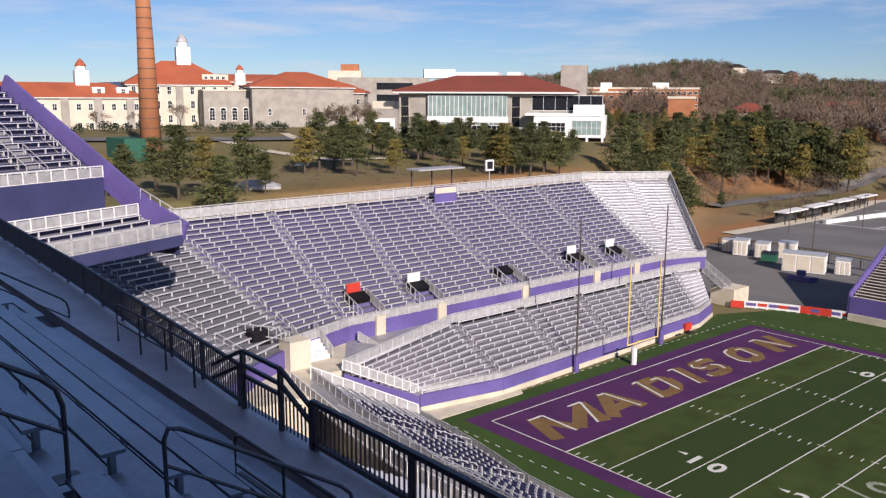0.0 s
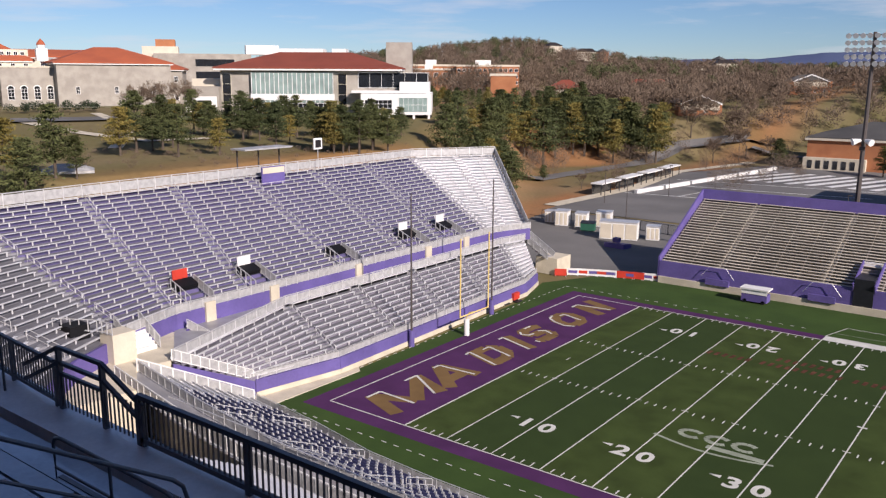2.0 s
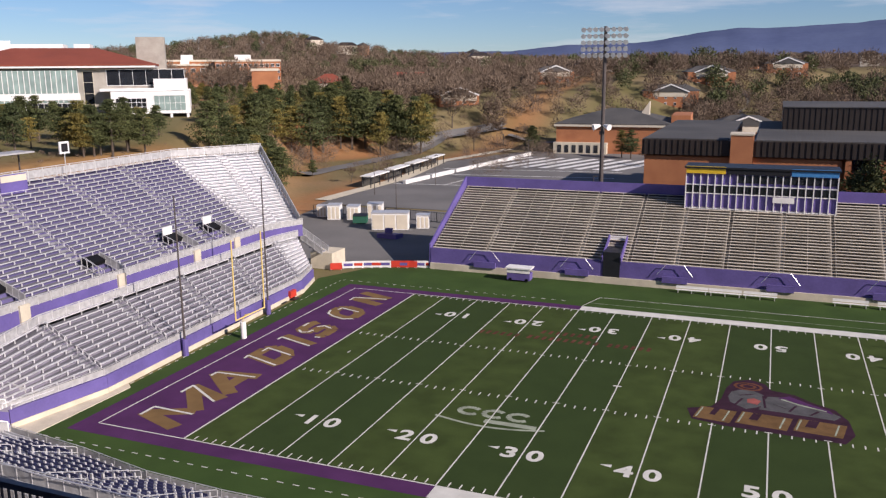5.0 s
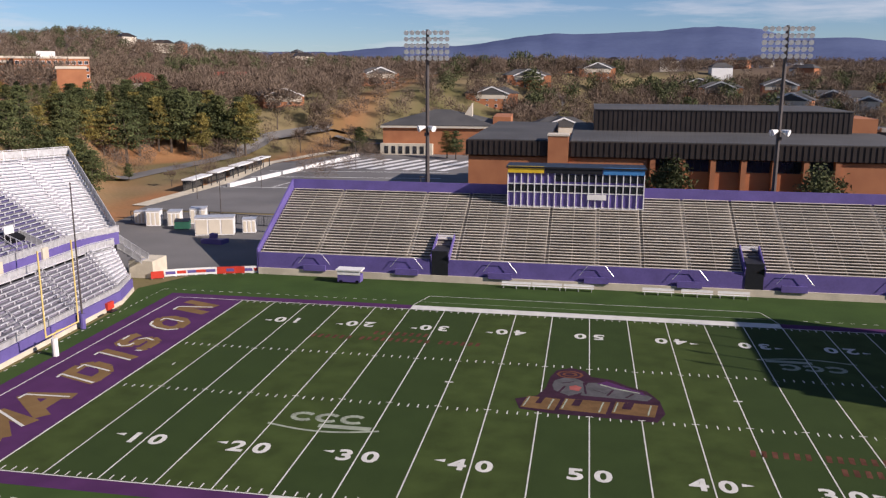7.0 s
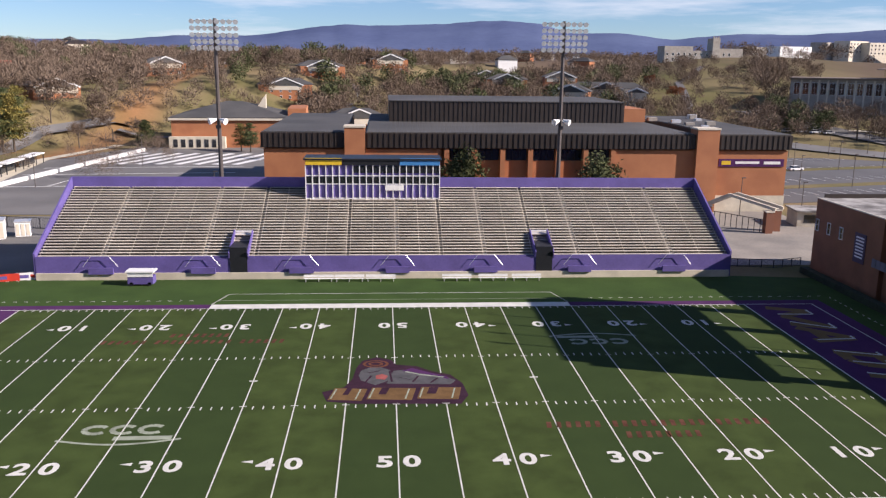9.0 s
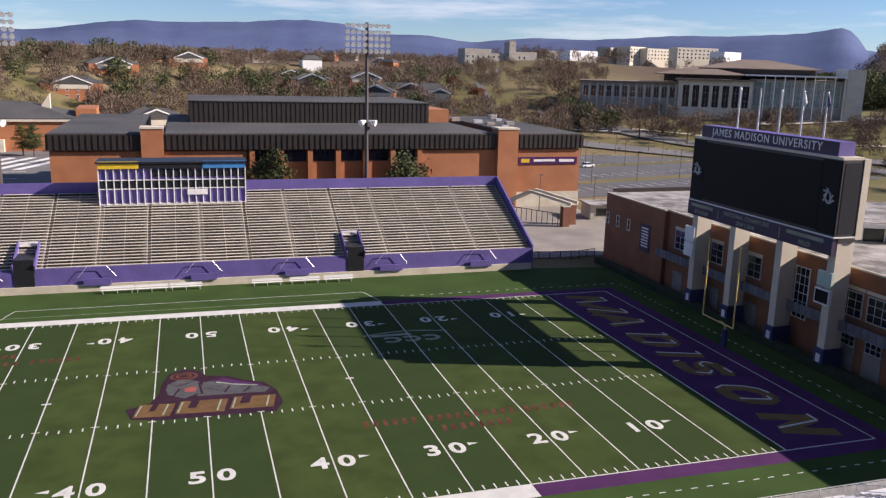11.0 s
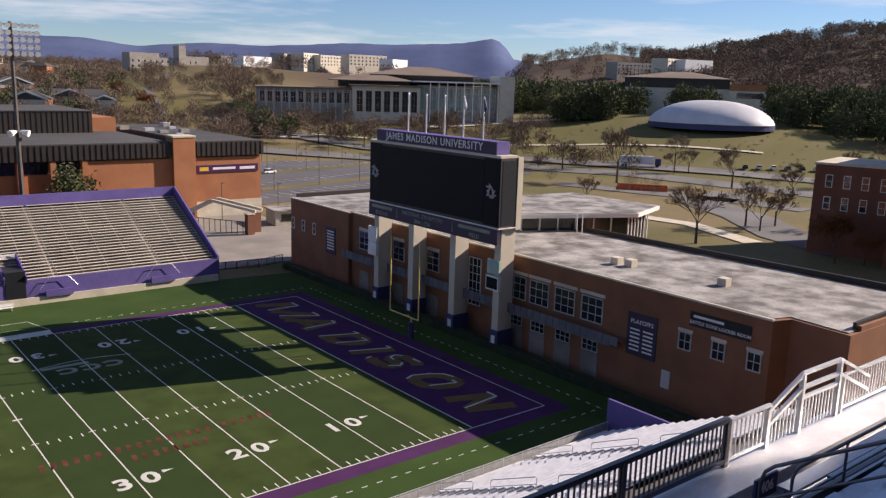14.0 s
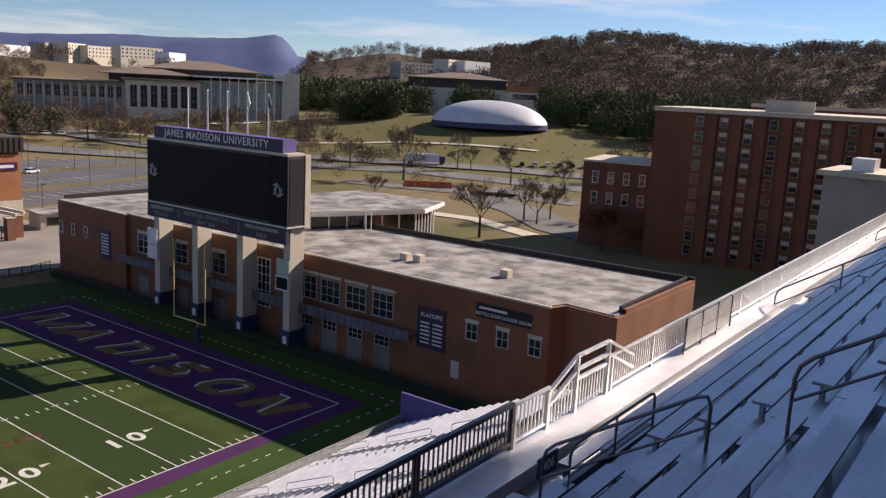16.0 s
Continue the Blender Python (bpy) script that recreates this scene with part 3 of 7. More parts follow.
for ox, oy, s in ((23.0, 13.5, 1), (LONG - 23.0, WIDE - 13.5, -1)):
    arc = [(-5 + k * 1.0, -1.5 - 0.9 * math.sin(math.pi * k / 10)) for k in range(11)]
    bm = bmesh.new()
    for (a, b), (c, d) in zip(arc, arc[1:]):
        beam(bm, (ox + s * a, oy + s * b, 0.034), (ox + s * c, oy + s * d, 0.034), 0.28, 0.008)
    for k in range(3):
        tubey = [(-2.4 + k * 2.3 + 0.95 * math.cos(v), 0.75 * math.sin(v) + 0.4) for v in [radians(40 + 28 * j) for j in range(11)]]
        for (a, b), (c, d) in zip(tubey, tubey[1:]):
            beam(bm, (ox + s * a, oy + s * b, 0.034), (ox + s * c, oy + s * d, 0.034), 0.5, 0.008)
    beam(bm, (ox - s * 0.5, oy - s * 1.25, 0.034), (ox + s * 4.2, oy - s * 1.25, 0.034), 0.7, 0.008)
    part("conference_mark", bm, TURF_FADED, field, "faded white painted mark")
for ox, oy, s in ((68.5, 13.3, 1), (23.6, 36.2, -1)):
    for row, (lo, hi) in ((0.0, (-9.8, -5.2)), (0.0, (-4.0, 4.2)), (0.0, (5.2, 9.6)), (-2.2, (-3.4, 3.4))):
        bm = bmesh.new()
        u = lo
        while u < hi:
            beam(bm, (ox + s * u, oy + s * (row - 0.6), 0.036), (ox + s * (u + 0.15), oy + s * (row + 0.6), 0.036), 0.42, 0.006)
            u += 0.85
        part("faded_lettering", bm, TURF_RED, field, "faded red painted lettering")


# ---- stands ----
def spot(cols, u, t):
    """A place in a stand: u counts the section lines, t runs from the front row to the back."""
    i = min(int(u), len(cols) - 2)
    f = u - i
    a = along(cols[i][0], cols[i][1], t)
    b = along(cols[i + 1][0], cols[i + 1][1], t)
    return along(a, b, f)


def stand_body(parent, cols, z0, z1, rows, mat_tread, mat_riser, base=0.0, split=False):
    """The stepped deck: a tread and a riser for each row, with closed ends and back."""
    k = range(len(cols))
    for i in range(rows):
        ta, tb = i / rows, (i + 1) / rows
        za = z0 + (z1 - z0) * i / rows
        zb = z0 + (z1 - z0) * (i + 1) / rows
        for name, mat, lo, hi in (("tread", mat_tread, (ta, za), (tb, za)), ("riser", mat_riser, (tb, za), (tb, zb))):
            bm = bmesh.new()
            f = [bm.verts.new((*spot(cols, j, lo[0]), lo[1])) for j in k]
            g = [bm.verts.new((*spot(cols, j, hi[0]), hi[1])) for j in k]
            for j in k[:-1]:
                bm.faces.new((f[j], f[j + 1], g[j + 1], g[j]))
            part(name, bm, mat, parent)
    for j in (0, len(cols) - 1):
        a, d = cols[j]
        bm = bmesh.new()
        lo = [bm.verts.new((*a, base)), bm.verts.new((*d, base))]
        hi = [bm.verts.new((*d, z1)), bm.verts.new((*d, z1 - (z1 - z0) / rows)), bm.verts.new((*a, z0))]
        bm.faces.new((*lo, *hi))
        part("end_wall", bm, mat_riser, parent)
    bm = bmesh.new()
    f = [bm.verts.new((*cols[j][1], base)) for j in k]
    g = [bm.verts.new((*cols[j][1], z1)) for j in k]
    for j in k[:-1]:
        bm.faces.new((f[j], f[j + 1], g[j + 1], g[j]))
    part("back_wall", bm, mat_riser, parent)


def benches(parent, cols, z0, z1, rows, mat, gap=0.65, high=0.42, deep=0.28, skip=(), posts=1.9, back=False, bracket=None):
    """A bench for every row of every section, on short brackets."""
    for i in range(rows):
        z = z0 + (z1 - z0) * i / rows
        t = (i + 0.62) / rows
        for j in range(len(cols) - 1):
            if any(j == s[0] and s[1] <= i <= s[2] for s in skip):
                continue
            p, q = Vector((*spot(cols, j, t), z + high)), Vector((*spot(cols, j + 1, t), z + high))
            d = q - p
            long = d.length
            if long < 2 * gap + 0.5:
                continue
            d.normalize()
            spans = [(gap, long - gap)]
            for s in skip:
                if len(s) == 5 and s[0] == j + 100 and s[1] <= i <= s[2]:
                    spans = [(gap, s[3] * long), (s[4] * long, long - gap)]
            for lo, hi in spans:
                if hi - lo < 0.6:
                    continue
                bm, legs = bmesh.new(), bmesh.new()
                a, b = p + d * lo, p + d * hi
                beam(bm, a, b, deep, 0.05)
                n = max(1, int((hi - lo) / posts))
                for k in range(n + 1):
                    c = a + (b - a) * (k / n)
                    if k in (0, n):
                        c += d * (0.08 if k == 0 else -0.08)
                    beam(legs if bracket else bm, c - Vector((0, 0, high)), c + Vector((0, 0, 0.42 if bracket else -0.02)), 0.11 if bracket else 0.07, 0.2 if bracket else 0.12, up=d)
                if back:
                    nrm = Vector((*spot(cols, j, min(1, t + 0.5 / rows)), 0)) - Vector((*spot(cols, j, t), 0))
                    nrm.normalize()
                    off = nrm * 0.2 + Vector((0, 0, 0.3))
                    beam(bm, a + off, b + off, 0.04, 0.2)
                seat = part("bench", bm, mat, parent)
                if bracket:
                    tagged(part("bench_frame", legs, bracket, seat), kind="stuff")
                else:
                    legs.free()


def aisle(parent, cols, j, z0, z1, rows, mat, wide=1.1, rail=True, first=0, rail_mat=None, loops=4):
    """Half steps up an aisle, and short hooped handrails along its middle."""
    bm = bmesh.new()
    u = j
    step = spot(cols, min(j + 0.01, len(cols) - 1.0001), 0.5)
    base = spot(cols, j if j < len(cols) - 1 else j - 0.01, 0.5)
    d = Vector((step[0] - base[0], step[1] - base[1], 0)).normalized()
    for i in range(first, rows):
        z = z0 + (z1 - z0) * i / rows
        zs = z + (z1 - z0) / rows * 0.5
        c = Vector((*spot(cols, u, (i + 0.8) / rows), (z + zs) / 2))
        up = Vector((*spot(cols, u, 1.0), 0)) - Vector((*spot(cols, u, 0.0), 0))
        w = up.length / rows
        if i == first:
            beam(bm, -d * wide / 2, d * wide / 2, w * 0.42, zs - z)
            me = mesh_of("aisle_step", bm, mat)
        part("aisle_step", me, mat, parent).location = c
    if rail:
        for k in range(loops):
            a, b = first + (rows - first) * (k + 0.12) / loops, first + (rows - first) * (k + 0.82) / loops
            bm = bmesh.new()
            pa = Vector((*spot(cols, u, a / rows), z0 + (z1 - z0) * a / rows))
            pb = Vector((*spot(cols, u, b / rows), z0 + (z1 - z0) * b / rows))
            top = Vector((0, 0, 0.95))
            tube(bm, [pa, pa + top * 0.9, pa + top + (pb - pa) * 0.03, pb + top - (pb - pa) * 0.03, pb + top * 0.9, pb], 0.032, 5)
            tube(bm, [pa + top * 0.5, pb + top * 0.5], 0.026, 5)
            part("aisle_rail", bm, rail_mat or GALV, parent)


POSTS = {}


def rail_run(name, path, parent, mat, high=1.1, every=1.8, post=0.07, infill=None, bars=0, tall=None):
    """A guard rail along a path of points: posts, top rail, bottom rail, and infill panels or upright bars."""
    ob = part(name, bmesh.new(), mat, parent)
    key = (mat.name, post, tall or high)
    if key not in POSTS:
        POSTS[key] = mesh_of("post", boxes((-post / 2, post / 2, -post / 2, post / 2, 0, tall or high)), mat)
    for i, (p, q) in enumerate(zip(path, path[1:])):
        p, q = Vector(p), Vector(q)
        n = max(1, round((q - p).length / every))
        turn = math.atan2(q.y - p.y, q.x - p.x)
        for k in range(0 if i == 0 else 1, n + 1):
            c = part("post", POSTS[key], mat, ob)
            c.location, c.rotation_euler = p + (q - p) * (k / n), (0, 0, turn)
        for h in (high, 0.12):
            part("rail", beam(bmesh.new(), p + Vector((0, 0, h)), q + Vector((0, 0, h)), post * 0.9, post * 0.9), mat, ob)
        if infill:
            part("infill", beam(bmesh.new(), p + Vector((0, 0, high * 0.53)), q + Vector((0, 0, high * 0.53)), 0.02, high * 0.72), infill, ob)
        if bars:
            fill = bmesh.new()
            m = max(1, int((q - p).length / bars))
            for k in range(m):
                c = p + (q - p) * ((k + 0.5) / m)
                beam(fill, c + Vector((0, 0, 0.13)), c + Vector((0, 0, high - 0.02)), 0.026, 0.026, up=(1, 0, 0))
            tagged(part("picket_run", fill, mat, ob), kind="stuff")
    return ob


# north end stand: two tiers, cranked round both corners
north = thing("end_zone_grandstand", "two-tier aluminium bleacher stand with purple risers behind the end zone", "grandstand")
front_u = [((-13.0, -26.0), (-34.0, -41.0)), ((-19.0, -19.5), (-41.0, -29.5)), ((-22.6, -12.5), (-43.0, -17.0))]
for k, y in enumerate((-5.9, 3.4, 18.2, 29.6, 38.4, 48.8), 1):
    front_u.append(((-24.6, y), (-43.5 - k * 0.25, -15.5 + k * 11.8)))
front_u += [((-23.7, 52.4), (-40.6, 62.2)), ((-22.2, 56.0), (-37.0, 68.6))]
NU0, NU1, NUR = 7.2, 16.6, 24
PORTALS = (-2.6, 5.7, 19.3, 33.0, 41.2)
portals = [(103 + k, 1, 4, max(0.02, f - h), f + h) for k, (f, h) in enumerate(((0.33, 0.15), (0.14, 0.10), (0.09, 0.12), (0.31, 0.16), (0.2, 0.14)))]
# Treads here and the corner risers carry shade in their grey; end stays plain.
stand_body(north, front_u[2:9], NU0, NU1, NUR, DECK_SHADED, PURPLE_PALE)
stand_body(north, front_u[:3], NU0, NU1, NUR, DECK_SHADED, DECK_SHADED)
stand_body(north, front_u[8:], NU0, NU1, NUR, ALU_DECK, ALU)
benches(north, front_u, NU0, NU1, NUR, ALU, skip=portals)
for j in range(1, len(front_u) - 1):
    aisle(north, front_u, j, NU0, NU1, NUR, ALU_DECK, rail=j < 9, loops=5)
front_l = [((-15.4, -3.7), (-16.6, -11.6))]
for k in range(0, 5):
    front_l.append(((-13.6 - 0.35 * k, 5.8 + k * 9.6), (-22.4, 6.6 + k * 10.6)))
front_l.append(((-17.0, 50.5), (-21.4, 54.0)))
NL0, NL1, NLR = 1.7, 5.6, 11
# Same split below: shade in the tread colour, brighter metal at the end.
stand_body(north, front_l[:-1], NL0, NL1, NLR, DECK_SHADED, RISER_LILAC)
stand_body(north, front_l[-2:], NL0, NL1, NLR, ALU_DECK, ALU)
benches(north, front_l, NL0, NL1, NLR, ALU)
for j in range(1, len(front_l) - 1):
    aisle(north, front_l, j, NL0, NL1, NLR, ALU_DECK, rail=True, loops=2)


def wall_along(name, pts, z0, z1, mat, parent, thick=0.25, label=""):
    for p, q in zip(pts, pts[1:]):
        part(name, beam(bmesh.new(), (p[0], p[1], (z0 + z1) / 2), (q[0], q[1], (z0 + z1) / 2), thick, z1 - z0), mat, parent, label)


back_u = [c[1] for c in front_u]
mid_u = [c[0] for c in front_u]
mid_l = [c[1] for c in front_l]
fr_l = [c[0] for c in front_l]
wall_along("front_wall", fr_l, 0.5, 1.75, PURPLE, north, 0.3, "purple front wall")
wall_along("footing", fr_l, 0.0, 0.55, PALE_CONCRETE, north, 0.5)
wall_along("tier_wall", [(x + 0.35, y) for x, y in mid_u], 5.4, 7.25, PURPLE, north, 0.3, "purple wall between tiers")
bm = bmesh.new()
for (a, b), (c, d) in zip(zip(mid_l, mid_u[3:]), zip(mid_l[1:], mid_u[4:])):
    bm.faces.new([bm.verts.new((p[0], p[1], 5.58)) for p in (a, c, d, b)])
part("walkway", bm, ALU_DECK, north)
rail_run("back_rail", [(x, y, NU1) for x, y in back_u], north, GALV, 1.45, 2.4, 0.1, MESH_PANEL)
rail_run("tier_rail", [(x + 0.5, y, NU0 - 0.1) for x, y in mid_u[2:]], north, GALV, 1.0, 1.6, 0.08, MESH_PANEL)
rail_run("walkway_rail", [(x, y, NL1) for x, y in mid_l], north, GALV, 1.05, 1.9, 0.09, MESH_PANEL)
rail_run("front_rail", [(x - 0.1, y, 1.7) for x, y in fr_l], north, GALV, 0.8, 2.2, 0.05, MESH_PANEL)
rail_run("end_rail", [(-15.5, -3.8, 1.7), (-16.7, -11.7, 5.6)], north, WHITE, 1.05, 0.95, 0.09, MESH_PANEL)
part("end_panel", prism(bmesh.new(), [(-15.3, -3.9), (-15.15, -3.9), (-16.35, -11.8), (-16.5, -11.8)][::-1], 0.4, [5.4, 5.4, 1.7, 1.7]), PURPLE, north)
e0, e1 = front_u[-1]
rail_run("side_rail", [(e0[0], e0[1], NU0), (e1[0], e1[1], NU1)], north, GALV, 1.3, 1.6, 0.08, MESH_PANEL)
for k, y in enumerate((-3.7, 4.8, 18.3, 31.9, 40.6)):
    x = -24.2
    part("portal_pier", boxes((x - 0.5, x + 0.35, y + 1.1, y + 2.3, 5.5, 7.6)), PALE_CONCRETE, north, "cream portal pier")
    px, py = x - 2.4, PORTALS[k]
    for q in (-1, 1):
        rail_run("portal_rail", [(px + 2.2, py + q * 1.4, 7.4), (px - 1.0, py + q * 1.4, 8.7)], north, GALV, 1.1, 0.9, 0.08, MESH_PANEL if q > 0 else None)
    # Solid black panel above the benches stands in for the portal's shade.
    part("portal_opening", beam(bmesh.new(), (px - 0.1, py, 8.75), (px - 1.3, py, 9.3), 2.5, 0.5), SCREEN, north, "black panel for the shade in the portal")
    if k == 2:
        continue
    part("portal_sign", boxes((px - 1.45, px - 1.35, py - 0.9, py + 0.9, 9.3, 10.5)), RED if k == 0 else WHITE, north, "sign board over the portal")
sign = part("name_sign", boxes((-42.6, -42.4, 21.0, 25.0, 15.6, 18.0)), PURPLE, north, "purple section sign with a pale band")
part("sign_band", boxes((-42.39, -42.35, 21.1, 24.9, 17.1, 17.9)), CREAM, sign)
part("camera_stand", tube(bmesh.new(), [(-43.6, 32.5, 16.6), (-43.6, 32.5, 19.6)], 0.06, 6), GALV, north)
part("camera_screen", boxes((-43.7, -43.5, 31.7, 33.3, 19.6, 21.2)), WHITE, north)
part("screen_face", boxes((-43.49, -43.47, 31.95, 33.05, 19.85, 20.95)), GLASS_DARK, north)
b = thing("stand_shelter", "flat dark shelter roof on posts behind the stand", "shelter", pose(-46.0, 20, 15.5))
part("roof", boxes((-1.5, 1.5, 0, 8.5, 4.6, 4.8)), MESH_PANEL, b)
for yy in (0.5, 4.2, 8):
    part("post", boxes((-1.0, -0.85, yy, yy + 0.15, -2, 4.6)), DARK_POLE, b)
# end of the lower tier and the stair tower at the far corner
part("end_panel", prism(bmesh.new(), [(-15.6, -1.6), (-15.9, -1.2), (-23.4, -5.2), (-23.1, -5.6)], 0, [1.9, 1.9, 5.7, 5.7]), PURPLE, north, "purple end wall")
rail_run("end_rail", [(-15.8, -1.45, 1.9), (-23.2, -5.4, 5.7)], north, GALV, 1.0, 1.2, 0.07, MESH_PANEL)
part("stair_block", boxes((-21.4, -17.6, 57.4, 61.6, 0, 2.6)), PALE_CONCRETE, north, "cream stair block")
for k in range(12):
    part("stair", boxes((-26.5 + k * 0.6, -25.8 + k * 0.6, 56.6, 58.4, 7.0 - k * 0.38 - 0.2, 7.0 - k * 0.38)), ALU_DECK, north)
for yy in (56.5, 58.5):
    rail_run("stair_rail", [(-26.5, yy, 7.0), (-18.8, yy, 2.4)], north, GALV, 1.1, 1.5, 0.07, MESH_PANEL)

# east stand with the small press box
east = thing("sideline_grandstand", "weathered aluminium bleacher stand with purple parapet and front wall", "grandstand")
EX0, EX1, EY0, EY1 = -3.6, 95.4, 63.6, 79.8
EZ0, EZ1, ER = 2.9, 10.6, 26
xs = [EX0, 5.3, 19.3, 26.5, 33.0, 39.5, 46.6, 53.0, 59.3, 66.5, 73.0, 87.0, EX1]
cols_e = [((x, EY0), (x, EY1)) for x in xs]
stand_body(east, cols_e, EZ0, EZ1, ER, TREAD_OLD, RISER_OLD)
benches(east, cols_e, EZ0, EZ1, ER, ALU_OLD, gap=0.2, deep=0.4, skip=[(102, 0, 6, 0.52, 0.86), (109, 0, 6, 0.05, 0.4)], posts=3.0)
for j in range(1, len(cols_e) - 1):
    if j not in (3, 5, 7, 9):
        aisle(east, cols_e, j, EZ0, EZ1, ER, ALU_OLD, rail=False, wide=0.54)
bm = boxes((EX0 - 0.1, EX1 + 0.1, EY1, EY1 + 0.3, 0, 12.3))
part("back_parapet", bm, PURPLE, east, "purple back parapet")
for x in (EX0 - 0.15, EX1 + 0.15):
    bm = prism(bmesh.new(), [(x - 0.12, EY0 - 0.2), (x + 0.12, EY0 - 0.2), (x + 0.12, EY1), (x - 0.12, EY1)], 0.0, [EZ0 + 0.9, EZ0 + 0.9, EZ1 + 1.7, EZ1 + 1.7])
    part("side_parapet", bm, PURPLE, east, "purple sloping side parapet")

part("front_wall", boxes((EX0, EX1, EY0 - 0.25, EY0, 1.0, 3.3)), PURPLE, east, "purple front wall")
part("footing", boxes((EX0, EX1, EY0 - 0.5, EY0 - 0.002, 0, 1.0)), PALE_CONCRETE, east)
for j in range(1, len(xs) - 1):
    if j in (3, 5, 7, 9):
        continue
    x = xs[j]
    bm = prism(bmesh.new(), [(x - 1.7, EY0 - 0.75), (x + 1.7, EY0 - 0.75), (x + 1.7, EY0 - 0.45), (x - 1.7, EY0 - 0.45)], 0.9, 1.8)
    part("stair_panel", bm, PURPLE, east, "purple stair enclosure")
    bm = bmesh.new()
    tube(bm, [(x - 2.4, EY0 - 0.7, 2.0), (x - 1.2, EY0 - 0.7, 3.5), (x + 1.2, EY0 - 0.7, 3.5), (x + 2.4, EY0 - 0.7, 2.0)], 0.04, 5)
    part("stair_rail", bm, GALV, east)
for x in (24.2, 67.8):
    # A solid black box takes the place of the shade inside the tunnel.
    part("tunnel", boxes((x - 1.2, x + 1.2, EY0 - 0.35, EY0 + 5.2, 0.2, 4.6)), BLACK_METAL, east, "black box for the shade inside the tunnel")
    bm = bmesh.new()
    for s in (-1, 1):
        beam(bm, (x + s * 1.3, EY0 - 0.4, 3.2), (x + s * 1.3, EY0 + 5.2, 5.4), 0.15, 1.6)
    part("tunnel_wall", bm, PURPLE, east)
    part("tunnel_sign", boxes((x - 1.3, x + 1.3, EY0 + 5.2, EY0 + 5.35, 4.3, 5.9)), WHITE, east, "white tunnel sign")

press = thing("press_box", "purple-panelled press box with a band of windows", "press box")
PX0, PX1, PY0, PY1, PZ0, PZ1 = 32.6, 53.4, 76.6, 82.0, 9.3, 15.4
part("shell", boxes((PX0, PX1, PY0 + 0.3, PY1, PZ0, PZ1)), PURPLE, press)
part("roof", boxes((PX0 - 0.3, PX1 + 0.3, PY0 - 0.2, PY1 + 0.3, PZ1, PZ1 + 0.25)), BLACK_METAL, press)
for k in range(21):
    x = PX0 + k * (PX1 - PX0) / 20
    part("mullion", boxes((x - 0.07, x + 0.07, PY0 + 0.1, PY0 + 0.298, PZ0, PZ1 - 0.7)), WHITE, press)
for z in (PZ0 + 0.02, PZ0 + 2.3, PZ0 + 3.6):
    part("transom", boxes((PX0, PX1, PY0 + 0.14, PY0 + 0.296, z, z + 0.12)), WHITE, press)
for k in range(20):
    w = (PX1 - PX0) / 20
    for z0, z1 in ((PZ0 + 2.45, PZ0 + 3.5),) + (((PZ0 + 4.1, PZ0 + 5.2),) if k > 6 else ()):
        part("pane", boxes((PX0 + k * w + 0.12, PX0 + (k + 1) * w - 0.12, PY0 + 0.22, PY0 + 0.297, z0, z1)), GLASS_DARK, press)
part("header_sign", boxes((PX0, PX0 + 5.6, PY0 - 0.05, PY0 + 0.2, PZ1 - 0.75, PZ1 + 0.3)), GOLD, press, "yellow sign panel")
part("header_sign", boxes((PX0 + 14.6, PX1, PY0 - 0.05, PY0 + 0.2, PZ1 - 0.75, PZ1 + 0.3)), BLUE, press, "blue sign panel")
part("clock_panel", boxes((PX0 + 5.8, PX0 + 14.4, PY0 - 0.05, PY0 + 0.2, PZ1 - 0.75, PZ1 + 0.2)), BLACK_METAL, press)
part("notice", boxes((PX0 + 12.3, PX0 + 15.2, PY0 - 0.04, PY0 + 0.18, PZ0 + 1.4, PZ0 + 2.2)), WHITE, press)

# near side: lower stand below the upper deck
west = thing("lower_grandstand", "lower sideline stand with aluminium and navy bench seats", "grandstand")
cols_n = [((-11.0, -7.2), (-17.4, -14.4)), ((-2.4, -8.2), (-5.6, -16.6)), ((4.6, -9.5), (3.4, -17.8)), ((11.3, -9.9), (11.3, -18.0)), ((20.9, -9.9), (20.9, -18.0)), ((30.4, -9.9), (30.4, -18.0))]
stand_body(west, cols_n[::-1], 1.6, 5.2, 10, ALU_DECK, ALU_DECK)
benches(west, cols_n[:2], 1.6, 5.2, 10, ALU, gap=0.5, posts=0.7, back=True, skip=[(100, 0, 9, 0.42, 2.0)])
benches(west, cols_n, 1.6, 5.2, 10, NAVY, back=True, posts=0.75, bracket=GALV, skip=[(100, 0, 9, 0.0, 0.46)])
for j in range(1, 5):
    aisle(west, cols_n, j, 1.6, 5.2, 10, ALU_DECK, rail=True, loops=2)
rail_run("stand_end_rail", [(-11.2, -7.3, 1.7), (-17.6, -14.5, 5.2)], west, WHITE, 1.15, 1.0, 0.1, MESH_PANEL)
walk_n = [c[1] for c in cols_n]
bm = bmesh.new()
for (a, b), (c, d) in zip(walk_n, walk_n[1:]):
    bm.faces.new([bm.verts.new(p) for p in ((a, b, 5.2), (c, d, 5.2), (c, d - 2.4, 5.2), (a, b - 2.4, 5.2))])
part("cross_aisle", bm, ALU_DECK, west)
rail_run("cross_aisle_rail", [(x, y - 0.1, 5.2) for x, y in walk_n], west, GALV, 1.0, 1.4, 0.08, MESH_PANEL)
rail_run("cross_aisle_rail", [(x, y - 2.3, 5.2) for x, y in walk_n], west, WHITE, 1.2, 1.2, 0.09, MESH_PANEL)
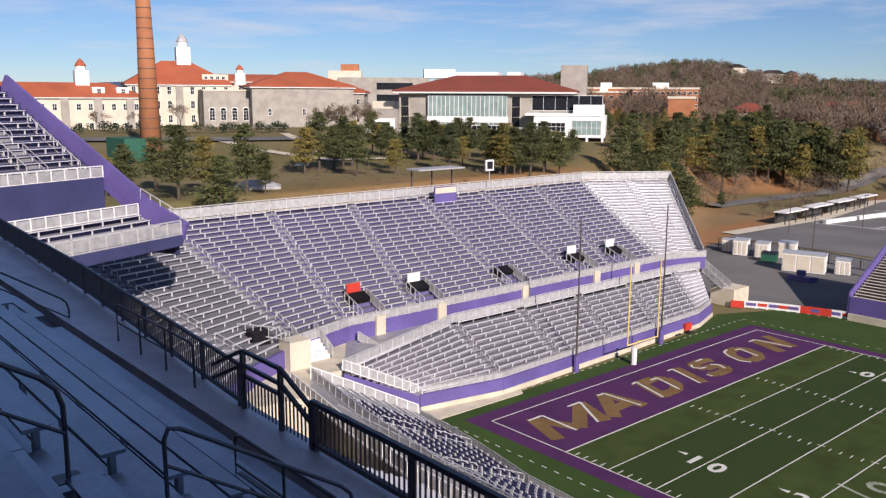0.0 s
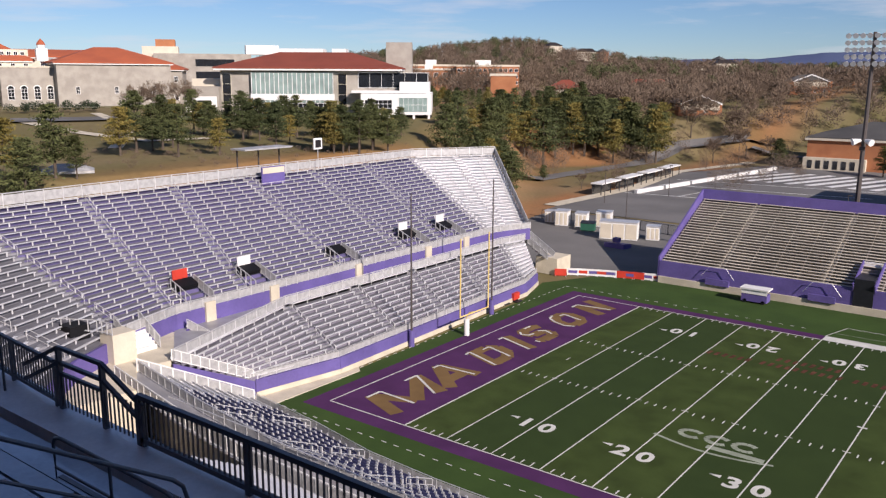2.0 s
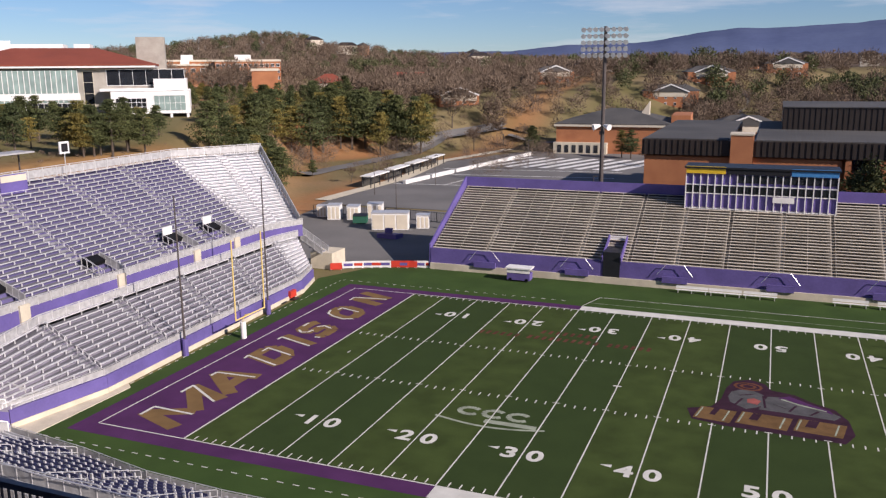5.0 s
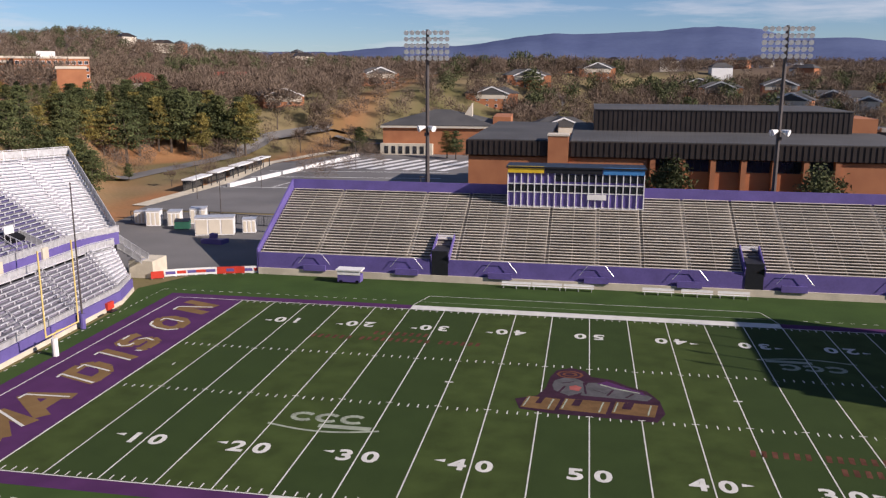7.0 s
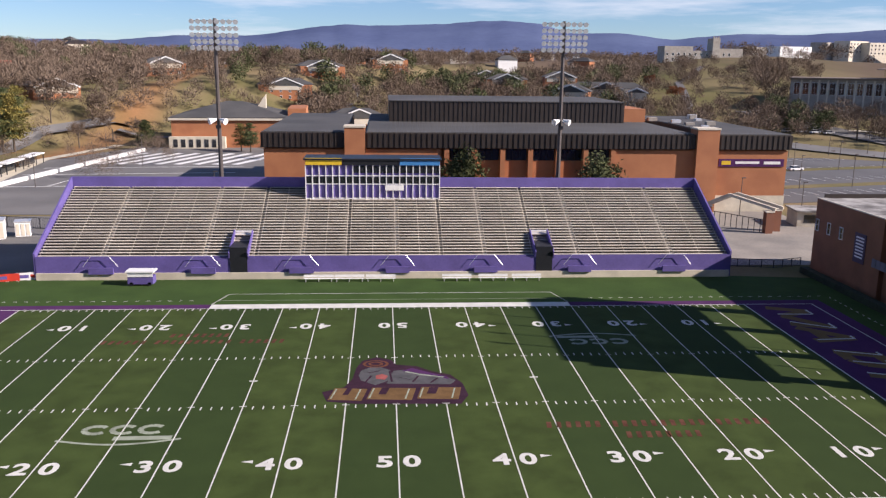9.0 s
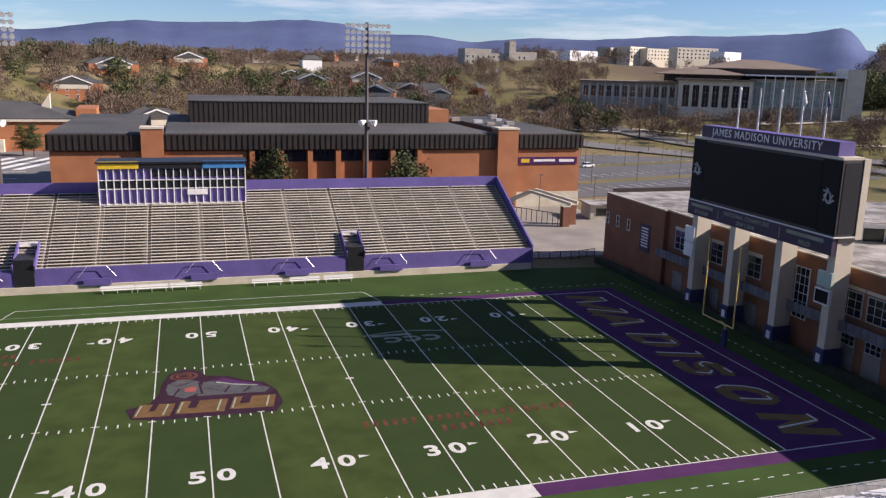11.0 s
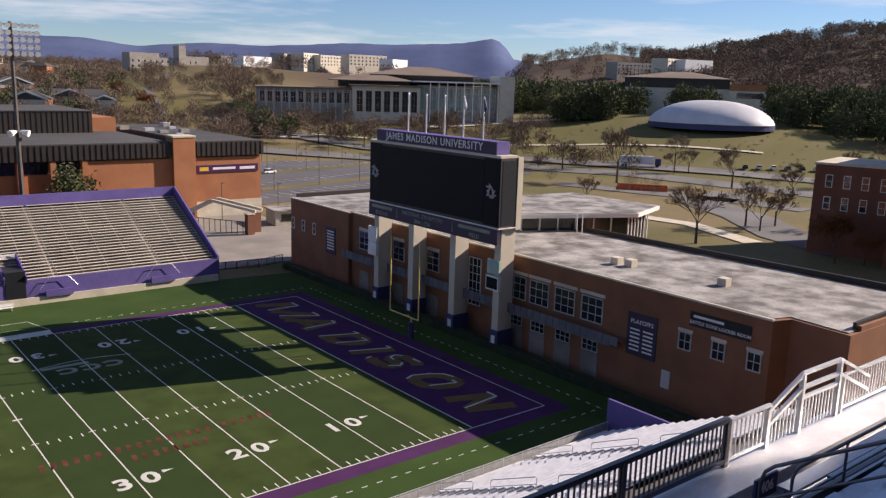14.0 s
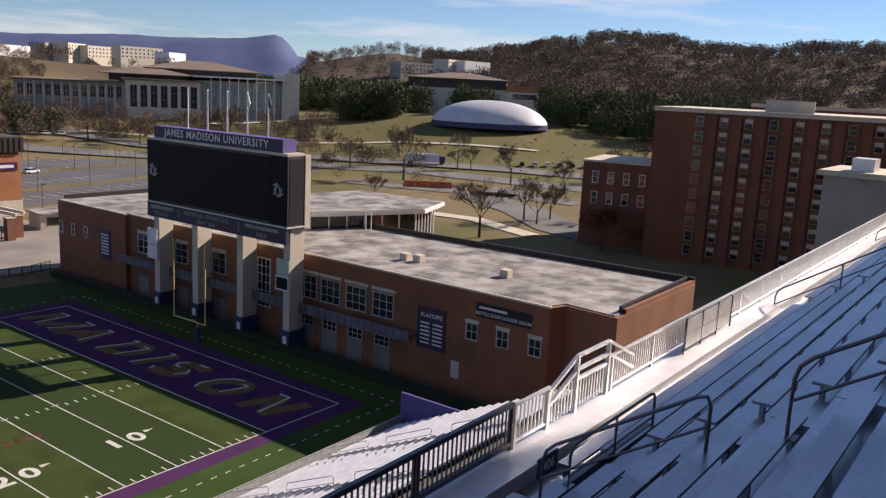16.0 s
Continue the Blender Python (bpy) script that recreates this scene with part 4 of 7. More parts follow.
cols_r = [((4.0, -20.4), (4.0, -27.0)), ((17.0, -20.4), (17.0, -27.0)), ((30.4, -20.4), (30.4, -27.0))]
stand_body(west, cols_r[::-1], 5.3, 9.0, 8, ALU_DECK, ALU_DECK)
benches(west, cols_r, 5.3, 9.0, 8, ALU)
cols_w = [((-8.0 + k * 9.63, -9.9), (-8.0 + k * 9.63, -27.0)) for k in range(4, 12)]
WZ0, WZ1, WR = 1.6, 9.6, 21
stand_body(west, cols_w[::-1], WZ0, WZ1, WR, ALU_DECK, ALU_DECK)
benches(west, cols_w[2:], WZ0, WZ1, WR, ALU)
for j in range(1, 7):
    aisle(west, cols_w, j, WZ0, WZ1, WR, ALU_DECK, rail=True, loops=3)
wall_along("front_wall", [(-11.0, -7.1), (-2.4, -8.1), (4.6, -9.4), (11.3, -9.8), (98.0, -9.8)], 0, 1.6, PALE_CONCRETE, west, 0.2)
rail_run("front_rail", [(-11.0, -7.25, 1.6), (-2.4, -8.25, 1.6), (4.6, -9.55, 1.6), (11.3, -9.95, 1.6), (97.9, -9.95, 1.6)], west, GALV, 0.95, 2.0, 0.05, MESH_PANEL)
part("end_wall", boxes((98.0, 98.25, -28, -9.7, 0, 4.5)), PURPLE, west, "purple end wall")

# upper deck
deck = thing("upper_deck", "steep aluminium upper deck stand in the shade of the press tower", "grandstand")
DY, DZ, DT, DR = -45.4, 23.5, 0.80, 0.515
DN = 22
WALK = DZ + 0.37
cols_d = [((x, DY), (x, DY - DN * DT)) for x in (-6.0, 6.0, 20.0, 35.3, 56.8, 74.5, 92.0, 104.0)]
stand_body(deck, cols_d[::-1], DZ, DZ + DN * DR, DN, BROWN_METAL, ALU_TREAD, base=18.0)
for i in range(DN):
    z = DZ + DR * i
    for j in range(len(cols_d) - 1):
        x0, x1 = cols_d[j][0][0] + 0.01, cols_d[j + 1][0][0] - 0.01
        for k in range(2):
            y1 = DY - DT * i - k * 0.385 - 0.015
            part("floor_plank", boxes((x0, x1, y1 - 0.355, y1, z + 0.005, z + 0.045)), ALU_TREAD, deck)
benches(deck, cols_d, DZ + 0.04, DZ + 0.04 + DN * DR, DN, ALU_TREAD, gap=0.75, deep=0.3, high=0.40)
for j in range(1, len(cols_d) - 1):
    aisle(deck, cols_d, j, DZ, DZ + DN * DR, DN, ALU_TREAD, rail=False, wide=1.2)
# Brighter metal than the treads: the sunlit strip is put into the colour.
part("front_walk", boxes((-6.0, 104.0, DY + 0.005, -44.5, DZ - 0.6, WALK)), ALU, deck)
part("front_walk", prism(bmesh.new(), [(-6.0, -44.498), (29.0, -44.498), (29.0, -44.45), (16.8, -43.65), (-6.0, -42.6)], DZ - 0.6, WALK), ALU, deck)
part("front_fascia", boxes((29.0, 104.0, -44.498, -44.35, DZ - 1.6, DZ + 0.1)), PURPLE, deck)
# The guard changes from shade-coloured to bright metal where sun reaches it.
rail_run("front_guard", [(-6.0, -42.8, WALK), (16.8, -43.85, WALK), (29.0, -44.7, WALK)], deck, RAIL_SHADED, 0.9, 2.0, 0.07, bars=0.13)
rail_run("front_guard", [(31.8, -44.7, WALK), (57.6, -44.7, WALK)], deck, RAIL_SHADED, 0.9, 2.9, 0.10, bars=0.13)
rail_run("front_guard", [(57.7, -44.7, WALK), (59.0, -44.7, WALK)], deck, GALV, 0.85, 2.0, 0.065, bars=0.13)
rail_run("front_guard", [(61.9, -44.7, WALK), (104.0, -44.7, WALK)], deck, GALV, 0.85, 2.4, 0.065, bars=0.13)
for xa, xb in ((29.2, 31.9), (61.65, 58.95)):
    # Left guard gets the shaded copy of the metal, right guard the lit one.
    steel = RAIL_SHADED if xa < 40 else GALV
    s = 1 if xb > xa else -1
    g = part("stair_guard", boxes((min(xa, xa + s * 1.5), max(xa, xa + s * 1.5), -44.73, -44.67, DZ + 1.05, DZ + 1.12)), steel, deck)
    for xx, hh in ((xa, 1.6), (xa + s * 1.5, 1.6), (xb, 1.12)):
        part("post", boxes((xx - 0.045, xx + 0.045, -44.745, -44.655, WALK, DZ + hh)), steel, g)
    for dz in (0, -0.3):
        part("rail", beam(bmesh.new(), (xa, -44.7, DZ + 1.6 + dz), (xa + s * 1.5, -44.7, DZ + 1.6 + dz), 0.07, 0.07), steel, g)
        part("rail", beam(bmesh.new(), (xa + s * 1.5, -44.7, DZ + 1.6 + dz), (xb, -44.7, DZ + 1.1 + dz), 0.07, 0.07), steel, g)
        part("rail", beam(bmesh.new(), (xa, -44.7, DZ + 1.6 + dz), (xa - s * 1.4, -44.7, DZ + 0.95 + dz), 0.07, 0.07), steel, g)
    fill = bmesh.new()
    for k in range(20):
        xx = xa + (xb - xa) * (k + 0.5) / 20
        beam(fill, (xx, -44.7, WALK + 0.06), (xx, -44.7, DZ + 1.1), 0.026, 0.026, up=(1, 0, 0))
    tagged(part("picket_run", fill, steel, g), kind="stuff")


def deck_z(y):
    return DZ + (DY - y) * DR / DT


def hoop(x, y0, y1, mid=True):
    """A hooped aisle handrail up the slope from y0 (low end) to y1."""
    a, b = Vector((x, y0, deck_z(y0))), Vector((x, y1, deck_z(y1)))
    up = Vector((0, 0, 0.98))
    d = (b - a).normalized()
    r = part("aisle_rail", tube(bmesh.new(), [a, a + up * 0.8, a + up * 0.95 + d * 0.06, a + up + d * 0.22, b + up - d * 0.22, b + up * 0.95 - d * 0.06, b + up * 0.8, b], 0.027, 8), RAIL_SHADED, deck)
    if mid:
        part("mid_rail", tube(bmesh.new(), [a + up * 0.52, b + up * 0.52], 0.022, 6), RAIL_SHADED, r)
    n = int((b - a).length / 1.8)
    for k in range(1, n):
        c = a + (b - a) * (k / n)
        part("rail_post", tube(bmesh.new(), [c, c + up], 0.024, 6), RAIL_SHADED, r)
    for c in (a, b):
        part("foot_plate", boxes((c.x - 0.12, c.x + 0.12, c.y - 0.12, c.y + 0.12, c.z + 0.046, c.z + 0.06)), RAIL_SHADED, r)


for x in (19.6, 36.0, 55.2, 73.5, 92.0):
    hoop(x, -50.0, -54.2)
    hoop(x, -55.2, -60.5)
    hoop(x, -46.7 if 30 < x < 60 else -45.2, -49.05)


def cross_hoop(x0, x1, y, z, infill=False):
    """A hooped guard along a row, over the stair openings."""
    r = part("opening_guard", tube(bmesh.new(), [(x0, y, z), (x0, y, z + 0.86), (x0 + 0.06, y, z + 0.96), (x0 + 0.2, y, z + 1.0), (x1 - 0.2, y, z + 1.0), (x1 - 0.06, y, z + 0.96), (x1, y, z + 0.86), (x1, y, z)], 0.027, 8), RAIL_SHADED, deck)
    part("mid_rail", tube(bmesh.new(), [(x0, y, z + 0.5), (x1, y, z + 0.5)], 0.022, 6), RAIL_SHADED, r)
    n = max(1, round((x1 - x0) / 1.4))
    for k in range(1, n):
        x = x0 + (x1 - x0) * k / n
        part("rail_post", tube(bmesh.new(), [(x, y, z), (x, y, z + 1.0)], 0.024, 6), RAIL_SHADED, r)
    if infill:
        part("infill", boxes((x0 + 0.1, x1 - 0.1, y - 0.01, y + 0.01, z + 0.12, z + 0.9)), MESH_PANEL, r)


for x0, x1 in ((33.0, 35.9), (55.9, 59.2)):
    cross_hoop(x0, x1, -46.8, deck_z(-46.4))
    part("kick_plate", boxes((x0, x1, -46.78, -46.7, deck_z(-46.0), deck_z(-46.4) + 0.35)), RAIL_SHADED, deck)
cross_hoop(22.8, 27.4, -44.95, WALK)
cross_hoop(65.8, 69.6, -44.95, WALK, True)
sign = part("section_sign", boxes((56.35, 57.0, -46.02, -45.98, deck_z(-46) + 0.25, deck_z(-46) + 0.62)), NAVY, deck, "navy section number sign")
words("section_number", "406", 0.26, pose(56.68, -46.03, deck_z(-46) + 0.44, 90), WHITE, sign, 0.004)

booth = thing("deck_booth", "grey service booth with pale flat roof beside the deck", "booth")
part("wall", boxes((105.0, 111.0, -47.0, -39.6, 16.0, 26.0)), STONE, booth)
part("roof", boxes((104.7, 111.3, -47.3, -39.3, 26.0, 26.35)), PALE_CONCRETE, booth)
for y in (-45.2, -42.4):
    part("roof_unit", boxes((106.2, 108.0, y, y + 1.4, 26.352, 27.2)), GALV, booth)

# Unseen tower; its size is set by where its shadow meets the deck.
tower = thing("press_tower", "unseen suite and press tower behind the upper deck, sized to shade it", "building")
part("shell", boxes((-20, 118.0, -72, -63.6, 0, 64)), BRICK, tower)
# Lower end added so the sun reaches the deck's front strip.
part("low_shell", boxes((118.01, 176, -72, -63.6, 0, 55.0)), BRICK, tower)

# corner of the upper level, turned towards the field
corner = thing("corner_grandstand", "corner upper stand with purple sloping parapet and white rails", "grandstand")
cc = [((-30.2, -27.4), (-41.6, -32.1)), ((-20.8, -50.1), (-32.2, -54.8))]
# Treads take a dark riser colour for the shade between benches.
stand_body(corner, cc, 23.1, 31.0, 15, RISER_OLD, NAVY, base=16.0)
benches(corner, cc, 23.1, 31.0, 15, ALU, gap=0.5)
aisle(corner, cc, 0.2, 23.1, 31.0, 15, ALU_DECK, rail=True, loops=3)
part("walkway", prism(bmesh.new(), [(-30.1, -27.4), (-20.7, -50.1), (-16.8, -48.5), (-26.2, -25.8)], 17.5, 20.08), ALU_DECK, corner)
part("end_parapet", beam(bmesh.new(), (-26.3, -25.5, 20.8), (-41.8, -31.9, 31.0), 0.3, 2.3), PURPLE, corner, "purple sloping parapet")
# Navy puts the shade into the colour of this purple wall.
part("tier_wall", prism(bmesh.new(), [(-30.1, -27.5), (-20.7, -50.2), (-20.4, -50.1), (-29.8, -27.4)], 20.1, 23.2), NAVY, corner, "purple wall below the upper rows, darkened for its shade")
part("portal_pier", boxes((-29.9, -29.1, -30.4, -29.6, 20.1, 23.9)), PALE_CONCRETE, corner, "cream portal pier")
rail_run("tier_rail", [(-29.9, -27.4, 23.1), (-20.5, -50.1, 23.1)], corner, WHITE, 1.05, 1.3, 0.09, MESH_PANEL)
rail_run("walkway_rail", [(-26.2, -25.9, 20.1), (-16.8, -48.6, 20.1)], corner, WHITE, 1.0, 1.3, 0.09, MESH_PANEL)
c2 = [((-22.2, -24.1), (-26.1, -25.7)), ((-12.8, -46.8), (-16.7, -48.4))]
stand_body(corner, c2, 18.7, 20.1, 4, ALU_DECK, NAVY, base=17.0)
benches(corner, c2, 18.7, 20.1, 4, ALU, gap=0.5)
part("low_parapet", beam(bmesh.new(), (-21.8, -23.7, 18.9), (-26.4, -25.6, 21.0), 0.3, 1.8), PURPLE, corner, "purple sloping parapet")
rail_run("front_guard", [(-22.0, -24.0, 18.7), (-12.6, -46.7, 18.7)], corner, GALV, 1.25, 1.5, 0.12, MESH_PANEL)
part("front_band", beam(bmesh.new(), (-21.9, -24.0, 18.3), (-12.5, -46.7, 18.3), 0.2, 0.9), NAVY, corner)
rail_run("side_rail", [(-22.2, -23.9, 19.4), (-26.2, -25.6, 21.2)], corner, GALV, 1.2, 1.2, 0.07)
rail_run("upper_rail", [(-30.6, -29.0, 23.4), (-36.4, -31.4, 27.4)], corner, GALV, 1.1, 1.2, 0.07)
rail_run("upper_rail", [(-28.6, -33.8, 23.4), (-34.4, -36.2, 27.4)], corner, GALV, 1.1, 1.2, 0.07)

# landing and stairs between the corner stand and the lower sideline stand
landing = thing("corner_landing", "beige concrete landing with white stairs and railings", "landing")
part("slab", prism(bmesh.new(), [(-27.5, -19.0), (-14.0, -25.0), (-13.0, -17.4), (-17.6, -14.6), (-16.9, -11.7), (-22.0, -6.0), (-24.6, -6.8)], 0.0, 5.55), PALE_CONCRETE, landing)
part("portal_block", boxes((-21.6, -19.6, -15.4, -13.2, 5.55, 8.2)), CREAM, landing, "cream portal block")
# No hole here: a solid black block gives the mouth its shade.
part("portal_mouth", boxes((-24.2, -22.4, -17.6, -15.8, 7.2, 8.9)), SCREEN, landing, "black block for the shade in the portal mouth")
for k in range(7):
    part("step", boxes((-23.6 + k * 0.4, -23.2 + k * 0.4, -12.6, -10.4, 5.55, 7.6 - k * 0.28)), WHITE, landing)
rail_run("stair_rail", [(-23.8, -12.7, 7.5), (-20.6, -12.7, 5.6)], landing, GALV, 1.1, 1.0, 0.08, MESH_PANEL)
rail_run("stair_rail", [(-23.8, -10.2, 7.5), (-20.6, -10.2, 5.6)], landing, GALV, 1.1, 1.0, 0.08, MESH_PANEL)
for k in range(9):
    part("cross_rail", beam(bmesh.new(), (-7.4 + k * 3.4, -18.4, 6.7), (-4.4 + k * 3.4, -18.4, 6.7), 0.06, 0.06), GALV, west)
rail_run("portal_rail", [(-24.5, -18.0, 8.4), (-21.6, -15.6, 8.2), (-19.6, -15.4, 8.2)], landing, GALV, 1.1, 0.8, 0.07)
apron = solo("field_apron", prism(bmesh.new(), [(-16.4, -3.6), (-12.6, -6.4), (-12.4, 7.6), (-13.4, 8.4)], 0.0, 0.09), PALE_CONCRETE, "pale concrete apron at the corner of the turf", "pavement", "structure")


# ---- south end: scoreboard and field house ----
board = thing("scoreboard", "large dark video scoreboard on four white columns", "scoreboard")
SX = 107.0
COLUMNS = (39.35, 31.55, 23.15, 15.2)
for y in COLUMNS:
    part("column", boxes((SX + 0.75, SX + 2.85, y - 0.52, y + 0.52, 2.5, 14.5)), CREAM, board)
    pad = part("column_pad", boxes((SX + 0.55, SX + 3.0, y - 0.68, y + 0.68, 0, 2.5)), NAVY, board, "navy column padding")
    part("pad_badge", boxes((SX + 0.52, SX + 0.548, y - 0.3, y + 0.3, 1.0, 1.9)), WHITE, pad)
part("cabinet", boxes((SX, SX + 2.5, 14.4, 40.0, 14.55, 22.3)), CABINET, board)
part("end_frame", boxes((SX + 0.25, SX + 2.3, 14.36, 14.398, 14.8, 22.05)), BLACK_METAL, board)
part("screen", boxes((SX - 0.10, SX - 0.002, 17.1, 37.3, 14.9, 22.0)), SCREEN, board, "blank black screen")
for y in (15.8, 38.6):
    side_panel = part("side_panel", boxes((SX - 0.08, SX - 0.003, y - 1.25, y + 1.25, 14.7, 22.2)), SCREEN, board)
    bm = bmesh.new()
    for k in range(11):
        a = k * 0.57
        r = 0.62 + 0.25 * math.sin(a * 2.3)
        beam(bm, (SX - 0.1, y + r * math.cos(a), 18.5 + 1.2 * r * math.sin(a)), (SX - 0.1, y + 0.3 * math.cos(a + 0.9), 18.4 + 0.55 * math.sin(a + 0.9)), 0.16, 0.2, up=(1, 0, 0))
    part("panel_emblem", bm, MESH_PANEL, side_panel, "pale grey emblem shape")
part("rear_panel", boxes((SX + 2.503, SX + 3.3, 14.3, 40.1, 14.2, 22.4)), CREAM, board)
part("cabinet_lip", boxes((SX - 0.15, SX + 2.5, 14.3, 40.05, 14.42, 14.547)), WHITE, board)
part("lower_sign", boxes((SX - 0.1, SX + 0.4, 14.5, 40.0, 12.6, 14.4)), BAND, board, "navy sign band")
part("name_sign", boxes((SX + 0.05, SX + 2.0, 15.3, 38.6, 22.62, 24.05)), PURPLE, board, "purple name sign")
# Front plate darker than its box: the unlit side is put into the colour.
part("name_face", boxes((SX + 0.03, SX + 0.047, 15.4, 38.5, 22.68, 24.0)), BAND, board)
part("name_sign_lip", boxes((SX - 0.1, SX + 2.5, 14.4, 40.0, 22.32, 22.6)), CREAM, board)
words("sign_lettering", "JAMES MADISON UNIVERSITY", 1.28, pose(SX + 0.015, 27.0, 23.34, 90, 0, -90), WHITE, board, 0.01, 1.0, 1.14)
words("sign_lettering", "NATIONAL CHAMPIONS", 0.72, pose(SX - 0.12, 28.3, 13.86, 90, 0, -90), TURF_FADED, board, 0.01, 1.0, 1.05)
words("sign_lettering", "2004 | 2016", 0.7, pose(SX - 0.12, 28.3, 13.08, 90, 0, -90), TURF_FADED, board, 0.01)
words("sign_lettering", "STADIUM", 0.66, pose(SX - 0.12, 37.0, 13.08, 90, 0, -90), TURF_FADED, board, 0.01)
words("sign_lettering", "FIELD", 0.72, pose(SX - 0.12, 18.4, 13.08, 90, 0, -90), TURF_FADED, board, 0.01)
for y0, y1, z in ((15.7, 21.3, 13.9), (34.7, 39.3, 13.9)):
    part("sign_bar", boxes((SX - 0.12, SX - 0.102, y0, y1, z - 0.2, z + 0.2)), TURF_FADED, board)
for y in (22.4, 33.6):
    part("sign_divider", boxes((SX - 0.12, SX - 0.102, y - 0.05, y + 0.05, 12.9, 14.1)), TURF_FADED, board)
for k, y in enumerate((19.0, 22.5, 26.0, 29.6, 33.3)):
    pole = part("flagpole", tube(bmesh.new(), [(SX + 1.2, y, 24.0), (SX + 1.2, y, 28.7)], [0.11, 0.07], 8), WHITE, board)
    part("finial", tube(bmesh.new(), [(SX + 1.2, y, 28.68), (SX + 1.2, y, 28.86)], [0.12, 0.05], 8), GALV, pole)
    if k < 2:
        part("furled_flag", tube(bmesh.new(), [(SX + 1.2, y - 0.1, 28.5), (SX + 1.25, y - 0.26, 27.6), (SX + 1.2, y - 0.14, 26.7)], [0.1, 0.2, 0.08], 7), NAVY if k == 0 else WHITE, pole)
part("game_clock", boxes((SX + 0.35, SX + 0.748, 14.5, 16.6, 7.2, 8.9)), WHITE, board, "small dark game clock in a white frame")
part("clock_face", boxes((SX + 0.32, SX + 0.348, 14.65, 16.45, 7.4, 8.7)), SCREEN, board)
part("side_sign", boxes((SX + 0.4, SX + 0.748, 14.5, 16.5, 9.1, 10.7)), SIGN_GREEN, board, "pale green sign panel")
for z0, z1 in ((6.9, 8.7), (8.8, 10.8)):
    part("side_sign", boxes((SX + 0.4, SX + 0.748, 38.9, 40.9, z0, z1)), WHITE, board, "pale sign panel")


def goalpost(x, s, pad):
    post = thing("goalpost", "yellow football goalpost with padded base", "goalpost", group="goalposts")
    y = WIDE / 2
    part("base", tube(bmesh.new(), [(x, y, 0), (x, y, 2.0)], 0.34, 10), pad, post, "padded base")
    part("gooseneck", tube(bmesh.new(), [(x, y, 1.9), (x, y, 2.35), (x + s * 0.4, y, 2.85), (x + s * 1.1, y, 3.05)], 0.1, 8), YELLOW, post)
    part("crossbar", tube(bmesh.new(), [(x + s * 1.1, y - 2.82, 3.05), (x + s * 1.1, y + 2.82, 3.05)], 0.085, 8), YELLOW, post)
    for k in (-1, 1):
        part("upright", tube(bmesh.new(), [(x + s * 1.1, y + k * 2.82, 3.0), (x + s * 1.1, y + k * 2.82, 12.2)], 0.085, 8), YELLOW, post)


goalpost(-10.9, 1, WHITE)
goalpost(LONG + 11.2, -1, NAVY)


def slim_pole(x, y, z, h):
    p = thing("net_pole", "slim dark net pole with purple padded base", "pole", group="net poles")
    part("shaft", tube(bmesh.new(), [(x, y, z), (x, y, z + h)], [0.13, 0.07], 8), DARK_POLE, p)
    part("pad", tube(bmesh.new(), [(x, y, z), (x, y, z + 1.9)], 0.34, 10), PURPLE, p)


slim_pole(-13.4, 17.2, 0, 17.5)
slim_pole(-13.6, 33.6, 0, 17.5)


def window(parent, x0, x1, z0, z1, y=0.0, bars=(2, 2), frame_mat=None, pane_mat=None, sill=True):
    """A framed window on a wall whose face is at local y, facing -y."""
    f = frame_mat or WHITE
    bm = bmesh.new()
    t = min(0.12, (x1 - x0) * 0.1)
    for a, b, c, d in ((x0, x0 + t, z0, z1), (x1 - t, x1, z0, z1), (x0 + t, x1 - t, z0, z0 + t), (x0 + t, x1 - t, z1 - t, z1)):
        box(bm, a, b, y - 0.1, y + 0.02, c, d)
    for k in range(1, bars[0]):
        u = x0 + (x1 - x0) * k / bars[0]
        box(bm, u - t * 0.3, u + t * 0.3, y - 0.07, y, z0 + t, z1 - t)
    for k in range(1, bars[1]):
        u = z0 + (z1 - z0) * k / bars[1]
        box(bm, x0 + t, x1 - t, y - 0.066, y, u - t * 0.3, u + t * 0.3)
    w = part("window", bm, f, parent)
    part("pane", boxes((x0 + t, x1 - t, y - 0.03, y + 0.01, z0 + t, z1 - t)), pane_mat or GLASS_DARK, w)
    return w


def facing(az_l, d_l, az_r, d_r, z):
    """A frame with x along a front from one bearing to another and y away from the stadium."""
    a, b = Vector((*polar(az_l, d_l), z)), Vector((*polar(az_r, d_r), z))
    u = (b - a).normalized()
    v = Vector((0, 0, 1)).cross(u)
    m = Matrix((u, v, Vector((0, 0, 1)))).transposed().to_4x4()
    m.translation = a
    return m, (b - a).length


def hip(bm, x0, x1, y0, y1, z, h, over=0.6, ridge=None):
    """A hipped roof over a rectangle, with eaves."""
    x0, x1, y0, y1 = x0 - over, x1 + over, y0 - over, y1 + over
    r = (y1 - y0) / 2 if ridge is None else ridge
    r = min(r, (x1 - x0) / 2 - 0.05)
    ym = (y0 + y1) / 2
    b = [bm.verts.new(p) for p in ((x0, y0, z), (x1, y0, z), (x1, y1, z), (x0, y1, z))]
    lo = [bm.verts.new((v.co.x, v.co.y, z - 0.35)) for v in b]
    t = [bm.verts.new((x0 + r, ym, z + h)), bm.verts.new((x1 - r, ym, z + h))]
    for f in ((b[0], b[1], t[1], t[0]), (b[1], b[2], t[1]), (b[2], b[3], t[0], t[1]), (b[3], b[0], t[0])):
        bm.faces.new(f)
    for i in range(4):
        bm.faces.new((lo[i], lo[(i + 1) % 4], b[(i + 1) % 4], b[i]))
    bm.faces.new(lo[::-1])
    return bm


# field house along the south end, its front facing the field
FX, FZ = 110.8, 11.0
